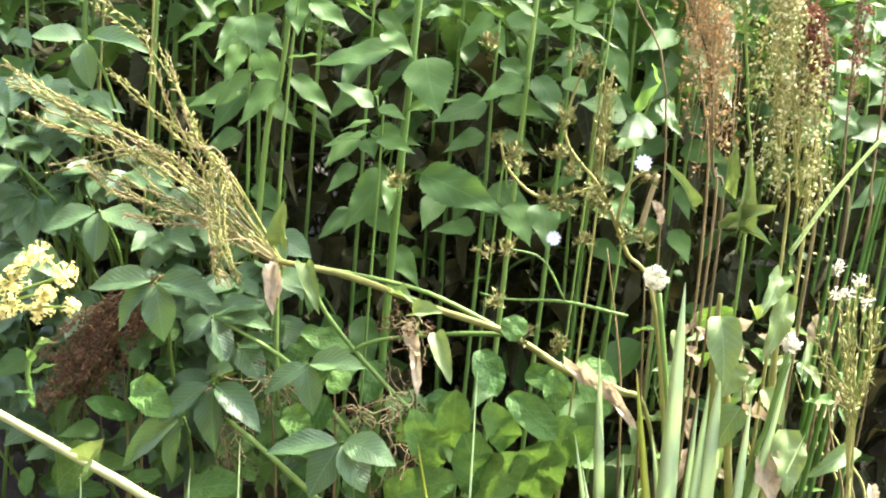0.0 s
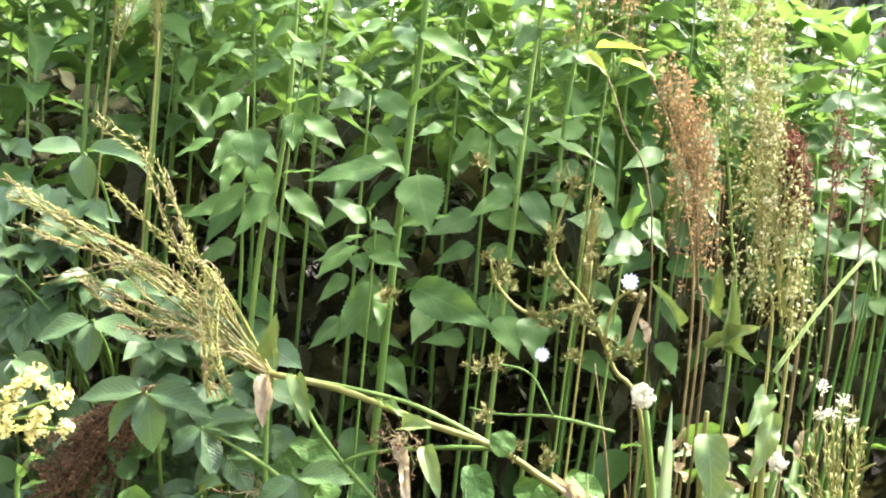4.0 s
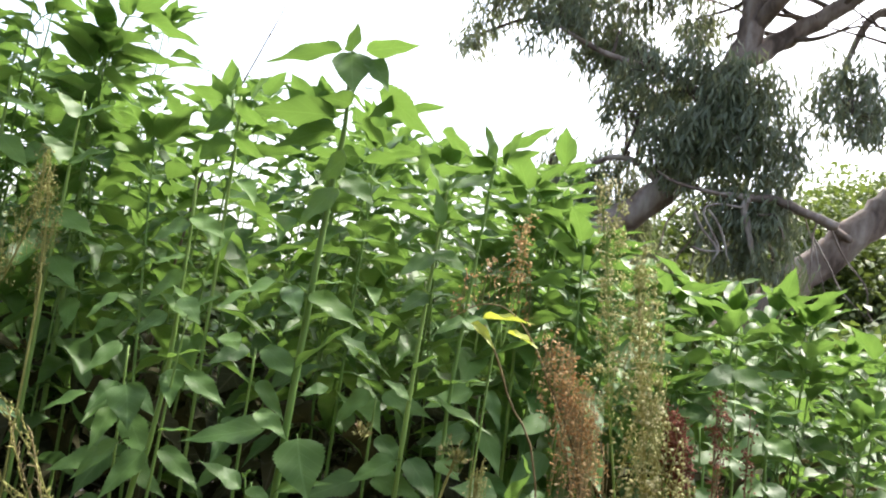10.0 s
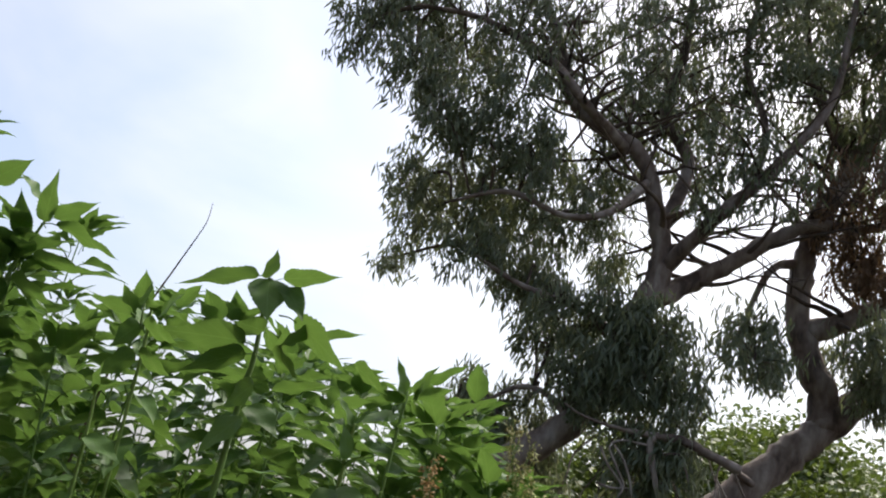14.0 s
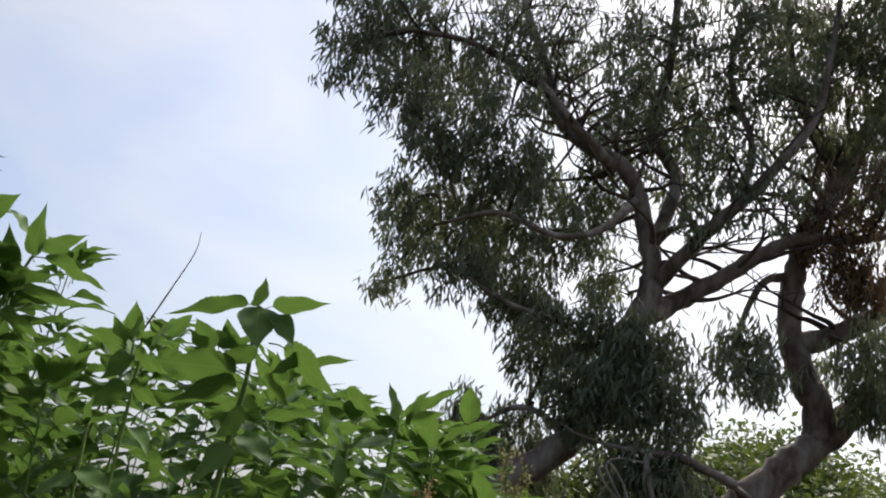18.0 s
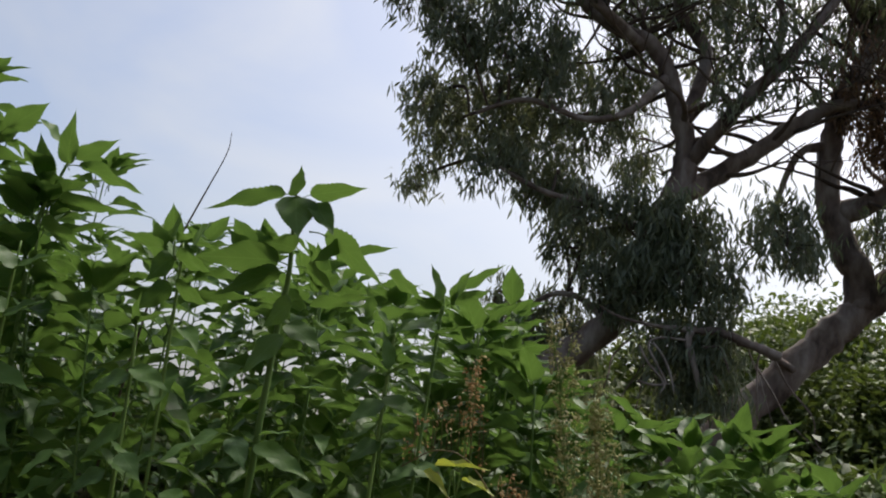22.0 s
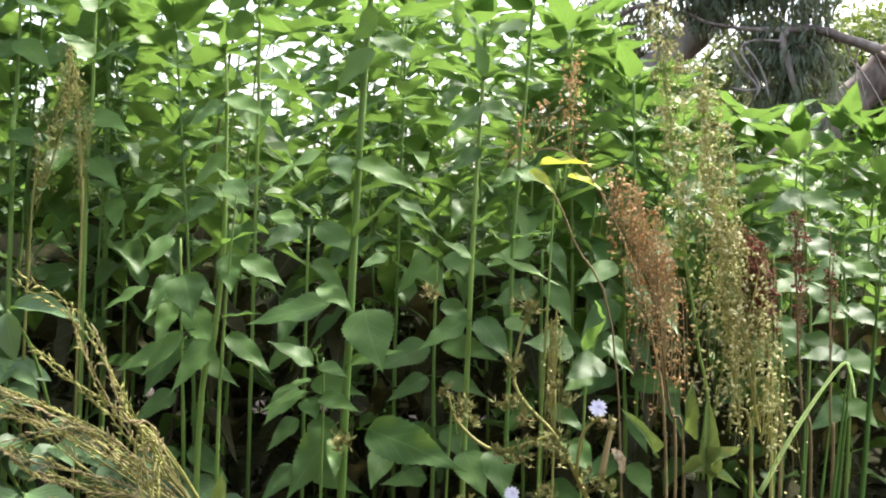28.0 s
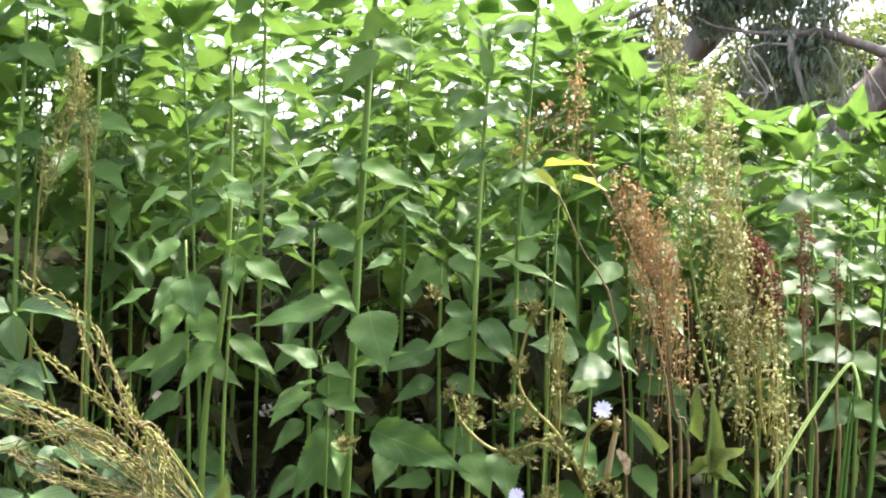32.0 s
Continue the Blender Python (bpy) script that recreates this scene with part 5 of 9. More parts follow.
blade_of(plant, (-0.619, 2.130, 0.889), (-0.619, 2.090, 0.825), 0.046, MID)
# stalks with drooping pairs of leaves in the middle of the stand
plant = standing([(-0.851, 2.320, 0.930), (-0.866, 2.320, 1.222), (-0.881, 2.320, 1.489)], 0.0042)
blade_of(plant, (-0.891, 2.300, 1.492), (-0.929, 2.215, 1.423), 0.041, FRONT)
blade_of(plant, (-0.887, 2.300, 1.410), (-0.911, 2.215, 1.342), 0.044, FRONT)
blade_of(plant, (-0.851, 2.300, 1.405), (-0.768, 2.260, 1.352), 0.043, MID)
blade_of(plant, (-0.884, 2.300, 1.354), (-0.888, 2.215, 1.268), 0.046, FRONT)
blade_of(plant, (-0.848, 2.300, 1.342), (-0.752, 2.215, 1.259), 0.062, FRONT)
blade_of(plant, (-0.879, 2.300, 1.255), (-0.969, 2.215, 1.216), 0.051, FRONT)
blade_of(plant, (-0.843, 2.300, 1.251), (-0.717, 2.260, 1.193), 0.056, MID)
blade_of(plant, (-0.874, 2.300, 1.161), (-0.932, 2.215, 1.105), 0.048, FRONT)
blade_of(plant, (-0.868, 2.300, 1.043), (-0.900, 2.260, 0.979), 0.048, MID)
blade_of(plant, (-0.832, 2.300, 1.045), (-0.718, 2.215, 1.000), 0.049, FRONT)
plant = standing([(-0.600, 2.360, 0.939), (-0.606, 2.360, 1.233), (-0.610, 2.360, 1.525)], 0.0042)
blade_of(plant, (-0.622, 2.340, 1.525), (-0.680, 2.255, 1.485), 0.047, FRONT)
blade_of(plant, (-0.588, 2.340, 1.530), (-0.463, 2.255, 1.476), 0.056, FRONT)
blade_of(plant, (-0.587, 2.340, 1.458), (-0.499, 2.255, 1.393), 0.037, FRONT)
blade_of(plant, (-0.620, 2.340, 1.372), (-0.642, 2.255, 1.270), 0.052, FRONT)
blade_of(plant, (-0.618, 2.340, 1.287), (-0.681, 2.300, 1.210), 0.051, MID)
blade_of(plant, (-0.616, 2.340, 1.183), (-0.663, 2.255, 1.115), 0.052, FRONT)
blade_of(plant, (-0.582, 2.340, 1.197), (-0.453, 2.255, 1.192), 0.052, FRONT)
blade_of(plant, (-0.615, 2.340, 1.116), (-0.653, 2.255, 1.059), 0.040, FRONT)
blade_of(plant, (-0.580, 2.340, 1.113), (-0.480, 2.255, 1.076), 0.052, FRONT)
blade_of(plant, (-0.613, 2.340, 1.014), (-0.664, 2.255, 0.952), 0.047, FRONT)
blade_of(plant, (-0.578, 2.340, 1.007), (-0.444, 2.255, 0.989), 0.050, FRONT)
plant = standing([(-0.314, 2.340, 0.966), (-0.323, 2.340, 1.252), (-0.326, 2.340, 1.466)], 0.0042)
blade_of(plant, (-0.341, 2.320, 1.477), (-0.404, 2.280, 1.393), 0.046, MID)
blade_of(plant, (-0.307, 2.320, 1.477), (-0.189, 2.235, 1.449), 0.050, FRONT)
blade_of(plant, (-0.305, 2.320, 1.385), (-0.225, 2.235, 1.332), 0.045, FRONT)
blade_of(plant, (-0.335, 2.320, 1.292), (-0.431, 2.235, 1.243), 0.060, FRONT)
blade_of(plant, (-0.302, 2.320, 1.298), (-0.178, 2.235, 1.285), 0.057, FRONT)
blade_of(plant, (-0.334, 2.320, 1.225), (-0.401, 2.235, 1.183), 0.043, FRONT)
blade_of(plant, (-0.300, 2.320, 1.226), (-0.200, 2.280, 1.199), 0.052, MID)
blade_of(plant, (-0.331, 2.320, 1.129), (-0.379, 2.280, 1.017), 0.063, MID)
blade_of(plant, (-0.297, 2.320, 1.117), (-0.194, 2.280, 1.059), 0.065, MID)
blade_of(plant, (-0.328, 2.320, 1.018), (-0.405, 2.235, 1.015), 0.044, FRONT)
plant = standing([(-0.090, 2.380, 0.974), (-0.101, 2.380, 1.261), (-0.108, 2.380, 1.500)], 0.0042)
blade_of(plant, (-0.124, 2.360, 1.509), (-0.229, 2.320, 1.460), 0.057, MID)
blade_of(plant, (-0.092, 2.360, 1.515), (-0.046, 2.320, 1.434), 0.035, MID)
blade_of(plant, (-0.121, 2.360, 1.422), (-0.205, 2.275, 1.386), 0.050, FRONT)
blade_of(plant, (-0.089, 2.360, 1.432), (-0.036, 2.275, 1.350), 0.050, FRONT)
blade_of(plant, (-0.085, 2.360, 1.337), (0.002, 2.275, 1.308), 0.043, FRONT)
blade_of(plant, (-0.113, 2.360, 1.176), (-0.176, 2.320, 1.115), 0.042, MID)
blade_of(plant, (-0.079, 2.360, 1.171), (0.008, 2.320, 1.134), 0.047, MID)
blade_of(plant, (-0.110, 2.360, 1.098), (-0.210, 2.320, 1.019), 0.050, MID)
blade_of(plant, (-0.077, 2.360, 1.095), (0.005, 2.320, 1.074), 0.041, MID)
blade_of(plant, (-0.074, 2.360, 1.014), (0.015, 2.275, 0.987), 0.051, FRONT)
plant = standing([(0.087, 2.400, 0.983), (0.074, 2.400, 1.269), (0.065, 2.400, 1.472)], 0.0042)
blade_of(plant, (0.048, 2.380, 1.475), (-0.034, 2.295, 1.435), 0.047, FRONT)
blade_of(plant, (0.080, 2.380, 1.481), (0.135, 2.295, 1.379), 0.064, FRONT)
blade_of(plant, (0.051, 2.380, 1.400), (-0.023, 2.295, 1.314), 0.059, FRONT)
blade_of(plant, (0.083, 2.380, 1.418), (0.166, 2.295, 1.344), 0.055, FRONT)
blade_of(plant, (0.054, 2.380, 1.325), (-0.020, 2.295, 1.266), 0.049, FRONT)
blade_of(plant, (0.087, 2.380, 1.336), (0.133, 2.340, 1.263), 0.043, MID)
blade_of(plant, (0.058, 2.380, 1.253), (-0.025, 2.340, 1.199), 0.051, MID)
blade_of(plant, (0.091, 2.380, 1.241), (0.193, 2.295, 1.230), 0.061, FRONT)
blade_of(plant, (0.095, 2.380, 1.158), (0.130, 2.340, 1.091), 0.039, MID)
blade_of(plant, (0.066, 2.380, 1.071), (-0.015, 2.295, 1.025), 0.045, FRONT)
blade_of(plant, (0.099, 2.380, 1.062), (0.140, 2.295, 1.009), 0.050, FRONT)
# tall stalks at the high end of the stand
plant = standing([(-1.239, 2.720, 1.829), (-1.260, 2.720, 2.035), (-1.245, 2.720, 2.188), (-1.214, 2.720, 2.289), (-1.201, 2.720, 2.331)], 0.0062)
blade_of(plant, (-1.192, 2.700, 2.325), (-1.168, 2.615, 2.448), 0.057, FRONT)
blade_of(plant, (-1.221, 2.700, 2.384), (-1.248, 2.615, 2.420), 0.052, FRONT)
blade_of(plant, (-1.172, 2.700, 2.339), (-1.045, 2.660, 2.403), 0.052, BACK)
blade_of(plant, (-1.160, 2.700, 2.323), (-0.949, 2.660, 2.265), 0.055, BACK)
blade_of(plant, (-1.194, 2.700, 2.227), (-1.007, 2.660, 2.210), 0.063, BACK)
blade_of(plant, (-1.374, 2.700, 2.405), (-1.250, 2.660, 2.479), 0.072, BACK)
blade_of(plant, (-1.237, 2.700, 2.279), (-1.241, 2.615, 2.374), 0.057, FRONT)
blade_of(plant, (-1.257, 2.700, 2.183), (-1.380, 2.660, 2.257), 0.089, BACK)
blade_of(plant, (-1.220, 2.700, 2.220), (-1.303, 2.660, 2.285), 0.074, BACK)
blade_of(plant, (-1.231, 2.700, 2.141), (-1.318, 2.660, 2.070), 0.085, BACK)
blade_of(plant, (-1.228, 2.700, 2.157), (-1.073, 2.660, 2.112), 0.077, BACK)
blade_of(plant, (-1.243, 2.700, 2.064), (-1.107, 2.660, 2.003), 0.079, BACK)
blade_of(plant, (-1.246, 2.700, 2.048), (-1.321, 2.660, 1.966), 0.077, BACK)
plant = standing([(-0.810, 2.600, 1.940), (-0.834, 2.600, 2.079), (-0.842, 2.600, 2.146)], 0.0039)
blade_of(plant, (-0.835, 2.580, 2.141), (-0.811, 2.495, 2.185), 0.043, FRONT)
blade_of(plant, (-0.788, 2.580, 2.122), (-0.729, 2.495, 2.174), 0.062, FRONT)
blade_of(plant, (-0.858, 2.580, 2.113), (-0.964, 2.540, 2.134), 0.040, BACK)
blade_of(plant, (-0.831, 2.580, 2.089), (-0.880, 2.540, 2.014), 0.067, BACK)
blade_of(plant, (-0.824, 2.580, 2.090), (-0.708, 2.540, 2.058), 0.065, BACK)
blade_of(plant, (-0.822, 2.580, 2.019), (-0.891, 2.540, 1.942), 0.067, BACK)
blade_of(plant, (-0.815, 2.580, 2.020), (-0.703, 2.540, 1.975), 0.067, BACK)
plant = standing([(-1.370, 2.500, 1.588), (-1.367, 2.500, 1.762), (-1.364, 2.500, 1.949), (-1.366, 2.500, 2.082)], 0.0056)
blade_of(plant, (-1.307, 2.480, 1.683), (-1.377, 2.440, 1.629), 0.049, UP)
blade_of(plant, (-1.181, 2.480, 1.601), (-1.043, 2.440, 1.595), 0.054, UP)
blade_of(plant, (-1.105, 2.480, 1.571), (-1.060, 2.395, 1.499), 0.049, FRONT)
blade_of(plant, (-1.356, 2.480, 1.932), (-1.248, 2.440, 1.862), 0.065, MID)
blade_of(plant, (-1.355, 2.480, 1.919), (-1.429, 2.440, 1.871), 0.065, MID)
blade_of(plant, (-1.361, 2.480, 1.720), (-1.254, 2.440, 1.681), 0.057, MID)
blade_of(plant, (-1.357, 2.480, 2.025), (-1.240, 2.440, 1.992), 0.065, UP)
blade_of(plant, (-1.356, 2.480, 1.587), (-1.430, 2.440, 1.556), 0.052, MID)
plant = standing([(-1.159, 2.450, 1.581), (-1.153, 2.450, 1.763), (-1.153, 2.450, 1.944), (-1.151, 2.450, 2.060)], 0.0045)
blade_of(plant, (-1.148, 2.430, 1.876), (-1.039, 2.390, 1.935), 0.063, MID)
blade_of(plant, (-1.146, 2.430, 1.889), (-1.212, 2.390, 1.944), 0.063, MID)
blade_of(plant, (-1.150, 2.430, 1.760), (-1.030, 2.390, 1.722), 0.063, MID)
blade_of(plant, (-1.146, 2.430, 1.773), (-1.216, 2.390, 1.716), 0.058, MID)
blade_of(plant, (-1.142, 2.430, 1.992), (-1.043, 2.390, 2.035), 0.055, MID)
blade_of(plant, (-1.142, 2.430, 1.992), (-1.190, 2.390, 2.046), 0.055, MID)
blade_of(plant, (-1.146, 2.430, 1.658), (-1.051, 2.390, 1.595), 0.055, MID)
# right end of the stand
plant = standing([(0.472, 2.500, 1.233), (0.458, 2.500, 1.452), (0.444, 2.500, 1.633), (0.440, 2.500, 1.706)], 0.0034)
blade_of(plant, (0.437, 2.480, 1.699), (0.526, 2.440, 1.729), 0.035, UP)
blade_of(plant, (0.437, 2.480, 1.699), (0.336, 2.440, 1.728), 0.035, UP)
blade_of(plant, (0.437, 2.480, 1.705), (0.429, 2.395, 1.757), 0.028, FRONT)
blade_of(plant, (0.439, 2.480, 1.644), (0.347, 2.395, 1.596), 0.049, FRONT)
blade_of(plant, (0.439, 2.480, 1.644), (0.515, 2.395, 1.604), 0.049, FRONT)
blade_of(plant, (0.446, 2.480, 1.548), (0.369, 2.440, 1.509), 0.052, MID)
blade_of(plant, (0.446, 2.480, 1.548), (0.524, 2.440, 1.504), 0.052, MID)
blade_of(plant, (0.452, 2.480, 1.452), (0.350, 2.440, 1.437), 0.054, MID)
blade_of(plant, (0.452, 2.480, 1.452), (0.524, 2.440, 1.398), 0.054, MID)
blade_of(plant, (0.460, 2.480, 1.344), (0.373, 2.395, 1.288), 0.054, FRONT)
blade_of(plant, (0.460, 2.480, 1.344), (0.512, 2.395, 1.308), 0.054, FRONT)
plant = standing([(0.390, 2.700, 1.095), (0.374, 2.700, 1.333), (0.359, 2.700, 1.531), (0.355, 2.700, 1.611)], 0.0034)
blade_of(plant, (0.352, 2.680, 1.603), (0.448, 2.640, 1.639), 0.039, UP)
blade_of(plant, (0.352, 2.680, 1.603), (0.235, 2.640, 1.637), 0.039, UP)
blade_of(plant, (0.352, 2.680, 1.610), (0.350, 2.595, 1.671), 0.031, FRONT)
blade_of(plant, (0.355, 2.680, 1.544), (0.258, 2.595, 1.509), 0.054, FRONT)
blade_of(plant, (0.355, 2.680, 1.544), (0.443, 2.595, 1.519), 0.054, FRONT)
blade_of(plant, (0.363, 2.680, 1.440), (0.281, 2.640, 1.398), 0.056, MID)
blade_of(plant, (0.363, 2.680, 1.440), (0.451, 2.640, 1.394), 0.056, MID)
blade_of(plant, (0.369, 2.680, 1.335), (0.259, 2.640, 1.319), 0.059, MID)
blade_of(plant, (0.369, 2.680, 1.335), (0.450, 2.640, 1.278), 0.059, MID)
blade_of(plant, (0.377, 2.680, 1.216), (0.287, 2.595, 1.158), 0.059, FRONT)
blade_of(plant, (0.377, 2.680, 1.216), (0.441, 2.595, 1.180), 0.059, FRONT)
plant = standing([(0.537, 2.400, 1.111), (0.524, 2.400, 1.319), (0.510, 2.400, 1.493), (0.507, 2.400, 1.563)], 0.0034)
blade_of(plant, (0.503, 2.380, 1.556), (0.585, 2.340, 1.588), 0.034, UP)
blade_of(plant, (0.503, 2.380, 1.556), (0.396, 2.340, 1.586), 0.034, UP)
blade_of(plant, (0.502, 2.380, 1.562), (0.491, 2.295, 1.617), 0.027, FRONT)
blade_of(plant, (0.505, 2.380, 1.505), (0.413, 2.295, 1.462), 0.047, FRONT)
blade_of(plant, (0.505, 2.380, 1.505), (0.572, 2.295, 1.473), 0.047, FRONT)
blade_of(plant, (0.512, 2.380, 1.413), (0.437, 2.340, 1.377), 0.050, MID)
blade_of(plant, (0.512, 2.380, 1.413), (0.584, 2.340, 1.374), 0.050, MID)
blade_of(plant, (0.517, 2.380, 1.321), (0.418, 2.340, 1.308), 0.052, MID)
blade_of(plant, (0.517, 2.380, 1.321), (0.583, 2.340, 1.272), 0.052, MID)
blade_of(plant, (0.524, 2.380, 1.218), (0.438, 2.295, 1.169), 0.052, FRONT)
blade_of(plant, (0.524, 2.380, 1.218), (0.570, 2.295, 1.189), 0.052, FRONT)
plant = standing([(0.269, 2.600, 1.233), (0.254, 2.600, 1.463), (0.239, 2.600, 1.654), (0.235, 2.600, 1.731)], 0.0034)
blade_of(plant, (0.234, 2.580, 1.723), (0.332, 2.540, 1.754), 0.037, UP)
blade_of(plant, (0.234, 2.580, 1.723), (0.148, 2.540, 1.755), 0.037, UP)
blade_of(plant, (0.233, 2.580, 1.729), (0.234, 2.495, 1.784), 0.030, FRONT)
blade_of(plant, (0.236, 2.580, 1.666), (0.145, 2.495, 1.624), 0.052, FRONT)
blade_of(plant, (0.236, 2.580, 1.666), (0.325, 2.495, 1.633), 0.052, FRONT)
blade_of(plant, (0.244, 2.580, 1.565), (0.165, 2.540, 1.523), 0.055, MID)
blade_of(plant, (0.244, 2.580, 1.565), (0.331, 2.540, 1.518), 0.055, MID)
blade_of(plant, (0.250, 2.580, 1.463), (0.144, 2.540, 1.447), 0.057, MID)
blade_of(plant, (0.250, 2.580, 1.463), (0.330, 2.540, 1.406), 0.057, MID)
blade_of(plant, (0.258, 2.580, 1.349), (0.173, 2.495, 1.289), 0.057, FRONT)
blade_of(plant, (0.258, 2.580, 1.349), (0.322, 2.495, 1.310), 0.057, FRONT)
plant = standing([(0.382, 2.350, 1.293), (0.370, 2.350, 1.430), (0.360, 2.350, 1.510)], 0.0028)
blade_of(plant, (0.319, 2.330, 1.508), (0.353, 2.310, 1.464), 0.033, FRONT)
blade_of(plant, (0.369, 2.330, 1.482), (0.461, 2.290, 1.455), 0.033, UP)
blade_of(plant, (0.369, 2.330, 1.386), (0.429, 2.290, 1.325), 0.049, MID)
blade_of(plant, (0.371, 2.330, 1.340), (0.302, 2.290, 1.284), 0.051, MID)
# stand in front of the leaning trunk
artichoke(-0.102, 2.600, 1.989, (0.030, 0.0), seed=900, leaf=0.18, low=0.3, radius=0.005)
artichoke(-0.022, 2.700, 1.949, (0.030, 0.0), seed=901, leaf=0.18, low=0.3, radius=0.005)
artichoke(0.040, 2.500, 1.872, (0.030, 0.0), seed=902, leaf=0.18, low=0.3, radius=0.005)
artichoke(0.113, 2.900, 1.877, (0.030, 0.0), seed=903, leaf=0.18, low=0.3, radius=0.005)
artichoke(0.208, 3.000, 1.856, (0.030, 0.0), seed=904, leaf=0.18, low=0.3, radius=0.005)
artichoke(0.273, 2.800, 1.810, (0.030, 0.0), seed=905, leaf=0.18, low=0.3, radius=0.005)
artichoke(0.383, 3.000, 1.823, (0.030, 0.0), seed=906, leaf=0.18, low=0.3, radius=0.005)
artichoke(0.575, 2.900, 1.821, (0.030, 0.0), seed=907, leaf=0.18, low=0.3, radius=0.005)
artichoke(0.024, 3.100, 1.902, (0.030, 0.0), seed=908, leaf=0.18, low=0.3, radius=0.005)
artichoke(0.138, 2.600, 1.773, (0.030, 0.0), seed=909, leaf=0.18, low=0.3, radius=0.005)
artichoke(0.431, 2.700, 1.779, (0.030, 0.0), seed=910, leaf=0.18, low=0.3, radius=0.005)
artichoke(0.634, 2.800, 1.781, (0.030, 0.0), seed=911, leaf=0.18, low=0.3, radius=0.005)
artichoke(-0.061, 2.900, 1.931, (0.030, 0.0), seed=912, leaf=0.18, low=0.3, radius=0.005)
plant = thing("yellowing_plant", (0.109, 2.000, 0.0), "plant with a few yellowing leaves", "plant")
stalk("stem", plant, [(0.109, 2.000, 0.0, 0.003), (0.052, 2.000, 1.253, 0.002), (-0.040, 2.000, 1.526, 0.002), (-0.099, 2.000, 1.643, 0.002)], M_REDSTALK)
# yellowing leaves by the docks
blade_of(plant, (-0.104, 1.980, 1.652), (-0.005, 1.940, 1.665), 0.027, UP, YELLOW)
blade_of(plant, (-0.054, 1.980, 1.634), (0.009, 1.940, 1.619), 0.025, UP, YELLOW)
blade_of(plant, (-0.123, 1.980, 1.641), (-0.071, 1.940, 1.612), 0.021, MID, YELLOW)
blade_of(plant, (0.150, 1.830, 1.234), (0.159, 1.745, 1.292), 0.025, FRONT, DOCK)
# bare twig above the stand
twig = thing("bare_twig", (-1.089, 3.100, 0.000), "thin bare dead twig standing above the tall plants", "twig")
stalk("stem", twig, [(-1.289, 3.1, 0.0, 0.006), (-1.039, 3.100, 2.109, 0.0040), (-0.985, 3.100, 2.267, 0.0032), (-0.934, 3.100, 2.410, 0.0024), (-0.896, 3.100, 2.522, 0.0016), (-0.893, 3.100, 2.590, 0.0008)], M_TWIG, sides=6)

# ---- dark palmate plant ----
palm = thing("palmate_plant", (-0.957, 2.150, 0.0), "dark bluish-green plant with drooping palmate leaves", "plant")
compound(palm, (-1.013, 2.100, 0.765), (-1.022, 1.950, 1.015), [(-1.120, 1.900, 0.976), (-1.004, 1.900, 0.925), (-0.882, 1.900, 1.015)], 0.053)
compound(palm, (-0.866, 2.000, 0.668), (-0.850, 1.850, 0.918), [(-0.917, 1.800, 0.835), (-0.809, 1.800, 0.825), (-0.702, 1.800, 0.927), (-0.966, 1.800, 0.918)], 0.057)
compound(palm, (-0.740, 1.950, 0.506), (-0.702, 1.800, 0.756), [(-0.795, 1.750, 0.692), (-0.682, 1.750, 0.641), (-0.588, 1.750, 0.718), (-0.667, 1.750, 0.820)], 0.056)
compound(palm, (-0.793, 1.970, 0.421), (-0.764, 1.820, 0.671), [(-0.896, 1.770, 0.580), (-0.782, 1.770, 0.554), (-0.741, 1.770, 0.737)], 0.049)
compound(palm, (-0.590, 1.950, 0.574), (-0.525, 1.800, 0.824), [(-0.501, 1.750, 0.751), (-0.418, 1.750, 0.866), (-0.595, 1.750, 0.788)], 0.053)
compound(palm, (-0.514, 1.900, 0.459), (-0.436, 1.750, 0.709), [(-0.480, 1.700, 0.615), (-0.373, 1.700, 0.657), (-0.564, 1.700, 0.694), (-0.338, 1.700, 0.728)], 0.055)
compound(palm, (-0.777, 2.030, 0.609), (-0.745, 1.880, 0.859), [(-0.786, 1.830, 0.826), (-0.658, 1.830, 0.934), (-0.692, 1.830, 0.792), (-0.622, 1.830, 0.891)], 0.051)
compound(palm, (-1.143, 2.300, 1.079), (-1.175, 2.150, 1.329), [(-1.144, 2.100, 1.242), (-1.014, 2.100, 1.358), (-1.270, 2.100, 1.342)], 0.059)
compound(palm, (-1.177, 2.150, 0.650), (-1.215, 2.000, 0.900), [(-1.233, 1.950, 0.811), (-1.157, 1.950, 0.823), (-1.097, 1.950, 0.880)], 0.060)
compound(palm, (-0.768, 2.150, 0.520), (-0.735, 2.000, 0.770), [(-0.783, 1.950, 0.717), (-0.659, 1.950, 0.732), (-0.648, 1.950, 0.810)], 0.053)
rnd = random.Random(21)
for k in range(110):
    fx = rnd.random()
    fill_compound(palm, (-1.50 + 0.80 * fx + rnd.uniform(-0.05, 0.05), 2.16 + rnd.uniform(-0.12, 0.2), rnd.uniform(0.42, 1.36 - 0.42 * fx)), rnd)

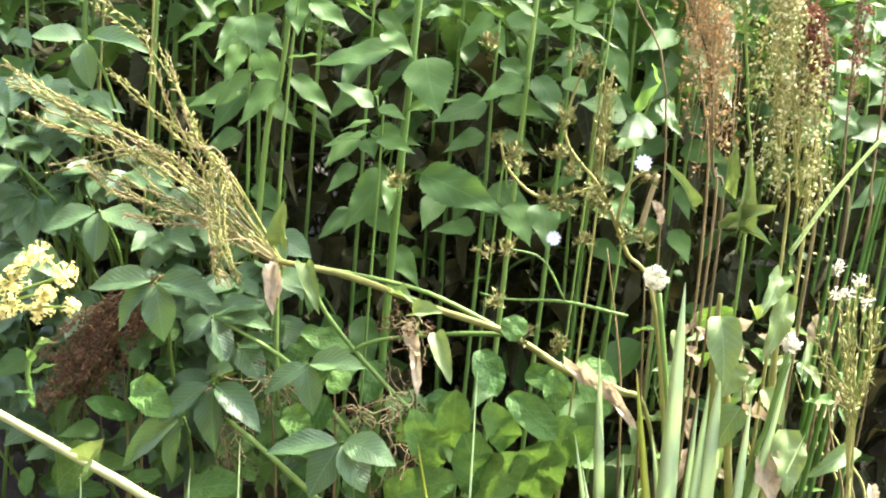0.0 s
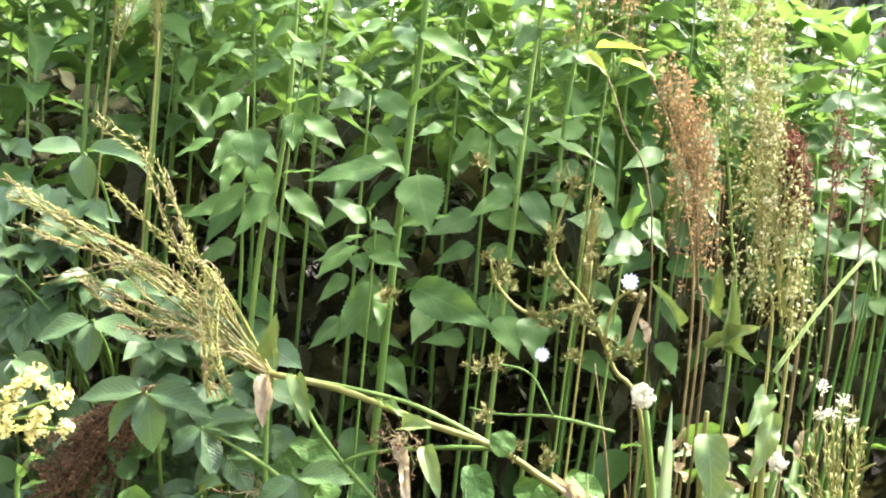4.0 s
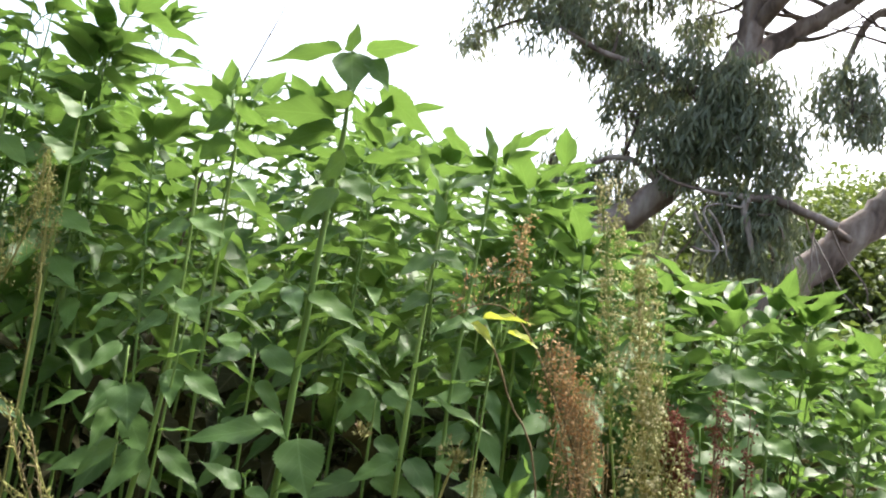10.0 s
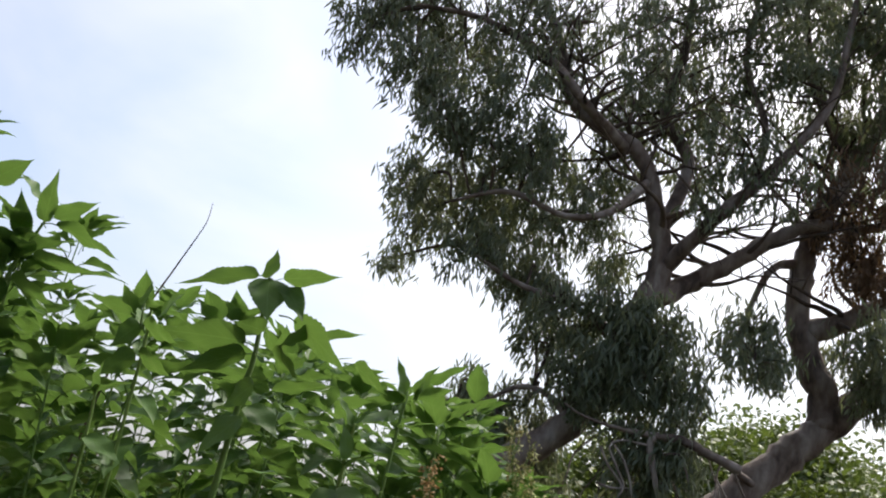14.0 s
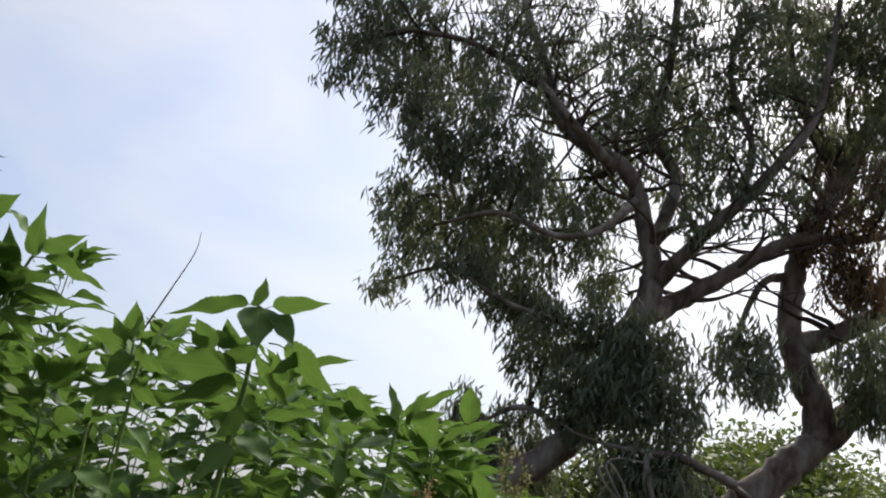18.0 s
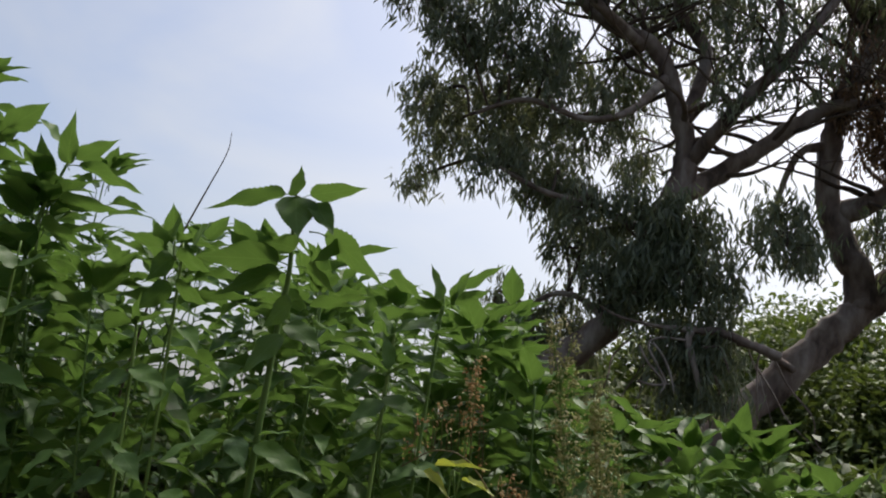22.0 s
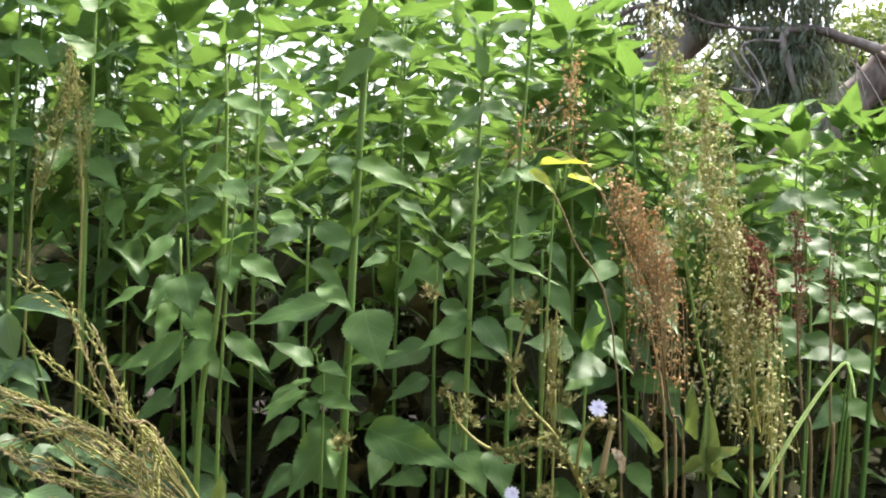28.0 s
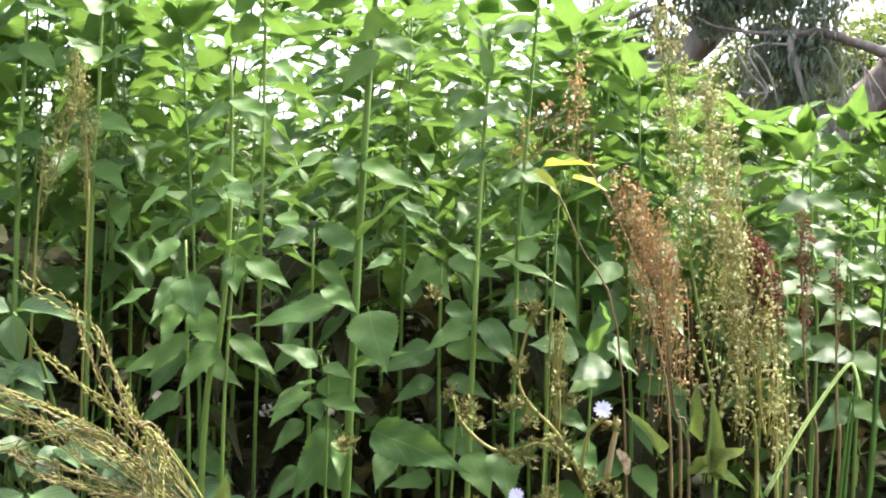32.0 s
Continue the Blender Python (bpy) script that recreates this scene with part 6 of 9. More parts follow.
# ---- bundle of dry seeding stalks ----
bundle = thing("seeding_stalks", (-0.177, 1.860, 0.0), "bundle of leaning straw-coloured dry seed stalks", "dry plant")
seed_stalk(bundle, [(-0.619, 1.915, 0.970), (-0.706, 1.884, 1.044), (-0.832, 1.849, 1.139), (-0.988, 1.822, 1.223), (-1.128, 1.777, 1.293)], 0.0025, 49, M_STRAW, 0)
seed_stalk(bundle, [(-0.613, 1.896, 0.973), (-0.685, 1.866, 1.032), (-0.812, 1.854, 1.110), (-0.921, 1.791, 1.180), (-1.066, 1.778, 1.232)], 0.0021, 35, M_OLIVE, 1)
seed_stalk(bundle, [(-0.619, 1.895, 0.980), (-0.724, 1.859, 1.093), (-0.810, 1.851, 1.182), (-0.833, 1.798, 1.282), (-0.864, 1.776, 1.380)], 0.0017, 34, M_OLIVE, 2)
seed_stalk(bundle, [(-0.619, 1.898, 0.976), (-0.707, 1.866, 1.060), (-0.768, 1.849, 1.117), (-0.864, 1.810, 1.171), (-1.030, 1.770, 1.123)], 0.0020, 40, M_STRAW, 3)
seed_stalk(bundle, [(-0.620, 1.894, 0.974), (-0.739, 1.879, 1.117), (-0.794, 1.839, 1.240), (-0.860, 1.800, 1.350), (-0.971, 1.785, 1.419)], 0.0019, 36, M_OLIVE, 4)
seed_stalk(bundle, [(-0.620, 1.884, 0.976), (-0.683, 1.877, 1.060), (-0.749, 1.839, 1.167), (-0.767, 1.803, 1.209), (-0.804, 1.774, 1.322)], 0.0021, 45, M_OLIVE, 5)
seed_stalk(bundle, [(-0.617, 1.892, 0.975), (-0.672, 1.854, 1.023), (-0.718, 1.825, 1.012), (-0.723, 1.817, 0.977), (-0.681, 1.790, 0.954)], 0.0025, 51, M_STRAW, 6)
seed_stalk(bundle, [(-0.624, 1.912, 0.975), (-0.736, 1.878, 1.144), (-0.751, 1.840, 1.162), (-0.717, 1.818, 1.044), (-0.652, 1.767, 0.971)], 0.0025, 48, M_OLIVE, 7)
seed_stalk(bundle, [(-0.616, 1.906, 0.967), (-0.731, 1.882, 1.013), (-0.847, 1.822, 1.103), (-0.964, 1.816, 1.189), (-1.088, 1.768, 1.279)], 0.0025, 37, M_OLIVE, 8)
seed_stalk(bundle, [(-0.613, 1.898, 0.969), (-0.712, 1.878, 1.033), (-0.802, 1.826, 1.083), (-0.902, 1.802, 1.104), (-0.968, 1.781, 1.130)], 0.0022, 53, M_STRAW, 9)
seed_stalk(bundle, [(-0.624, 1.911, 0.970), (-0.731, 1.852, 1.061), (-0.890, 1.854, 1.177), (-1.006, 1.800, 1.225), (-1.126, 1.793, 1.258)], 0.0024, 37, M_OLIVE, 10)
seed_stalk(bundle, [(-0.614, 1.915, 0.971), (-0.657, 1.868, 1.005), (-0.731, 1.844, 1.049), (-0.808, 1.812, 1.062), (-0.878, 1.763, 1.105)], 0.0019, 49, M_OLIVE, 11)
seed_stalk(bundle, [(-0.647, 1.907, 1.000), (-0.702, 1.853, 1.095), (-0.737, 1.854, 1.149), (-0.741, 1.808, 1.082), (-0.708, 1.790, 0.974)], 0.0018, 40, M_STRAW, 12)
seed_stalk(bundle, [(-0.634, 1.904, 0.992), (-0.725, 1.867, 1.135), (-0.813, 1.858, 1.204), (-0.886, 1.806, 1.261), (-0.906, 1.772, 1.298)], 0.0027, 39, M_OLIVE, 13)
seed_stalk(bundle, [(-0.615, 1.886, 0.977), (-0.747, 1.869, 1.042), (-0.874, 1.840, 1.070), (-0.923, 1.798, 1.087), (-0.959, 1.778, 1.130)], 0.0027, 48, M_OLIVE, 14)
seed_stalk(bundle, [(-0.629, 1.911, 0.975), (-0.790, 1.889, 1.086), (-0.908, 1.826, 1.170), (-1.031, 1.811, 1.186), (-1.097, 1.794, 1.211)], 0.0019, 48, M_STRAW, 15)
seed_stalk(bundle, [(-0.627, 1.913, 0.980), (-0.703, 1.871, 1.080), (-0.719, 1.826, 1.119), (-0.704, 1.790, 1.030), (-0.665, 1.774, 0.968)], 0.0028, 45, M_OLIVE, 16)
seed_stalk(bundle, [(-0.616, 1.887, 0.976), (-0.696, 1.864, 1.045), (-0.795, 1.824, 1.141), (-0.892, 1.822, 1.194), (-1.014, 1.762, 1.254)], 0.0021, 54, M_OLIVE, 17)
seed_stalk(bundle, [(-0.623, 1.910, 0.970), (-0.693, 1.880, 1.015), (-0.779, 1.850, 1.036), (-0.825, 1.791, 1.043), (-0.870, 1.762, 1.058)], 0.0026, 48, M_STRAW, 18)
seed_stalk(bundle, [(-0.620, 1.917, 0.969), (-0.705, 1.867, 1.035), (-0.811, 1.827, 1.161), (-0.976, 1.812, 1.220), (-1.125, 1.778, 1.297)], 0.0025, 48, M_OLIVE, 19)
seed_stalk(bundle, [(-0.615, 1.903, 0.971), (-0.711, 1.869, 1.037), (-0.815, 1.843, 1.117), (-0.937, 1.814, 1.184), (-1.071, 1.791, 1.249)], 0.0025, 42, M_OLIVE, 20)
seed_stalk(bundle, [(-0.619, 1.895, 0.980), (-0.732, 1.888, 1.085), (-0.794, 1.857, 1.173), (-0.843, 1.823, 1.281), (-0.867, 1.798, 1.367)], 0.0027, 44, M_STRAW, 21)
seed_stalk(bundle, [(-0.614, 1.881, 0.980), (-0.698, 1.886, 1.064), (-0.774, 1.849, 1.113), (-0.854, 1.815, 1.165), (-1.041, 1.795, 1.107)], 0.0027, 56, M_OLIVE, 22)
seed_stalk(bundle, [(-0.622, 1.899, 0.973), (-0.734, 1.852, 1.125), (-0.782, 1.826, 1.228), (-0.863, 1.830, 1.358), (-0.945, 1.766, 1.429)], 0.0016, 54, M_OLIVE, 23)
seed_stalk(bundle, [(-0.630, 1.913, 0.969), (-0.698, 1.888, 1.071), (-0.727, 1.824, 1.179), (-0.767, 1.801, 1.200), (-0.806, 1.765, 1.344)], 0.0020, 53, M_STRAW, 24)
seed_stalk(bundle, [(-0.626, 1.918, 0.969), (-0.670, 1.860, 1.031), (-0.720, 1.839, 0.992), (-0.711, 1.791, 0.983), (-0.701, 1.791, 0.951)], 0.0022, 48, M_OLIVE, 25)
seed_stalk(bundle, [(-0.616, 1.886, 0.982), (-0.724, 1.880, 1.132), (-0.767, 1.850, 1.145), (-0.731, 1.828, 1.032), (-0.651, 1.765, 0.968)], 0.0023, 35, M_OLIVE, 26)
seed_stalk(bundle, [(-0.609, 1.885, 0.972), (-0.725, 1.882, 1.019), (-0.834, 1.841, 1.085), (-0.953, 1.812, 1.199), (-1.117, 1.784, 1.273)], 0.0019, 50, M_STRAW, 27)
seed_stalk(bundle, [(-0.615, 1.904, 0.967), (-0.708, 1.879, 1.024), (-0.824, 1.834, 1.077), (-0.896, 1.797, 1.114), (-0.961, 1.800, 1.131)], 0.0024, 41, M_OLIVE, 28)
seed_stalk(bundle, [(-0.619, 1.898, 0.973), (-0.755, 1.885, 1.060), (-0.872, 1.838, 1.179), (-1.002, 1.807, 1.231), (-1.098, 1.762, 1.264)], 0.0026, 46, M_OLIVE, 29)
seed_stalk(bundle, [(-0.609, 1.901, 0.975), (-0.649, 1.855, 1.002), (-0.721, 1.842, 1.048), (-0.820, 1.805, 1.067), (-0.893, 1.787, 1.085)], 0.0016, 49, M_STRAW, 30)
seed_stalk(bundle, [(-0.643, 1.895, 1.003), (-0.706, 1.853, 1.093), (-0.731, 1.821, 1.159), (-0.738, 1.811, 1.072), (-0.695, 1.794, 0.974)], 0.0027, 48, M_OLIVE, 31)
seed_stalk(bundle, [(-0.633, 1.900, 0.993), (-0.729, 1.856, 1.153), (-0.818, 1.825, 1.201), (-0.884, 1.807, 1.270), (-0.923, 1.780, 1.305)], 0.0028, 49, M_OLIVE, 32)
seed_stalk(bundle, [(-0.620, 1.900, 0.973), (-0.743, 1.876, 1.031), (-0.891, 1.859, 1.069), (-0.929, 1.808, 1.089), (-0.949, 1.763, 1.132)], 0.0015, 49, M_STRAW, 33)
seed_stalk(bundle, [(-0.621, 1.884, 0.982), (-0.803, 1.885, 1.078), (-0.913, 1.846, 1.153), (-1.026, 1.811, 1.190), (-1.074, 1.770, 1.209)], 0.0026, 39, M_OLIVE, 34)
seed_stalk(bundle, [(-0.628, 1.914, 0.980), (-0.718, 1.889, 1.071), (-0.712, 1.828, 1.118), (-0.697, 1.795, 1.047), (-0.662, 1.774, 0.965)], 0.0025, 52, M_OLIVE, 35)
seed_stalk(bundle, [(-0.616, 1.888, 0.976), (-0.697, 1.862, 1.056), (-0.795, 1.829, 1.152), (-0.872, 1.795, 1.186), (-1.013, 1.768, 1.250)], 0.0017, 35, M_STRAW, 36)
seed_stalk(bundle, [(-0.625, 1.915, 0.969), (-0.695, 1.859, 1.011), (-0.774, 1.831, 1.058), (-0.847, 1.829, 1.044), (-0.879, 1.772, 1.057)], 0.0017, 39, M_OLIVE, 37)
stalk("stalk", bundle, [(-0.625, 1.880, 0.985, 0.0053), (-0.482, 1.880, 0.976, 0.0062), (-0.329, 1.880, 0.943, 0.0062), (-0.179, 1.880, 0.915, 0.0061), (-0.070, 1.880, 0.865, 0.0071), (0.029, 1.880, 0.843, 0.0071), (0.094, 1.880, 0.781, 0.0040), (0.214, 1.880, 0.309, 0.0042)], M_OLIVE, sides=8)
stalk("stalk", bundle, [(-0.616, 1.920, 0.975, 0.0043), (-0.471, 1.920, 0.971, 0.0042), (-0.339, 1.920, 0.957, 0.0042), (-0.206, 1.920, 0.912, 0.0052), (-0.183, 1.920, 0.903, 0.0052)], M_STEM, sides=8)
stalk("stalk", bundle, [(-0.609, 1.900, 0.693, 0.0044), (-0.625, 1.900, 0.895, 0.0043), (-0.620, 1.900, 0.973, 0.0042)], M_STEM, sides=8)
stalk("stalk", bundle, [(-0.444, 1.840, 0.687, 0.0052), (-0.563, 1.840, 0.800, 0.0042), (-0.701, 1.840, 0.863, 0.0032)], M_STEM, sides=8)
stalk("stalk", bundle, [(-0.534, 1.900, 0.741, 0.0032), (-0.453, 1.900, 0.842, 0.0042), (-0.306, 1.900, 0.888, 0.0042), (-0.181, 1.900, 0.909, 0.0052)], M_STEM, sides=8)
stalk("stalk", bundle, [(-0.571, 1.900, 0.980, 0.0042), (-0.524, 1.900, 0.889, 0.0043), (-0.379, 1.900, 0.756, 0.0043), (-0.226, 1.900, 0.653, 0.0053)], M_STEM, sides=8)
stalk("stalk", bundle, [(-0.666, 1.780, 0.702, 0.0041), (-0.585, 1.780, 0.651, 0.0052), (-0.482, 1.780, 0.579, 0.0062), (-0.389, 1.780, 0.510, 0.0062)], M_STEM, sides=8)
blade_of(bundle, (-0.070, 1.850, 0.880), (0.025, 1.765, 0.872), 0.025, FRONT, DRY)
blade_of(bundle, (-0.016, 1.850, 0.857), (0.058, 1.765, 0.837), 0.023, FRONT, DRY)
blade_of(bundle, (-0.617, 1.850, 0.986), (-0.592, 1.765, 0.928), 0.028, FRONT, DRY)
blade_of(bundle, (-0.625, 1.850, 0.983), (-0.595, 1.810, 0.943), 0.026, MID, DRY)
blade_of(bundle, (-0.340, 1.850, 0.856), (-0.316, 1.765, 0.833), 0.020, FRONT, DRY)
blade_of(bundle, (-0.367, 1.850, 0.910), (-0.330, 1.810, 0.875), 0.024, MID, DRY)
blade_of(bundle, (-0.396, 1.840, 0.967), (-0.342, 1.800, 0.984), 0.024, UP, DOCK)
blade_of(bundle, (-0.604, 1.840, 1.030), (-0.590, 1.755, 1.103), 0.040, FRONT, DOCK)
blade_of(bundle, (-0.351, 1.840, 0.932), (-0.316, 1.800, 0.973), 0.040, MID, DOCK)
blade_of(bundle, (-0.306, 1.840, 0.907), (-0.266, 1.755, 0.876), 0.034, FRONT, DOCK)
blade_of(bundle, (-0.558, 1.840, 0.995), (-0.506, 1.755, 0.949), 0.034, FRONT, DOCK)

# ---- dry brown seed heads among the leaves ----
rnd = random.Random(31)
head = thing("dry_seed_head", (-0.957, 1.980, 0.0), "dry brown seed head on a thin branching stalk", "dry plant", "dry seed heads")
stalk("stalk", head, [(-0.957, 1.980, 0.0, 0.004), (-0.947, 1.980, 0.449, 0.003), (-0.977, 1.980, 0.748, 0.0015)], M_REDSTALK, sides=6)
drooping_head(head, (-0.890, 1.960, 0.900), (-1.040, 1.960, 0.700), 0.055, 44, rnd)
head = thing("dry_seed_head", (-1.010, 1.980, 0.0), "dry brown seed head on a thin branching stalk", "dry plant", "dry seed heads")
stalk("stalk", head, [(-1.010, 1.980, 0.0, 0.004), (-1.000, 1.980, 0.410, 0.003), (-1.030, 1.980, 0.684, 0.0015)], M_REDSTALK, sides=6)
drooping_head(head, (-0.930, 1.980, 0.860), (-1.110, 1.970, 0.650), 0.060, 40, rnd)
head = thing("dry_seed_head", (-1.071, 1.980, 0.0), "dry brown seed head on a thin branching stalk", "dry plant", "dry seed heads")
stalk("stalk", head, [(-1.071, 1.980, 0.0, 0.004), (-1.061, 1.980, 0.371, 0.003), (-1.091, 1.980, 0.618, 0.0015)], M_REDSTALK, sides=6)
drooping_head(head, (-1.000, 1.990, 0.760), (-1.130, 1.990, 0.560), 0.060, 28, rnd)
head = thing("dry_seed_head", (-0.938, 2.000, 0.0), "dry brown seed head on a thin branching stalk", "dry plant", "dry seed heads")
stalk("stalk", head, [(-0.938, 2.000, 0.0, 0.004), (-0.928, 2.000, 0.476, 0.003), (-0.958, 2.000, 0.794, 0.0015)], M_REDSTALK, sides=6)
drooping_head(head, (-0.885, 1.990, 0.890), (-0.960, 1.980, 0.780), 0.040, 18, rnd)
head = thing("dry_seed_head", (-0.596, 1.880, 0.0), "dry brown seed head on a thin branching stalk", "dry plant", "dry seed heads")
stalk("stalk", head, [(-0.596, 1.880, 0.0, 0.004), (-0.586, 1.880, 0.433, 0.003), (-0.616, 1.880, 0.722, 0.0015)], M_REDSTALK, sides=6)
seed_tangle(head, (-0.616, 1.880, 0.722), 0.054, 260, rnd)
head = thing("dry_seed_head", (-0.326, 1.860, 0.0), "dry brown seed head on a thin branching stalk", "dry plant", "dry seed heads")
stalk("stalk", head, [(-0.326, 1.860, 0.0, 0.004), (-0.316, 1.860, 0.537, 0.003), (-0.346, 1.860, 0.895, 0.0015)], M_REDSTALK, sides=6)
seed_tangle(head, (-0.346, 1.860, 0.895), 0.035, 200, rnd)
head = thing("dry_seed_head", (-0.353, 1.840, 0.0), "dry brown seed head on a thin branching stalk", "dry plant", "dry seed heads")
stalk("stalk", head, [(-0.353, 1.840, 0.0, 0.004), (-0.343, 1.840, 0.440, 0.003), (-0.373, 1.840, 0.733, 0.0015)], M_REDSTALK, sides=6)
seed_tangle(head, (-0.373, 1.840, 0.733), 0.062, 200, rnd)
head = thing("dry_seed_head", (-0.330, 1.820, 0.0), "dry brown seed head on a thin branching stalk", "dry plant", "dry seed heads")
stalk("stalk", head, [(-0.330, 1.820, 0.0, 0.004), (-0.320, 1.820, 0.394, 0.003), (-0.350, 1.820, 0.657, 0.0015)], M_REDSTALK, sides=6)
seed_tangle(head, (-0.350, 1.820, 0.657), 0.052, 160, rnd)
head = thing("dry_seed_head", (-0.503, 1.950, 0.0), "dry brown seed head on a thin branching stalk", "dry plant", "dry seed heads")
stalk("stalk", head, [(-0.503, 1.950, 0.0, 0.004), (-0.493, 1.950, 0.498, 0.003), (-0.523, 1.950, 0.830, 0.0015)], M_REDSTALK, sides=6)
seed_tangle(head, (-0.523, 1.950, 0.830), 0.020, 80, rnd)
head = thing("dry_seed_head", (-0.687, 1.900, 0.0), "dry brown seed head on a thin branching stalk", "dry plant", "dry seed heads")
stalk("stalk", head, [(-0.687, 1.900, 0.0, 0.004), (-0.677, 1.900, 0.356, 0.003), (-0.707, 1.900, 0.593, 0.0015)], M_REDSTALK, sides=6)
seed_tangle(head, (-0.707, 1.900, 0.593), 0.067, 200, rnd)
head = thing("dry_seed_head", (-0.393, 1.840, 0.0), "dry brown seed head on a thin branching stalk", "dry plant", "dry seed heads")
stalk("stalk", head, [(-0.393, 1.840, 0.0, 0.004), (-0.383, 1.840, 0.422, 0.003), (-0.413, 1.840, 0.704, 0.0015)], M_REDSTALK, sides=6)
seed_tangle(head, (-0.413, 1.840, 0.704), 0.052, 140, rnd)

# ---- sword-leaved clump with white flower heads ----
clump = thing("leek_clump", (0.151, 1.750, 0.0), "clump of upright pale green sword leaves", "plant")
sword(clump, (0.178, 1.725, 0.000), (0.102, 1.725, 1.094), 0.034)
sword(clump, (0.111, 1.770, 0.000), (-0.015, 1.770, 0.941), 0.0220)
sword(clump, (0.253, 1.722, 0.000), (0.047, 1.722, 0.939), 0.0173, M_YELLOWLEAF)
sword(clump, (0.219, 1.767, 0.000), (0.182, 1.767, 0.957), 0.0364)
sword(clump, (0.187, 1.761, 0.000), (0.168, 1.761, 0.926), 0.0229)
sword(clump, (0.258, 1.718, 0.000), (0.231, 1.718, 0.924), 0.0236)
sword(clump, (0.165, 1.775, 0.000), (-0.037, 1.775, 0.794), 0.0127)
sword(clump, (0.122, 1.739, 0.000), (0.047, 1.739, 0.789), 0.0151)
sword(clump, (0.206, 1.754, 0.000), (0.286, 1.754, 0.990), 0.0198)
sword(clump, (0.189, 1.760, 0.000), (0.154, 1.760, 0.896), 0.0163)
sword(clump, (0.292, 1.763, 0.000), (0.088, 1.763, 0.823), 0.0165)
sword(clump, (0.102, 1.744, 0.000), (0.327, 1.744, 0.873), 0.0106)
sword(clump, (0.212, 1.706, 0.000), (-0.016, 1.706, 0.765), 0.0109)
allium = thing("flowering_leek", (0.178, 1.740, 0.0), "round white flower head on a straight green stem", "flower", "white flower heads")
stalk("stem", allium, [(0.178, 1.740, 0.0, 0.006), (0.141, 1.740, 0.718, 0.005), (0.106, 1.740, 0.894, 0.005), (0.068, 1.740, 1.062, 0.005)], M_STEM)
flower_ball(allium, (0.058, 1.740, 1.086), 0.020, M_WHITE, rnd, 90)
allium = thing("flowering_leek", (0.243, 1.740, 0.0), "round white flower head on a straight green stem", "flower", "white flower heads")
stalk("stem", allium, [(0.243, 1.740, 0.0, 0.006), (0.256, 1.740, 0.741, 0.005), (0.270, 1.740, 0.864, 0.005), (0.283, 1.740, 0.997, 0.005)], M_STEM)
flower_ball(allium, (0.285, 1.740, 1.014), 0.015, M_WHITE, rnd, 90)
front = thing("grass_blades", (-0.281, 1.5, 0.0), "few loose pale grass blades", "grass")
sword(front, (-0.073, 1.600, 0.000), (-0.274, 1.600, 0.800), 0.0108, M_YELLOWLEAF)
sword(front, (-0.672, 1.600, 0.000), (-0.649, 1.600, 0.689), 0.0085)
sword(front, (-0.546, 1.600, 0.000), (-0.567, 1.600, 0.755), 0.0037)
sword(front, (-0.830, 1.600, 0.000), (-0.845, 1.600, 0.642), 0.0077)
sword(front, (-0.140, 1.600, 0.000), (-0.193, 1.600, 0.935), 0.0035)

# ---- broad low leaves ----
broad = thing("broad_leaved_plant", (-0.212, 1.950, 0.0), "low plant with broad crinkled bright green leaves", "plant")
blade_of(broad, (-0.251, 1.830, 0.704), (-0.244, 1.745, 0.831), 0.060, FRONT, BROAD)
blade_of(broad, (-0.277, 1.830, 0.655), (-0.308, 1.745, 0.774), 0.061, FRONT, BROAD)
blade_of(broad, (-0.179, 1.830, 0.619), (-0.210, 1.745, 0.745), 0.081, FRONT, BROAD)
blade_of(broad, (-0.107, 1.830, 0.632), (-0.075, 1.745, 0.769), 0.095, FRONT, BROAD)
blade_of(broad, (-0.149, 1.830, 0.723), (-0.168, 1.745, 0.809), 0.060, FRONT, BROAD)
blade_of(broad, (-0.088, 1.830, 0.723), (-0.055, 1.790, 0.808), 0.059, MID, BROAD)
blade_of(broad, (-0.211, 1.830, 0.623), (-0.119, 1.745, 0.730), 0.081, FRONT, BROAD)
blade_of(broad, (-0.366, 1.830, 0.580), (-0.252, 1.745, 0.673), 0.072, FRONT, BROAD)
blade_of(broad, (-0.754, 1.830, 0.518), (-0.639, 1.790, 0.581), 0.075, MID, BROAD)
blade_of(broad, (-0.161, 1.830, 0.818), (-0.064, 1.745, 0.792), 0.059, FRONT, BROAD)
blade_of(broad, (-0.046, 1.830, 0.710), (-0.009, 1.790, 0.795), 0.059, MID, BROAD)
blade_of(broad, (-0.356, 1.830, 0.696), (-0.282, 1.790, 0.773), 0.051, MID, BROAD)
blade_of(broad, (-0.870, 1.830, 0.728), (-0.771, 1.745, 0.707), 0.063, FRONT, BROAD)
blade_of(broad, (-0.491, 1.830, 0.760), (-0.511, 1.790, 0.694), 0.051, MID, BROAD)
blade_of(broad, (-1.025, 1.830, 0.478), (-0.934, 1.745, 0.600), 0.088, FRONT, BROAD)
blade_of(broad, (-0.565, 1.830, 0.725), (-0.503, 1.745, 0.712), 0.051, FRONT, BROAD)
blade_of(broad, (-0.453, 1.830, 0.810), (-0.481, 1.790, 0.786), 0.046, MID, BROAD)
blade_of(broad, (-0.221, 1.830, 0.892), (-0.173, 1.745, 0.849), 0.055, FRONT, BROAD)
blade_of(broad, (-0.158, 1.830, 0.965), (-0.169, 1.790, 0.933), 0.048, MID, BROAD)
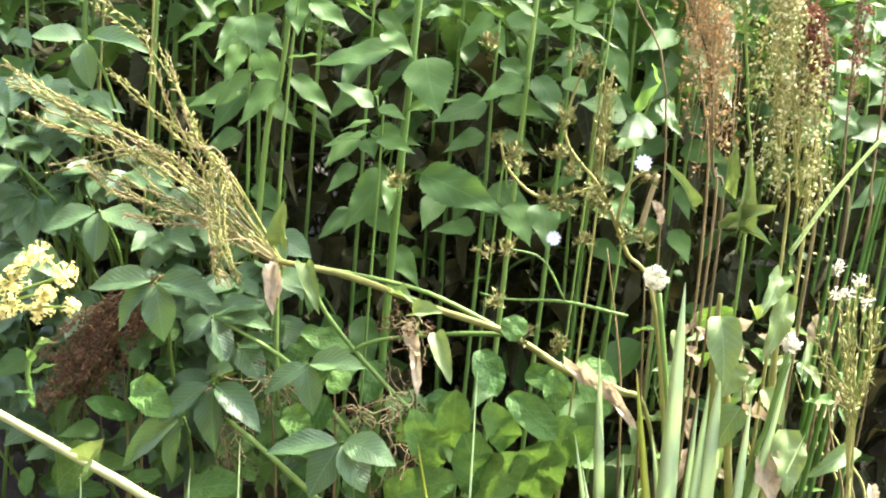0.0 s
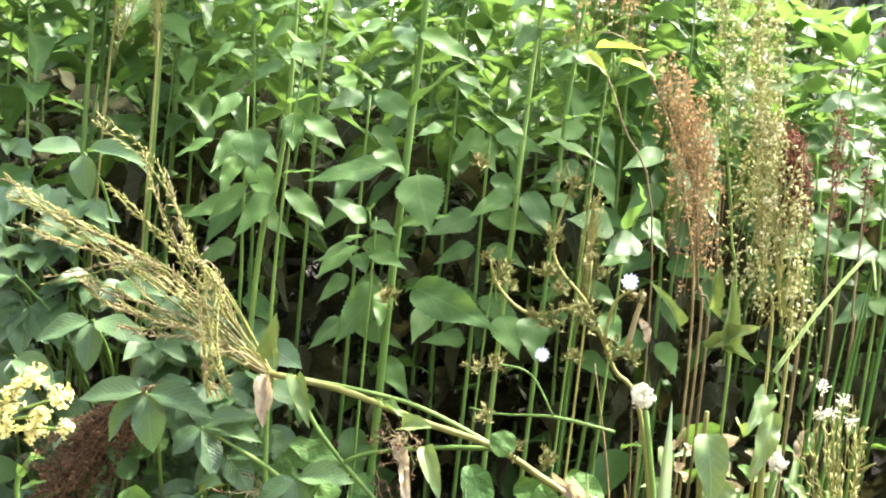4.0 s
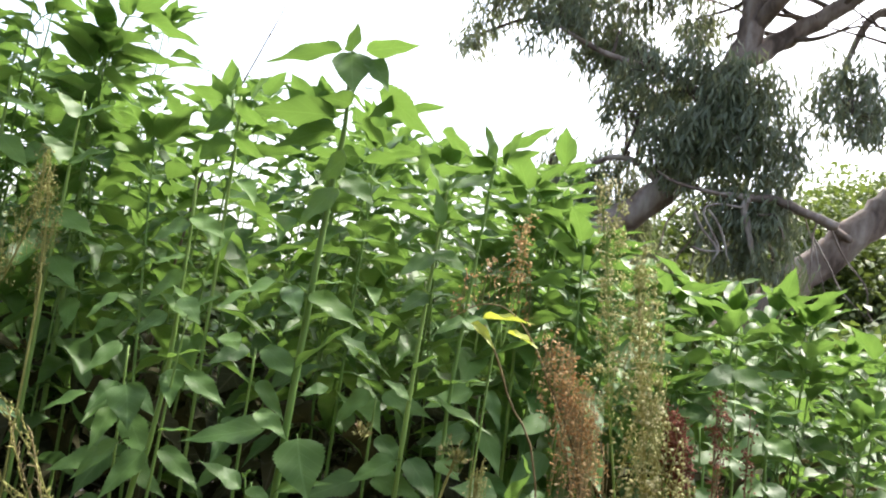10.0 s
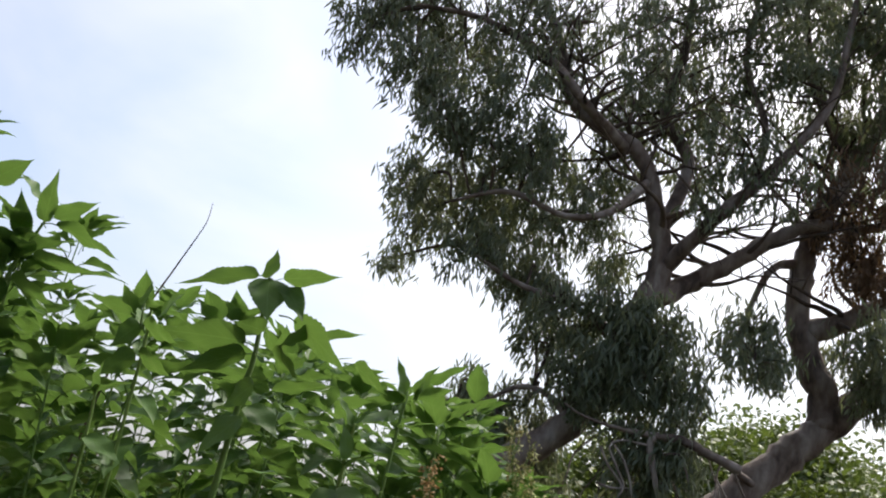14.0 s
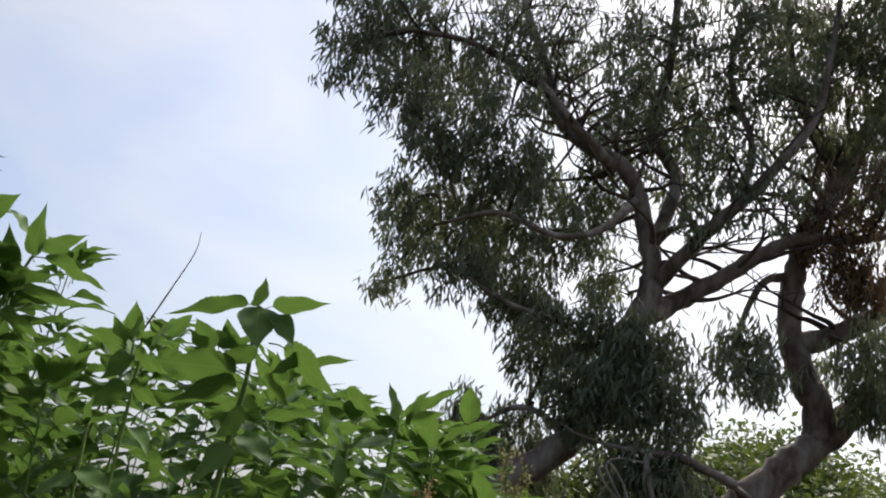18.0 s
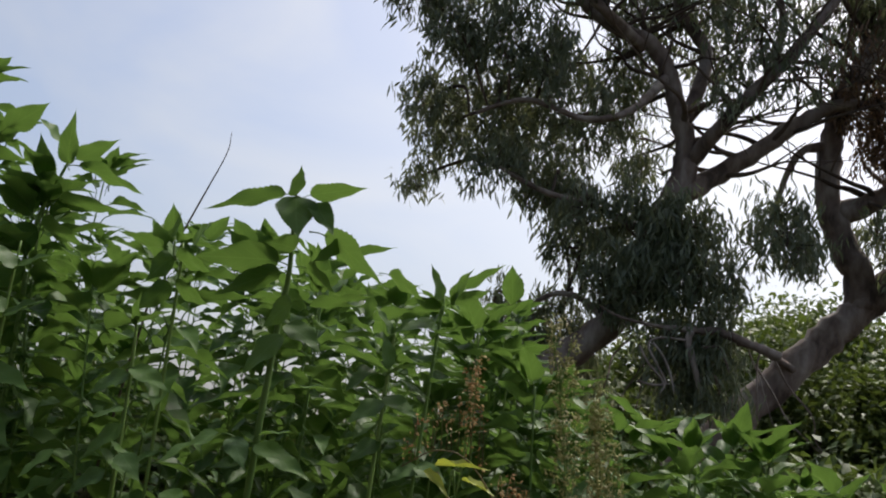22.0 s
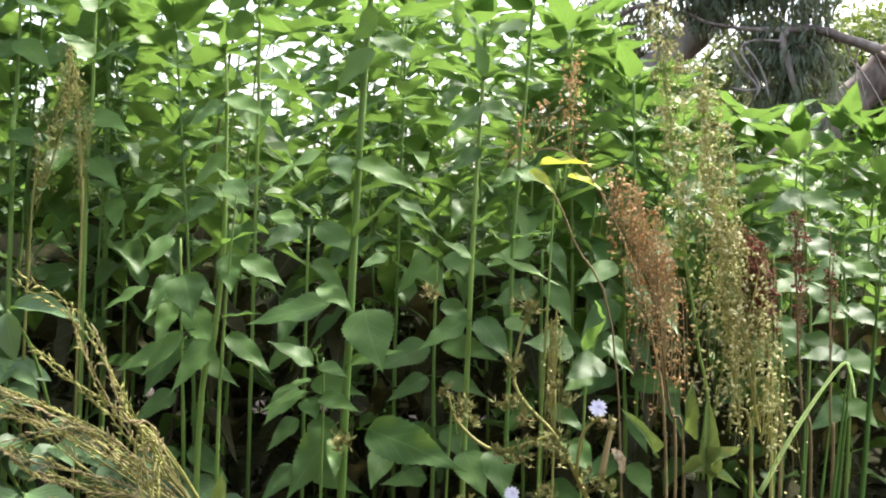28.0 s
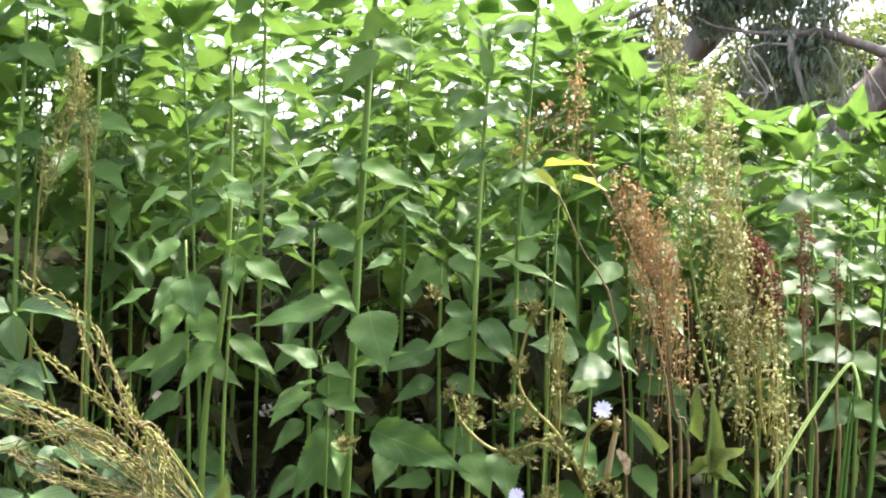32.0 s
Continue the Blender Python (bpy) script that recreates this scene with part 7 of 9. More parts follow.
blade_of(broad, (-0.103, 2.068, 0.599), (-0.158, 2.028, 0.560), 0.054, MID, ARTI_FLAT)
blade_of(broad, (-0.584, 2.177, 0.479), (-0.617, 2.092, 0.408), 0.073, FRONT, BROAD)
blade_of(broad, (-0.681, 2.150, 0.608), (-0.599, 2.065, 0.581), 0.050, FRONT, BROAD)
blade_of(broad, (-0.070, 2.079, 0.721), (-0.010, 2.039, 0.678), 0.052, MID, ARTI_FLAT)
blade_of(broad, (-0.096, 1.981, 0.832), (-0.078, 1.941, 0.763), 0.048, MID, BROAD)
blade_of(broad, (-0.301, 2.144, 0.488), (-0.287, 2.104, 0.420), 0.043, MID, BROAD)
blade_of(broad, (-0.391, 2.000, 0.725), (-0.386, 1.915, 0.684), 0.049, FRONT, ARTI_FLAT)
blade_of(broad, (-0.513, 2.161, 0.720), (-0.591, 2.121, 0.699), 0.057, MID, BROAD)
blade_of(broad, (-0.310, 2.119, 0.701), (-0.362, 2.034, 0.656), 0.054, FRONT, BROAD)
blade_of(broad, (-0.622, 1.986, 0.633), (-0.670, 1.946, 0.575), 0.052, MID, ARTI_FLAT)
blade_of(broad, (-0.686, 2.029, 0.694), (-0.605, 1.989, 0.686), 0.051, MID, BROAD)
blade_of(broad, (-0.447, 2.041, 0.772), (-0.451, 1.956, 0.725), 0.052, FRONT, BROAD)
blade_of(broad, (-0.212, 2.017, 0.788), (-0.236, 1.932, 0.745), 0.042, FRONT, ARTI_FLAT)
blade_of(broad, (-0.154, 2.061, 0.791), (-0.076, 1.976, 0.809), 0.052, FRONT, BROAD)
blade_of(broad, (-0.752, 2.179, 0.561), (-0.657, 2.139, 0.504), 0.069, MID, BROAD)
blade_of(broad, (-0.327, 2.054, 0.618), (-0.289, 2.014, 0.564), 0.048, MID, ARTI_FLAT)
blade_of(broad, (-0.628, 2.055, 0.774), (-0.507, 1.970, 0.806), 0.055, FRONT, BROAD)
blade_of(broad, (-0.061, 2.042, 0.659), (0.021, 2.002, 0.657), 0.059, MID, BROAD)
blade_of(broad, (-0.620, 2.176, 0.699), (-0.594, 2.091, 0.637), 0.062, FRONT, ARTI_FLAT)
blade_of(broad, (-0.678, 2.139, 0.640), (-0.654, 2.054, 0.590), 0.044, FRONT, BROAD)
blade_of(broad, (-0.054, 1.962, 0.864), (0.026, 1.922, 0.839), 0.055, MID, BROAD)
blade_of(broad, (-0.290, 2.057, 0.631), (-0.232, 2.017, 0.564), 0.054, MID, ARTI_FLAT)
blade_of(broad, (-0.620, 2.074, 0.770), (-0.636, 1.989, 0.696), 0.059, FRONT, BROAD)
blade_of(broad, (-0.417, 2.058, 0.562), (-0.439, 2.018, 0.498), 0.046, MID, BROAD)
blade_of(broad, (-0.549, 2.007, 0.808), (-0.478, 1.922, 0.775), 0.048, FRONT, ARTI_FLAT)
blade_of(broad, (-0.293, 2.024, 0.664), (-0.220, 1.939, 0.688), 0.038, FRONT, BROAD)
blade_of(broad, (-0.381, 2.101, 0.648), (-0.287, 2.016, 0.676), 0.059, FRONT, BROAD)
blade_of(broad, (-0.318, 2.028, 0.711), (-0.217, 1.943, 0.714), 0.061, FRONT, ARTI_FLAT)
blade_of(broad, (-0.524, 2.167, 0.452), (-0.443, 2.082, 0.424), 0.055, FRONT, BROAD)
blade_of(broad, (-0.548, 2.025, 0.640), (-0.475, 1.985, 0.629), 0.047, MID, BROAD)
blade_of(broad, (-0.754, 2.097, 0.744), (-0.640, 2.012, 0.747), 0.056, FRONT, ARTI_FLAT)
blade_of(broad, (-0.691, 2.027, 0.565), (-0.735, 1.942, 0.565), 0.047, FRONT, BROAD)
blade_of(broad, (-0.486, 2.049, 0.631), (-0.499, 1.964, 0.597), 0.047, FRONT, BROAD)
blade_of(broad, (-0.676, 2.077, 0.526), (-0.631, 1.992, 0.476), 0.059, FRONT, ARTI_FLAT)
blade_of(broad, (0.006, 2.148, 0.767), (-0.072, 2.108, 0.749), 0.052, MID, BROAD)
blade_of(broad, (-0.016, 2.116, 0.736), (-0.078, 2.031, 0.715), 0.050, FRONT, BROAD)
blade_of(broad, (-0.489, 2.100, 0.639), (-0.439, 2.015, 0.580), 0.057, FRONT, ARTI_FLAT)
blade_of(broad, (-0.224, 2.171, 0.574), (-0.282, 2.086, 0.573), 0.046, FRONT, BROAD)
blade_of(broad, (-0.184, 1.971, 0.580), (-0.228, 1.886, 0.556), 0.046, FRONT, BROAD)
blade_of(broad, (-0.023, 2.055, 0.746), (-0.085, 1.970, 0.717), 0.052, FRONT, ARTI_FLAT)
blade_of(broad, (-0.433, 2.047, 0.559), (-0.346, 1.962, 0.556), 0.052, FRONT, BROAD)
blade_of(broad, (-0.574, 2.093, 0.719), (-0.617, 2.053, 0.643), 0.054, MID, BROAD)
blade_of(broad, (-0.361, 2.071, 0.704), (-0.405, 1.986, 0.687), 0.044, FRONT, ARTI_FLAT)
blade_of(broad, (-0.035, 2.156, 0.792), (0.006, 2.071, 0.733), 0.070, FRONT, BROAD)
blade_of(broad, (-0.405, 1.985, 0.684), (-0.329, 1.900, 0.678), 0.051, FRONT, BROAD)
blade_of(broad, (-0.028, 1.992, 0.772), (0.004, 1.952, 0.697), 0.058, MID, ARTI_FLAT)

# ---- docks gone to seed ----
dock([(0.158, 1.860, 1.115), (0.129, 1.860, 1.260), (0.104, 1.860, 1.405), (0.073, 1.860, 1.485), (0.019, 1.860, 1.579)], "reddish-brown dock seed stalk beside green leaves", M_RUST, 0.060, 1100, radius=0.0035, seed=1, start=0.3, branches=60, droop=1.3, seed_size=0.0036, branch_material=M_STRAW)
dock([(0.148, 1.900, 1.105), (0.126, 1.900, 1.272), (0.102, 1.900, 1.402), (0.085, 1.900, 1.476), (0.054, 1.900, 1.549)], "reddish-brown dock seed stalk leaning on another", M_RUST, 0.056, 600, radius=0.0035, seed=2, start=0.3, branches=36, droop=1.3, seed_size=0.0036, branch_material=M_STRAW)
dock([(0.202, 1.880, 1.114), (0.170, 1.880, 1.370), (0.134, 1.880, 1.552), (0.108, 1.880, 1.735), (0.079, 1.880, 1.863)], "tall thin yellow-green dock seed stalk", M_TANSEED, 0.046, 1200, seed=3, start=0.35, branches=34, stalk_material=M_STEM, droop=0.5)
dock([(0.261, 1.840, 1.128), (0.231, 1.840, 1.287), (0.206, 1.840, 1.447), (0.177, 1.840, 1.607), (0.152, 1.840, 1.759)], "tan dock seed stalk with hanging seeds", M_TANSEED, 0.081, 1500, seed_size=0.0042, seed=4, start=0.12, branches=60, stalk_material=M_OLIVE, droop=1.1)
dock([(0.288, 1.820, 1.135), (0.265, 1.820, 1.239), (0.243, 1.820, 1.344), (0.221, 1.820, 1.449), (0.200, 1.820, 1.537)], "tan dock seed stalk with dense hanging seeds", M_TANSEED, 0.066, 950, seed_size=0.0042, seed=5, start=0.1, branches=44, stalk_material=M_OLIVE, droop=1.2)
dock([(0.308, 1.860, 1.127), (0.291, 1.860, 1.288), (0.274, 1.860, 1.378), (0.258, 1.860, 1.431), (0.238, 1.860, 1.484)], "dark red dock seed head", M_DARKSEED, 0.036, 1100, seed=6, start=0.55, branches=34, droop=1.2, branch_material=M_DARKSEED)
dock([(0.374, 1.950, 1.111), (0.353, 1.950, 1.260), (0.341, 1.950, 1.373), (0.335, 1.950, 1.448), (0.329, 1.950, 1.514)], "dark reddish-brown upright dock stalk", M_DARKSEED, 0.021, 300, seed=7, start=0.45, branches=14)
dock([(0.419, 2.000, 1.102), (0.411, 2.000, 1.237), (0.406, 2.000, 1.334), (0.402, 2.000, 1.411), (0.398, 2.000, 1.469)], "reddish-brown upright dock stalk", M_DARKSEED, 0.014, 90, seed=8, start=0.5, branches=8)
# next two docks: dull olive seeds, their shade put into the colour
dock([(-1.212, 2.300, 1.474), (-1.184, 2.300, 1.586), (-1.156, 2.300, 1.684), (-1.139, 2.300, 1.746), (-1.137, 2.300, 1.844)], "dull brown dock seed stalk in shade", M_OLIVE, 0.049, 450, seed=9, start=0.1, branches=30, stalk_material=M_OLIVE, droop=0.8)
dock([(-1.119, 2.350, 1.466), (-1.125, 2.350, 1.590), (-1.128, 2.350, 1.677), (-1.138, 2.350, 1.752), (-1.147, 2.350, 1.814)], "dull olive dock seed stalk in shade", M_OLIVE, 0.037, 350, seed=10, start=0.1, branches=26, stalk_material=M_OLIVE, droop=0.8)
dock([(0.139, 1.960, 1.090), (0.092, 1.960, 1.397), (0.021, 1.960, 1.577), (-0.045, 1.960, 1.665), (-0.104, 1.960, 1.678), (-0.161, 1.960, 1.643)], "thin arching brown dock stalk", M_RUST, 0.014, 140, seed=11, start=0.5, branches=14, radius=0.0035)
dock([(-0.080, 2.050, 1.514), (-0.064, 2.050, 1.607), (-0.057, 2.050, 1.678), (-0.055, 2.050, 1.729), (-0.052, 2.050, 1.780)], "short brown dock seed stalk", M_RUST, 0.020, 260, seed=12, start=0.5, branches=16, stalk_material=M_STEM, radius=0.003)
dock([(-0.056, 1.950, 1.165), (-0.064, 1.950, 1.233), (-0.061, 1.950, 1.272), (-0.072, 1.950, 1.301), (-0.064, 1.950, 1.340)], "small olive tuft of hanging seed stalks", M_OLIVE, 0.023, 160, seed=13, start=0.1, branches=26, stalk_material=M_OLIVE, droop=1.4, radius=0.003)
dockleaf = thing("dock_plant", (0.248, 1.800, 0.0), "dock plant with yellowing ragged leaves", "plant")
stalk("stalk", dockleaf, [(0.261, 1.820, 0.580, 0.0079), (0.208, 1.820, 0.885, 0.0067), (0.173, 1.820, 1.020, 0.0038)], M_OLIVE, sides=8)
stalk("stalk", dockleaf, [(0.326, 1.820, 0.594, 0.0079), (0.281, 1.820, 0.898, 0.0067), (0.272, 1.820, 1.036, 0.0038)], M_OLIVE, sides=8)
stalk("stalk", dockleaf, [(0.223, 1.820, 0.572, 0.0079), (0.177, 1.820, 0.941, 0.0067), (0.171, 1.820, 1.059, 0.0038)], M_OLIVE, sides=8)
blade_of(dockleaf, (0.174, 1.780, 1.030), (0.192, 1.695, 0.967), 0.058, FRONT, DOCK)
blade_of(dockleaf, (0.273, 1.780, 1.084), (0.248, 1.695, 0.999), 0.036, FRONT, DOCK)
blade_of(dockleaf, (0.255, 1.780, 1.110), (0.235, 1.695, 1.080), 0.036, FRONT, DOCK)
blade_of(dockleaf, (0.178, 1.780, 1.179), (0.185, 1.695, 1.264), 0.028, FRONT, DOCK)
blade_of(dockleaf, (0.148, 1.780, 1.173), (0.218, 1.740, 1.203), 0.022, UP, DOCK)
blade_of(dockleaf, (0.164, 1.780, 1.181), (0.201, 1.695, 1.236), 0.030, FRONT, DOCK)
blade_of(dockleaf, (0.208, 1.780, 0.958), (0.195, 1.740, 0.910), 0.055, MID, DOCK)
blade_of(dockleaf, (0.229, 1.780, 0.882), (0.191, 1.740, 0.820), 0.046, MID, DOCK)
blade_of(dockleaf, (0.307, 1.780, 0.856), (0.318, 1.695, 0.784), 0.055, FRONT, DOCK)
blade_of(dockleaf, (0.260, 1.780, 0.918), (0.297, 1.740, 0.889), 0.040, MID, DOCK)
blade_of(dockleaf, (0.100, 1.780, 1.200), (0.088, 1.695, 1.265), 0.019, FRONT, DOCK)
blade_of(dockleaf, (0.273, 1.780, 0.810), (0.290, 1.695, 0.769), 0.041, FRONT, DRY)
blade_of(dockleaf, (0.047, 1.780, 1.202), (0.058, 1.765, 1.171), 0.014, FRONT, DRY)
blade_of(dockleaf, (0.039, 1.780, 1.204), (0.046, 1.765, 1.194), 0.010, FRONT, DRY)

# ---- chicory ----
chicory = thing("chicory", (0.146, 1.900, 0.0), "straggling chicory with olive bud clusters and pale blue flowers", "plant")
stalk("stalk", chicory, [(0.185, 1.860, 0.431, 0.0052), (0.073, 1.860, 0.994, 0.0039), (0.009, 1.860, 1.096, 0.0039), (-0.016, 1.860, 1.142, 0.0039), (-0.054, 1.860, 1.206, 0.0029), (-0.123, 1.860, 1.285, 0.0029), (-0.106, 1.860, 1.412, 0.0019)], M_OLIVE, sides=8)
stalk("stalk", chicory, [(-0.016, 1.840, 1.145, 0.0038), (-0.007, 1.840, 1.215, 0.0029), (0.026, 1.840, 1.248, 0.0028)], M_OLIVE, sides=8)
stalk("stalk", chicory, [(-0.054, 1.860, 1.206, 0.0029), (-0.148, 1.860, 1.173, 0.0029), (-0.213, 1.860, 1.214, 0.0029), (-0.234, 1.860, 1.266, 0.0020)], M_OLIVE, sides=8)
stalk("stalk", chicory, [(0.025, 1.880, 0.981, 0.0030), (-0.086, 1.880, 0.990, 0.0030), (-0.187, 1.880, 0.979, 0.0020), (-0.239, 1.880, 0.982, 0.0020)], M_STEM, sides=8)
stalk("stalk", chicory, [(-0.086, 1.880, 0.990, 0.0020), (-0.136, 1.880, 1.060, 0.0020), (-0.198, 1.880, 1.071, 0.0020)], M_STEM, sides=8)
stalk("stalk", chicory, [(0.026, 1.840, 1.151, 0.0057), (0.033, 1.840, 1.201, 0.0048), (0.041, 1.840, 1.241, 0.0038)], M_STRAW, sides=8)
rnd = random.Random(41)
bud_cluster(chicory, (-0.204, 1.840, 1.242), 0.021, 16, M_BUD, rnd)
bud_cluster(chicory, (-0.234, 1.840, 1.268), 0.017, 10, M_BUD, rnd)
bud_cluster(chicory, (-0.189, 1.840, 1.220), 0.017, 10, M_BUD, rnd)
bud_cluster(chicory, (-0.125, 1.840, 1.315), 0.023, 16, M_BUD, rnd)
bud_cluster(chicory, (-0.127, 1.840, 1.257), 0.025, 20, M_BUD, rnd)
bud_cluster(chicory, (-0.105, 1.840, 1.231), 0.021, 14, M_BUD, rnd)
bud_cluster(chicory, (-0.055, 1.840, 1.286), 0.021, 14, M_BUD, rnd)
bud_cluster(chicory, (-0.105, 1.840, 1.412), 0.028, 22, M_BUD, rnd)
bud_cluster(chicory, (-0.061, 1.840, 1.193), 0.029, 22, M_BUD, rnd)
bud_cluster(chicory, (-0.107, 1.840, 1.172), 0.027, 20, M_BUD, rnd)
bud_cluster(chicory, (-0.136, 1.840, 1.173), 0.019, 12, M_BUD, rnd)
bud_cluster(chicory, (0.028, 1.840, 1.234), 0.019, 14, M_BUD, rnd)
bud_cluster(chicory, (0.004, 1.840, 1.138), 0.025, 18, M_BUD, rnd)
bud_cluster(chicory, (0.035, 1.840, 1.125), 0.019, 14, M_BUD, rnd)
bud_cluster(chicory, (-0.194, 1.840, 1.080), 0.024, 16, M_BUD, rnd)
bud_cluster(chicory, (-0.202, 1.840, 0.981), 0.022, 14, M_BUD, rnd)
bud_cluster(chicory, (-0.146, 1.840, 0.933), 0.022, 14, M_BUD, rnd)
bud_cluster(chicory, (-0.084, 1.840, 0.920), 0.026, 18, M_BUD, rnd)
bud_cluster(chicory, (-0.401, 1.840, 1.174), 0.028, 22, M_BUD, rnd)
bud_cluster(chicory, (-0.064, 1.840, 1.109), 0.019, 12, M_BUD, rnd)
bud_cluster(chicory, (-0.232, 1.840, 1.064), 0.020, 10, M_BUD, rnd)
bud_cluster(chicory, (-0.039, 1.840, 1.172), 0.023, 14, M_BUD, rnd)
bud_cluster(chicory, (-0.032, 1.840, 1.260), 0.017, 10, M_BUD, rnd)
bud_cluster(chicory, (-0.265, 1.840, 1.427), 0.021, 14, M_BUD, rnd)
round_flower(chicory, (0.014, 1.820, 1.259), 0.016, (0.1, -1.0, 0.5), 13, M_PETAL, rnd)
round_flower(chicory, (-0.117, 1.820, 1.112), 0.014, (0.1, -1.0, 0.5), 13, M_PETAL, rnd)

# ---- fine seeding plant with small white tufts ----
wispy = thing("wispy_seeding_plant", (0.408, 1.750, 0.0), "wispy pale green plant with thin pods and white tufts", "plant")
seed_stalk(wispy, [(0.416, 1.755, 0.747), (0.395, 1.721, 0.894), (0.386, 1.712, 0.962), (0.377, 1.720, 1.023), (0.368, 1.721, 1.093)], 0.0011, 9, M_OLIVE, 60, 0.018)
seed_stalk(wispy, [(0.425, 1.756, 0.748), (0.404, 1.777, 0.875), (0.393, 1.783, 0.939), (0.354, 1.721, 1.019), (0.361, 1.773, 1.041)], 0.0011, 9, M_OLIVE, 61, 0.018)
seed_stalk(wispy, [(0.425, 1.759, 0.747), (0.403, 1.779, 0.874), (0.356, 1.734, 0.949), (0.324, 1.729, 1.011), (0.310, 1.734, 1.066)], 0.0011, 9, M_OLIVE, 62, 0.018)
seed_stalk(wispy, [(0.422, 1.753, 0.749), (0.402, 1.740, 0.888), (0.375, 1.758, 0.945), (0.353, 1.783, 1.001), (0.327, 1.753, 1.114)], 0.0011, 9, M_OLIVE, 63, 0.018)
seed_stalk(wispy, [(0.423, 1.772, 0.741), (0.401, 1.779, 0.874), (0.390, 1.778, 0.941), (0.369, 1.724, 1.020), (0.355, 1.775, 1.113)], 0.0011, 9, M_OLIVE, 64, 0.018)
seed_stalk(wispy, [(0.406, 1.705, 0.768), (0.404, 1.778, 0.875), (0.396, 1.761, 0.947), (0.371, 1.707, 1.026), (0.373, 1.789, 1.121)], 0.0011, 9, M_OLIVE, 65, 0.018)
seed_stalk(wispy, [(0.408, 1.700, 0.770), (0.410, 1.778, 0.876), (0.394, 1.737, 0.955), (0.382, 1.785, 1.005), (0.353, 1.728, 1.143)], 0.0011, 9, M_OLIVE, 66, 0.018)
seed_stalk(wispy, [(0.429, 1.793, 0.732), (0.396, 1.733, 0.890), (0.408, 1.756, 0.951), (0.409, 1.754, 1.018), (0.380, 1.701, 1.134)], 0.0011, 9, M_OLIVE, 67, 0.018)
seed_stalk(wispy, [(0.423, 1.774, 0.740), (0.411, 1.796, 0.869), (0.366, 1.731, 0.952), (0.330, 1.736, 1.010), (0.305, 1.700, 1.111)], 0.0011, 9, M_OLIVE, 68, 0.018)
seed_stalk(wispy, [(0.418, 1.764, 0.743), (0.402, 1.750, 0.885), (0.378, 1.735, 0.953), (0.345, 1.748, 1.009), (0.321, 1.701, 1.110)], 0.0011, 9, M_OLIVE, 69, 0.018)
seed_stalk(wispy, [(0.425, 1.767, 0.744), (0.397, 1.720, 0.895), (0.372, 1.710, 0.960), (0.366, 1.708, 1.024), (0.353, 1.733, 1.096)], 0.0011, 9, M_OLIVE, 70, 0.018)
seed_stalk(wispy, [(0.415, 1.733, 0.757), (0.394, 1.745, 0.885), (0.417, 1.798, 0.939), (0.399, 1.730, 1.024), (0.379, 1.732, 1.143)], 0.0011, 9, M_OLIVE, 71, 0.018)
seed_stalk(wispy, [(0.420, 1.744, 0.753), (0.407, 1.770, 0.878), (0.399, 1.735, 0.956), (0.418, 1.752, 1.020), (0.412, 1.741, 1.057)], 0.0011, 9, M_OLIVE, 72, 0.018)
seed_stalk(wispy, [(0.430, 1.776, 0.740), (0.399, 1.754, 0.882), (0.384, 1.733, 0.954), (0.373, 1.781, 1.005), (0.356, 1.724, 1.079)], 0.0011, 9, M_OLIVE, 73, 0.018)
seed_stalk(wispy, [(0.415, 1.737, 0.755), (0.392, 1.718, 0.894), (0.407, 1.739, 0.957), (0.401, 1.730, 1.024), (0.402, 1.746, 1.090)], 0.0011, 9, M_OLIVE, 74, 0.018)
seed_stalk(wispy, [(0.429, 1.773, 0.741), (0.405, 1.744, 0.887), (0.401, 1.705, 0.966), (0.412, 1.764, 1.016), (0.409, 1.753, 1.092)], 0.0011, 9, M_OLIVE, 75, 0.018)
seed_stalk(wispy, [(0.430, 1.774, 0.741), (0.409, 1.785, 0.873), (0.417, 1.800, 0.938), (0.397, 1.709, 1.029), (0.394, 1.769, 1.115)], 0.0011, 9, M_OLIVE, 76, 0.018)
seed_stalk(wispy, [(0.429, 1.796, 0.731), (0.405, 1.791, 0.870), (0.401, 1.726, 0.960), (0.416, 1.799, 1.006), (0.408, 1.794, 1.051)], 0.0011, 9, M_OLIVE, 77, 0.018)
seed_stalk(wispy, [(0.422, 1.752, 0.750), (0.387, 1.710, 0.897), (0.388, 1.733, 0.955), (0.377, 1.730, 1.020), (0.371, 1.760, 1.115)], 0.0011, 9, M_OLIVE, 78, 0.018)
seed_stalk(wispy, [(0.418, 1.731, 0.758), (0.407, 1.798, 0.868), (0.405, 1.748, 0.953), (0.405, 1.724, 1.026), (0.399, 1.720, 1.085)], 0.0011, 9, M_OLIVE, 79, 0.018)
seed_stalk(wispy, [(0.412, 1.733, 0.756), (0.398, 1.717, 0.896), (0.359, 1.736, 0.949), (0.339, 1.782, 0.999), (0.320, 1.748, 1.038)], 0.0011, 9, M_OLIVE, 80, 0.018)
seed_stalk(wispy, [(0.416, 1.757, 0.746), (0.402, 1.756, 0.883), (0.387, 1.735, 0.954), (0.379, 1.778, 1.006), (0.360, 1.735, 1.086)], 0.0011, 9, M_OLIVE, 81, 0.018)
seed_stalk(wispy, [(0.411, 1.702, 0.770), (0.402, 1.765, 0.879), (0.387, 1.777, 0.940), (0.354, 1.708, 1.023), (0.356, 1.792, 1.080)], 0.0011, 9, M_OLIVE, 82, 0.018)
seed_stalk(wispy, [(0.404, 1.704, 0.768), (0.411, 1.769, 0.879), (0.386, 1.742, 0.952), (0.361, 1.725, 1.019), (0.342, 1.708, 1.108)], 0.0011, 9, M_OLIVE, 83, 0.018)
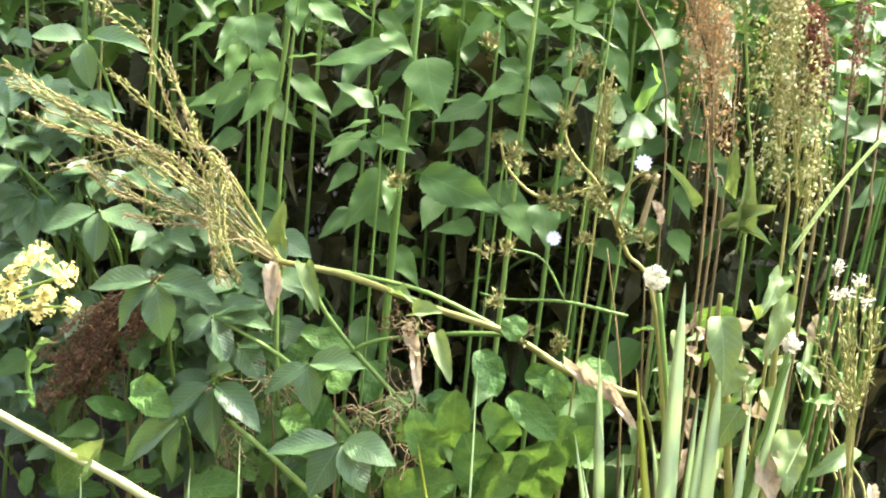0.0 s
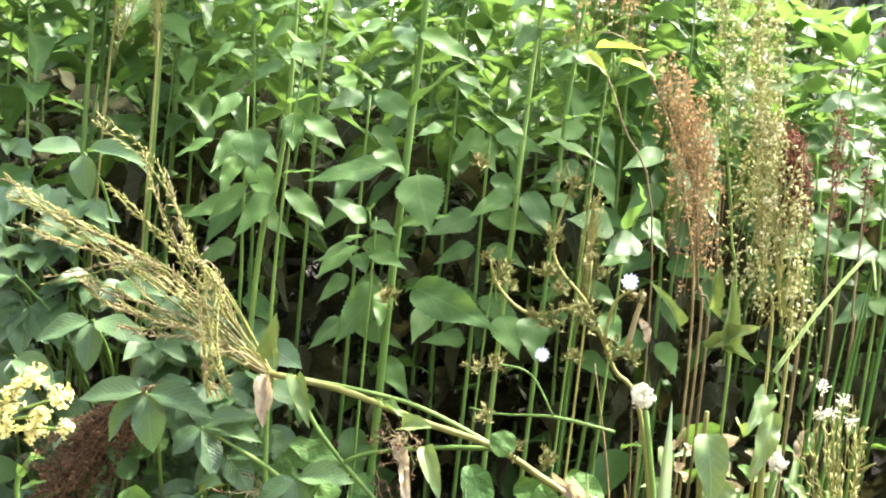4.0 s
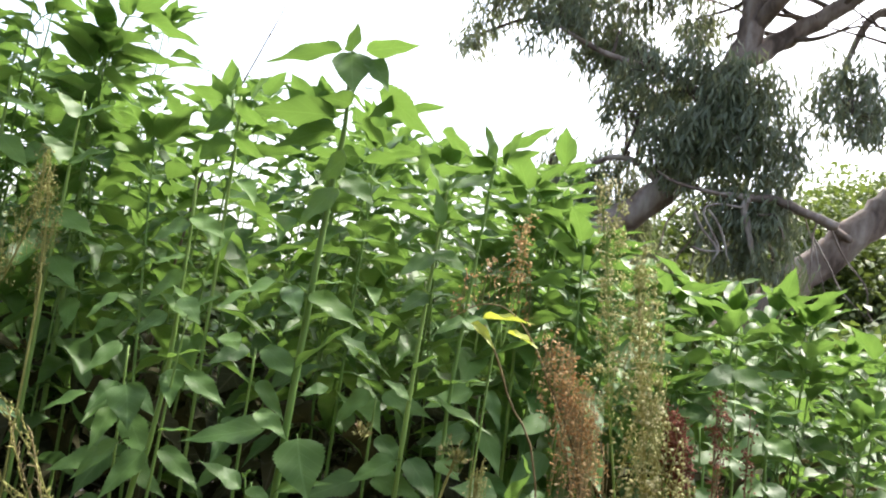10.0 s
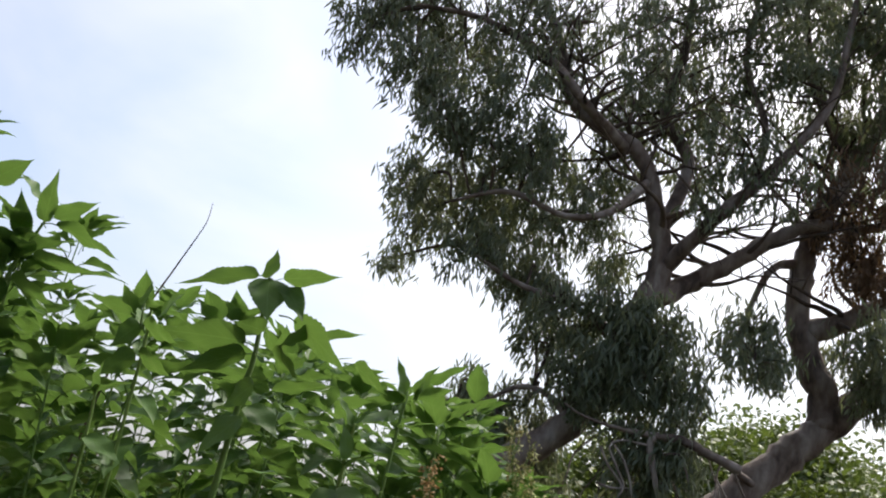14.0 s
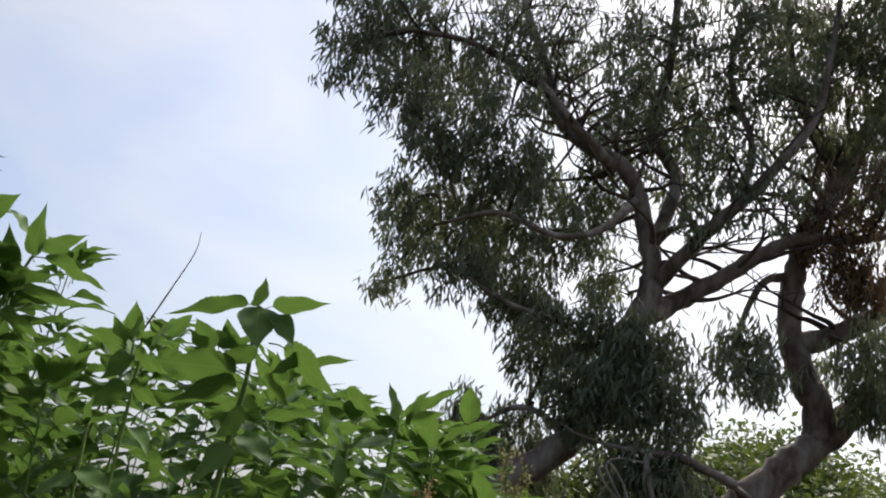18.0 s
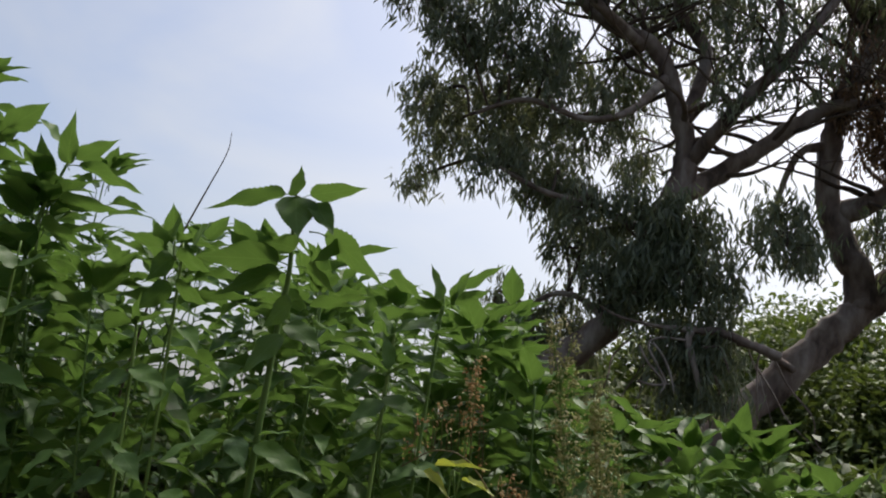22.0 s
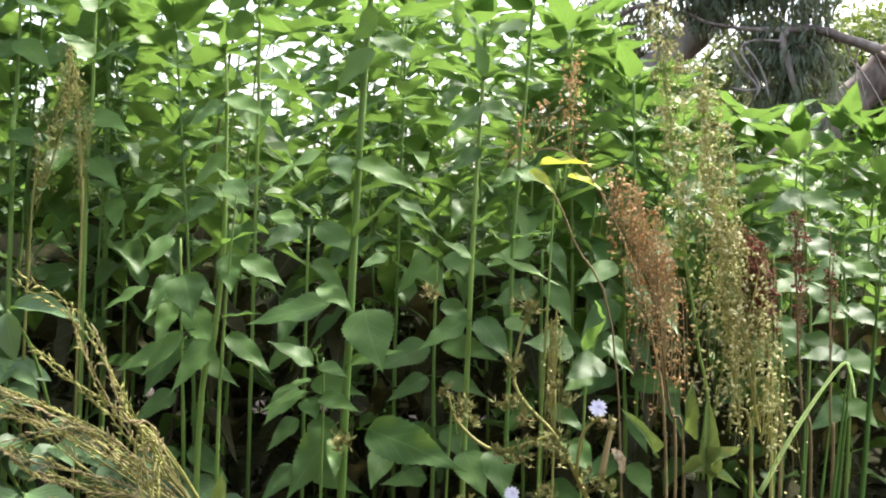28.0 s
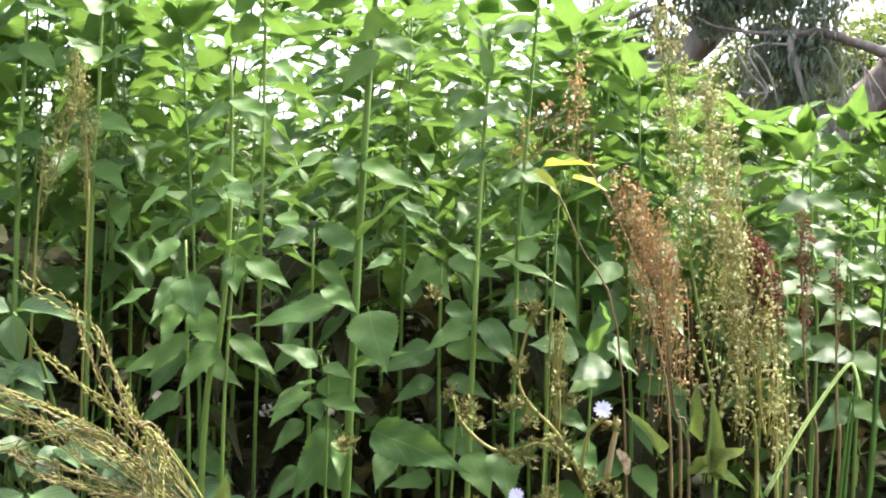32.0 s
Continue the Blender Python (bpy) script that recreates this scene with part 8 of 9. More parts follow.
seed_stalk(wispy, [(0.422, 1.741, 0.754), (0.386, 1.702, 0.899), (0.384, 1.723, 0.958), (0.369, 1.760, 1.010), (0.372, 1.797, 1.025)], 0.0011, 9, M_OLIVE, 84, 0.018)
seed_stalk(wispy, [(0.416, 1.736, 0.755), (0.408, 1.774, 0.877), (0.367, 1.724, 0.954), (0.340, 1.716, 1.018), (0.338, 1.726, 1.039)], 0.0011, 9, M_OLIVE, 85, 0.018)
seed_stalk(wispy, [(0.423, 1.744, 0.753), (0.413, 1.789, 0.872), (0.376, 1.775, 0.939), (0.345, 1.740, 1.012), (0.327, 1.726, 1.046)], 0.0011, 9, M_OLIVE, 86, 0.018)
seed_stalk(wispy, [(0.419, 1.766, 0.743), (0.396, 1.736, 0.889), (0.383, 1.779, 0.939), (0.364, 1.726, 1.019), (0.357, 1.784, 1.069)], 0.0011, 9, M_OLIVE, 87, 0.018)
seed_stalk(wispy, [(0.412, 1.708, 0.768), (0.415, 1.799, 0.869), (0.388, 1.732, 0.955), (0.392, 1.760, 1.014), (0.391, 1.780, 1.067)], 0.0011, 9, M_OLIVE, 88, 0.018)
seed_stalk(wispy, [(0.415, 1.722, 0.762), (0.393, 1.723, 0.893), (0.410, 1.787, 0.941), (0.391, 1.726, 1.023), (0.373, 1.725, 1.128)], 0.0011, 9, M_OLIVE, 89, 0.018)
stalk("blade", wispy, [(0.267, 1.800, 1.146, 0.0040), (0.305, 1.800, 1.228, 0.0035), (0.344, 1.800, 1.300, 0.0030), (0.381, 1.800, 1.355, 0.0025), (0.393, 1.800, 1.342, 0.0020), (0.402, 1.800, 1.304, 0.0015)], M_BLADE, sides=4)
flower_ball(wispy, (0.336, 1.740, 1.145), 0.012, M_WHITE, rnd, 16, "tuft", "small white tuft")
flower_ball(wispy, (0.370, 1.740, 1.130), 0.012, M_WHITE, rnd, 16, "tuft", "small white tuft")
flower_ball(wispy, (0.355, 1.740, 1.106), 0.012, M_WHITE, rnd, 16, "tuft", "small white tuft")
flower_ball(wispy, (0.387, 1.740, 1.097), 0.012, M_WHITE, rnd, 16, "tuft", "small white tuft")
flower_ball(wispy, (0.337, 1.740, 1.104), 0.012, M_WHITE, rnd, 16, "tuft", "small white tuft")
sword(wispy, (0.328, 1.900, 0.000), (0.406, 1.900, 1.345), 0.010, M_LEAF)
sword(wispy, (0.355, 1.900, 0.000), (0.410, 1.900, 1.350), 0.010, M_LEAF)
sword(wispy, (0.310, 1.900, 0.000), (0.383, 1.900, 1.270), 0.010, M_LEAF)
sword(wispy, (0.416, 1.900, 0.000), (0.448, 1.900, 1.548), 0.010, M_LEAF)
sword(wispy, (0.363, 1.900, 0.000), (0.342, 1.900, 1.295), 0.010, M_LEAF)

# ---- brown weed stalks and small leaves between the docks ----
weed = thing("weed_stalks", (0.324, 2.000, 0.0), "tangle of thin brown and green weed stalks", "weeds")
stalk("stalk", weed, [(0.531, 2.010, 0.301, 0.0030), (0.472, 2.010, 0.644, 0.0028), (0.400, 2.010, 0.766, 0.0022), (0.342, 2.010, 0.890, 0.0010)], M_OLIVE, sides=5)
stalk("stalk", weed, [(0.240, 2.001, 0.239, 0.0030), (0.193, 2.001, 0.593, 0.0028), (0.139, 2.001, 0.741, 0.0022), (0.094, 2.001, 0.888, 0.0010)], M_STEM, sides=5)
stalk("stalk", weed, [(0.408, 1.945, 0.313, 0.0030), (0.360, 1.945, 0.651, 0.0028), (0.312, 1.945, 0.771, 0.0022), (0.279, 1.945, 0.892, 0.0010)], M_REDSTALK, sides=5)
stalk("stalk", weed, [(0.542, 2.042, 0.283, 0.0030), (0.487, 2.042, 0.632, 0.0028), (0.455, 2.042, 0.837, 0.0022), (0.426, 2.042, 1.035, 0.0010)], M_OLIVE, sides=5)
stalk("stalk", weed, [(0.200, 1.901, 0.293, 0.0030), (0.160, 1.901, 0.631, 0.0028), (0.100, 1.901, 0.757, 0.0022), (0.053, 1.901, 0.883, 0.0010)], M_REDSTALK, sides=5)
stalk("stalk", weed, [(0.371, 1.907, 0.328, 0.0030), (0.316, 1.907, 0.659, 0.0028), (0.268, 1.907, 0.775, 0.0022), (0.244, 1.907, 0.893, 0.0010)], M_OLIVE, sides=5)
stalk("stalk", weed, [(0.547, 2.009, 0.305, 0.0030), (0.493, 2.009, 0.648, 0.0028), (0.422, 2.009, 0.758, 0.0022), (0.367, 2.009, 0.870, 0.0010)], M_REDSTALK, sides=5)
stalk("stalk", weed, [(0.548, 2.070, 0.266, 0.0030), (0.490, 2.070, 0.620, 0.0028), (0.487, 2.070, 0.799, 0.0022), (0.485, 2.070, 0.972, 0.0010)], M_REDSTALK, sides=5)
stalk("stalk", weed, [(0.215, 1.924, 0.281, 0.0030), (0.157, 1.924, 0.620, 0.0028), (0.192, 1.924, 0.734, 0.0022), (0.202, 1.924, 0.841, 0.0010)], M_REDSTALK, sides=5)
stalk("stalk", weed, [(0.541, 1.917, 0.362, 0.0030), (0.489, 1.917, 0.689, 0.0028), (0.435, 1.917, 0.780, 0.0022), (0.369, 1.917, 0.869, 0.0010)], M_OLIVE, sides=5)
stalk("stalk", weed, [(0.113, 1.903, 0.271, 0.0030), (0.058, 1.903, 0.610, 0.0028), (0.029, 1.903, 0.859, 0.0022), (-0.027, 1.903, 1.092, 0.0010)], M_REDSTALK, sides=5)
stalk("stalk", weed, [(0.493, 1.876, 0.376, 0.0030), (0.442, 1.876, 0.698, 0.0028), (0.394, 1.876, 0.838, 0.0022), (0.363, 1.876, 0.977, 0.0010)], M_REDSTALK, sides=5)
stalk("stalk", weed, [(0.267, 2.035, 0.223, 0.0030), (0.214, 2.035, 0.581, 0.0028), (0.147, 2.035, 0.697, 0.0022), (0.095, 2.035, 0.813, 0.0010)], M_STEM, sides=5)
stalk("stalk", weed, [(0.186, 1.995, 0.229, 0.0030), (0.128, 1.995, 0.582, 0.0028), (0.128, 1.995, 0.744, 0.0022), (0.123, 1.995, 0.899, 0.0010)], M_REDSTALK, sides=5)
stalk("stalk", weed, [(0.381, 2.031, 0.252, 0.0030), (0.325, 2.031, 0.605, 0.0028), (0.322, 2.031, 0.825, 0.0022), (0.307, 2.031, 1.033, 0.0010)], M_REDSTALK, sides=5)
stalk("stalk", weed, [(0.332, 1.976, 0.276, 0.0030), (0.285, 1.976, 0.622, 0.0028), (0.261, 1.976, 0.783, 0.0022), (0.239, 1.976, 0.940, 0.0010)], M_REDSTALK, sides=5)
stalk("stalk", weed, [(0.137, 1.870, 0.297, 0.0030), (0.089, 1.870, 0.631, 0.0028), (0.067, 1.870, 0.852, 0.0022), (0.044, 1.870, 1.064, 0.0010)], M_REDSTALK, sides=5)
blade_of(weed, (0.400, 1.844, 0.918), (0.387, 1.804, 0.966), 0.023, MID, DOCK)
blade_of(weed, (0.167, 2.018, 0.675), (0.136, 1.978, 0.713), 0.019, UP, ARTI_FLAT)
blade_of(weed, (0.319, 2.007, 0.891), (0.269, 1.922, 0.946), 0.025, FRONT, BROAD)
blade_of(weed, (0.231, 2.074, 0.709), (0.266, 1.989, 0.790), 0.026, FRONT, ARTI_FLAT)
blade_of(weed, (0.285, 2.004, 0.967), (0.342, 1.964, 0.985), 0.027, UP, BROAD)
blade_of(weed, (0.326, 1.953, 0.929), (0.279, 1.868, 0.947), 0.019, FRONT, DOCK)
blade_of(weed, (0.137, 1.956, 0.871), (0.088, 1.916, 0.889), 0.027, MID, DOCK)
blade_of(weed, (0.265, 1.903, 0.731), (0.296, 1.863, 0.704), 0.026, MID, ARTI_FLAT)
blade_of(weed, (0.330, 2.076, 0.659), (0.346, 2.036, 0.648), 0.021, MID, BROAD)
blade_of(weed, (0.096, 1.962, 0.641), (0.081, 1.877, 0.632), 0.022, FRONT, DOCK)
blade_of(weed, (0.040, 1.859, 0.956), (0.064, 1.819, 0.995), 0.017, UP, BROAD)
blade_of(weed, (0.140, 2.031, 0.614), (0.140, 1.946, 0.697), 0.028, FRONT, BROAD)
blade_of(weed, (0.226, 2.046, 0.619), (0.218, 2.006, 0.669), 0.021, MID, DOCK)
blade_of(weed, (0.133, 1.920, 0.896), (0.089, 1.880, 0.858), 0.030, UP, ARTI_FLAT)
blade_of(weed, (0.195, 1.988, 0.784), (0.219, 1.948, 0.822), 0.016, UP, BROAD)
blade_of(weed, (0.362, 2.083, 0.892), (0.371, 2.043, 0.861), 0.026, UP, ARTI_FLAT)
blade_of(weed, (0.387, 1.870, 0.892), (0.335, 1.785, 0.911), 0.019, FRONT, ARTI_FLAT)
blade_of(weed, (0.060, 1.841, 0.801), (0.069, 1.801, 0.778), 0.019, UP, DOCK)
blade_of(weed, (0.366, 1.922, 0.698), (0.410, 1.882, 0.728), 0.025, UP, ARTI_FLAT)
blade_of(weed, (0.445, 2.025, 0.867), (0.431, 1.940, 0.928), 0.024, FRONT, ARTI_FLAT)
blade_of(weed, (0.327, 2.060, 0.708), (0.268, 2.020, 0.717), 0.022, MID, ARTI_FLAT)
blade_of(weed, (0.128, 2.032, 0.819), (0.154, 1.992, 0.857), 0.018, UP, BROAD)
blade_of(weed, (0.349, 1.972, 0.956), (0.344, 1.887, 0.942), 0.020, FRONT, DOCK)
blade_of(weed, (0.138, 1.972, 0.848), (0.134, 1.932, 0.811), 0.024, MID, DOCK)
blade_of(weed, (0.109, 1.873, 0.971), (0.128, 1.833, 0.933), 0.028, MID, DOCK)
blade_of(weed, (0.519, 2.039, 0.686), (0.519, 1.999, 0.662), 0.022, MID, DRY)
blade_of(weed, (0.174, 1.903, 0.930), (0.164, 1.863, 0.986), 0.024, MID, DRY)
blade_of(weed, (0.355, 2.034, 0.731), (0.290, 1.994, 0.734), 0.024, MID, DOCK)
blade_of(weed, (0.171, 1.954, 0.977), (0.127, 1.914, 0.966), 0.018, UP, DRY)
blade_of(weed, (0.165, 1.977, 0.717), (0.150, 1.892, 0.693), 0.029, FRONT, DRY)
blade_of(weed, (0.139, 1.952, 0.963), (0.183, 1.867, 1.023), 0.033, FRONT, BROAD)
blade_of(weed, (0.244, 1.856, 0.845), (0.288, 1.816, 0.863), 0.024, MID, DRY)
blade_of(weed, (0.414, 1.997, 0.881), (0.398, 1.912, 0.864), 0.024, FRONT, DRY)
blade_of(weed, (0.212, 1.992, 0.949), (0.238, 1.952, 0.932), 0.017, MID, DRY)
blade_of(weed, (0.265, 1.931, 0.876), (0.248, 1.891, 0.854), 0.019, UP, DOCK)
blade_of(weed, (0.074, 1.920, 0.781), (0.137, 1.880, 0.815), 0.026, UP, DOCK)
blade_of(weed, (0.182, 2.068, 0.919), (0.222, 1.983, 0.978), 0.032, FRONT, DRY)
blade_of(weed, (0.122, 2.058, 0.788), (0.170, 2.018, 0.821), 0.029, UP, DRY)
blade_of(weed, (0.173, 2.005, 0.868), (0.174, 1.965, 0.920), 0.023, UP, BROAD)
blade_of(weed, (0.195, 1.915, 0.881), (0.239, 1.875, 0.932), 0.033, MID, DRY)
blade_of(weed, (0.220, 1.959, 0.693), (0.247, 1.919, 0.700), 0.017, MID, DRY)
blade_of(weed, (0.284, 2.080, 0.846), (0.241, 1.995, 0.823), 0.025, FRONT, DOCK)
blade_of(weed, (0.086, 1.937, 0.688), (0.029, 1.897, 0.703), 0.028, MID, DOCK)
blade_of(weed, (0.378, 2.060, 0.991), (0.358, 2.020, 0.952), 0.024, UP, DRY)
blade_of(weed, (0.209, 1.923, 0.800), (0.227, 1.883, 0.864), 0.024, MID, BROAD)
blade_of(weed, (0.443, 2.045, 0.833), (0.461, 2.005, 0.790), 0.026, UP, ARTI_FLAT)
blade_of(weed, (0.378, 2.011, 0.849), (0.419, 1.971, 0.829), 0.034, MID, DOCK)
blade_of(weed, (0.327, 1.852, 0.946), (0.355, 1.812, 0.945), 0.022, UP, DOCK)
blade_of(weed, (0.439, 1.875, 0.812), (0.381, 1.790, 0.798), 0.034, FRONT, DOCK)
blade_of(weed, (0.397, 2.078, 0.721), (0.353, 1.993, 0.732), 0.016, FRONT, DRY)
blade_of(weed, (0.160, 1.912, 0.800), (0.162, 1.872, 0.783), 0.016, UP, DRY)
blade_of(weed, (0.454, 1.964, 0.737), (0.401, 1.924, 0.757), 0.022, MID, DOCK)
blade_of(weed, (0.401, 2.075, 0.990), (0.373, 2.035, 0.953), 0.025, UP, BROAD)
blade_of(weed, (0.157, 1.905, 0.905), (0.140, 1.865, 0.956), 0.019, MID, DRY)
blade_of(weed, (0.156, 1.862, 0.739), (0.110, 1.822, 0.763), 0.018, UP, BROAD)
blade_of(weed, (0.241, 1.862, 1.013), (0.231, 1.822, 1.073), 0.031, UP, DOCK)
blade_of(weed, (0.267, 1.996, 0.951), (0.302, 1.956, 0.968), 0.020, MID, DRY)
blade_of(weed, (0.188, 2.030, 0.886), (0.239, 1.990, 0.932), 0.029, UP, DOCK)
blade_of(weed, (0.218, 1.940, 0.744), (0.223, 1.855, 0.750), 0.017, FRONT, DOCK)
blade_of(weed, (0.173, 1.976, 0.944), (0.129, 1.936, 0.939), 0.018, MID, ARTI_FLAT)
blade_of(broad, (-0.949, 2.063, 0.391), (-0.851, 2.023, 0.472), 0.055, MID, BROAD)
blade_of(broad, (-0.725, 2.029, 0.617), (-0.770, 1.989, 0.664), 0.030, UP, BROAD)
blade_of(broad, (-1.146, 2.005, 0.375), (-0.991, 1.920, 0.442), 0.046, FRONT, BROAD)
blade_of(broad, (-0.576, 2.047, 0.536), (-0.665, 2.007, 0.558), 0.056, UP, ARTI_FLAT)
blade_of(broad, (-0.777, 2.103, 0.603), (-0.652, 2.063, 0.626), 0.048, MID, ARTI_FLAT)
blade_of(broad, (-0.628, 2.070, 0.582), (-0.547, 1.985, 0.569), 0.046, FRONT, BROAD)
blade_of(broad, (-1.102, 2.126, 0.534), (-1.021, 2.086, 0.532), 0.029, UP, BROAD)
blade_of(broad, (-1.063, 2.009, 0.463), (-0.943, 1.924, 0.504), 0.039, FRONT, BROAD)
blade_of(broad, (-0.811, 2.039, 0.471), (-0.732, 1.999, 0.462), 0.043, MID, BROAD)
blade_of(broad, (-0.920, 2.067, 0.436), (-0.864, 1.982, 0.551), 0.043, FRONT, BROAD)
blade_of(broad, (-1.224, 2.050, 0.653), (-1.270, 1.965, 0.614), 0.060, FRONT, ARTI_FLAT)
blade_of(broad, (-0.913, 1.975, 0.705), (-0.971, 1.935, 0.775), 0.056, MID, ARTI_FLAT)
blade_of(broad, (-0.945, 2.092, 0.479), (-0.874, 2.052, 0.560), 0.039, MID, BROAD)
blade_of(broad, (-0.920, 1.949, 0.601), (-0.984, 1.864, 0.651), 0.042, FRONT, BROAD)
blade_of(broad, (-1.223, 2.123, 0.341), (-1.135, 2.083, 0.314), 0.054, UP, ARTI_FLAT)
blade_of(broad, (-1.110, 1.964, 0.531), (-1.026, 1.879, 0.646), 0.051, FRONT, ARTI_FLAT)
blade_of(broad, (-0.866, 1.970, 0.470), (-0.936, 1.930, 0.477), 0.036, MID, BROAD)
blade_of(broad, (-0.952, 2.085, 0.625), (-0.817, 2.045, 0.670), 0.050, MID, BROAD)
blade_of(broad, (-0.588, 1.948, 0.837), (-0.478, 1.908, 0.832), 0.050, MID, BROAD)
blade_of(broad, (-1.103, 2.054, 0.663), (-1.007, 1.969, 0.626), 0.045, FRONT, BROAD)
blade_of(broad, (-1.027, 2.020, 0.399), (-0.897, 1.980, 0.476), 0.049, UP, ARTI_FLAT)
blade_of(broad, (-0.881, 2.100, 0.648), (-0.929, 2.060, 0.699), 0.033, UP, BROAD)
blade_of(broad, (-0.994, 2.011, 0.784), (-0.902, 1.926, 0.857), 0.035, FRONT, ARTI_FLAT)
blade_of(broad, (-1.005, 1.951, 0.564), (-1.048, 1.866, 0.566), 0.042, FRONT, ARTI_FLAT)
blade_of(broad, (-1.081, 2.019, 0.381), (-1.058, 1.934, 0.484), 0.040, FRONT, ARTI_FLAT)
blade_of(broad, (-1.067, 2.072, 0.498), (-1.161, 2.032, 0.474), 0.051, UP, BROAD)
blade_of(broad, (-0.818, 1.967, 0.600), (-0.837, 1.927, 0.657), 0.032, MID, ARTI_FLAT)
blade_of(broad, (-0.790, 2.127, 0.443), (-0.754, 2.087, 0.370), 0.055, UP, BROAD)
blade_of(broad, (-1.172, 1.976, 0.431), (-1.160, 1.936, 0.386), 0.034, MID, BROAD)
blade_of(broad, (-1.021, 2.002, 0.579), (-1.000, 1.962, 0.686), 0.063, MID, ARTI_FLAT)
blade_of(broad, (-0.726, 2.010, 0.554), (-0.670, 1.970, 0.502), 0.051, MID, BROAD)
blade_of(broad, (-0.816, 2.087, 0.769), (-0.712, 2.047, 0.850), 0.046, UP, BROAD)
blade_of(broad, (-1.101, 1.968, 0.546), (-1.064, 1.928, 0.517), 0.027, UP, BROAD)
blade_of(broad, (-0.660, 1.960, 0.492), (-0.592, 1.920, 0.593), 0.054, MID, ARTI_FLAT)
blade_of(broad, (-1.101, 2.004, 0.601), (-1.082, 1.964, 0.537), 0.050, MID, BROAD)
blade_of(broad, (-1.139, 2.072, 0.547), (-1.172, 2.032, 0.625), 0.055, MID, ARTI_FLAT)
blade_of(broad, (-0.787, 2.003, 0.678), (-0.722, 1.963, 0.729), 0.029, MID, YELLOW)
blade_of(broad, (-0.883, 2.050, 0.765), (-0.942, 1.965, 0.752), 0.056, FRONT, BROAD)
blade_of(broad, (-1.162, 2.127, 0.327), (-1.098, 2.042, 0.308), 0.034, FRONT, ARTI_FLAT)
blade_of(broad, (-0.714, 2.085, 0.672), (-0.746, 2.045, 0.629), 0.037, UP, ARTI_FLAT)

# ---- yellow umbel and thick stalk close by ----
fennel = thing("yellow_umbel_flower", (-0.717, 1.150, 0.0), "bright yellow flat-topped flower on a pale green stem", "flower")
stalk("stem", fennel, [(-0.717, 1.15, 0.0, 0.005), (-0.749, 1.120, 0.803, 0.004), (-0.721, 1.120, 0.971, 0.004), (-0.738, 1.120, 1.068, 0.004)], M_STEM)
stalk("umbel_ray", fennel, [(-0.738, 1.120, 1.068, 0.0025), (-0.648, 1.100, 1.147, 0.0015)], M_STEM, sides=5)
flower_ball(fennel, (-0.648, 1.100, 1.147), 0.015, M_YELLOW, rnd, 40, "floret_head", "cluster of tiny yellow florets")
stalk("umbel_ray", fennel, [(-0.738, 1.120, 1.068, 0.0025), (-0.682, 1.100, 1.109, 0.0015)], M_STEM, sides=5)
flower_ball(fennel, (-0.682, 1.100, 1.109), 0.018, M_YELLOW, rnd, 40, "floret_head", "cluster of tiny yellow florets")
stalk("umbel_ray", fennel, [(-0.738, 1.120, 1.068, 0.0025), (-0.615, 1.100, 1.128, 0.0015)], M_STEM, sides=5)
flower_ball(fennel, (-0.615, 1.100, 1.128), 0.015, M_YELLOW, rnd, 40, "floret_head", "cluster of tiny yellow florets")
stalk("umbel_ray", fennel, [(-0.738, 1.120, 1.068, 0.0025), (-0.640, 1.100, 1.102, 0.0015)], M_STEM, sides=5)
flower_ball(fennel, (-0.640, 1.100, 1.102), 0.013, M_YELLOW, rnd, 40, "floret_head", "cluster of tiny yellow florets")
stalk("umbel_ray", fennel, [(-0.738, 1.120, 1.068, 0.0025), (-0.607, 1.100, 1.091, 0.0015)], M_STEM, sides=5)
flower_ball(fennel, (-0.607, 1.100, 1.091), 0.011, M_YELLOW, rnd, 40, "floret_head", "cluster of tiny yellow florets")
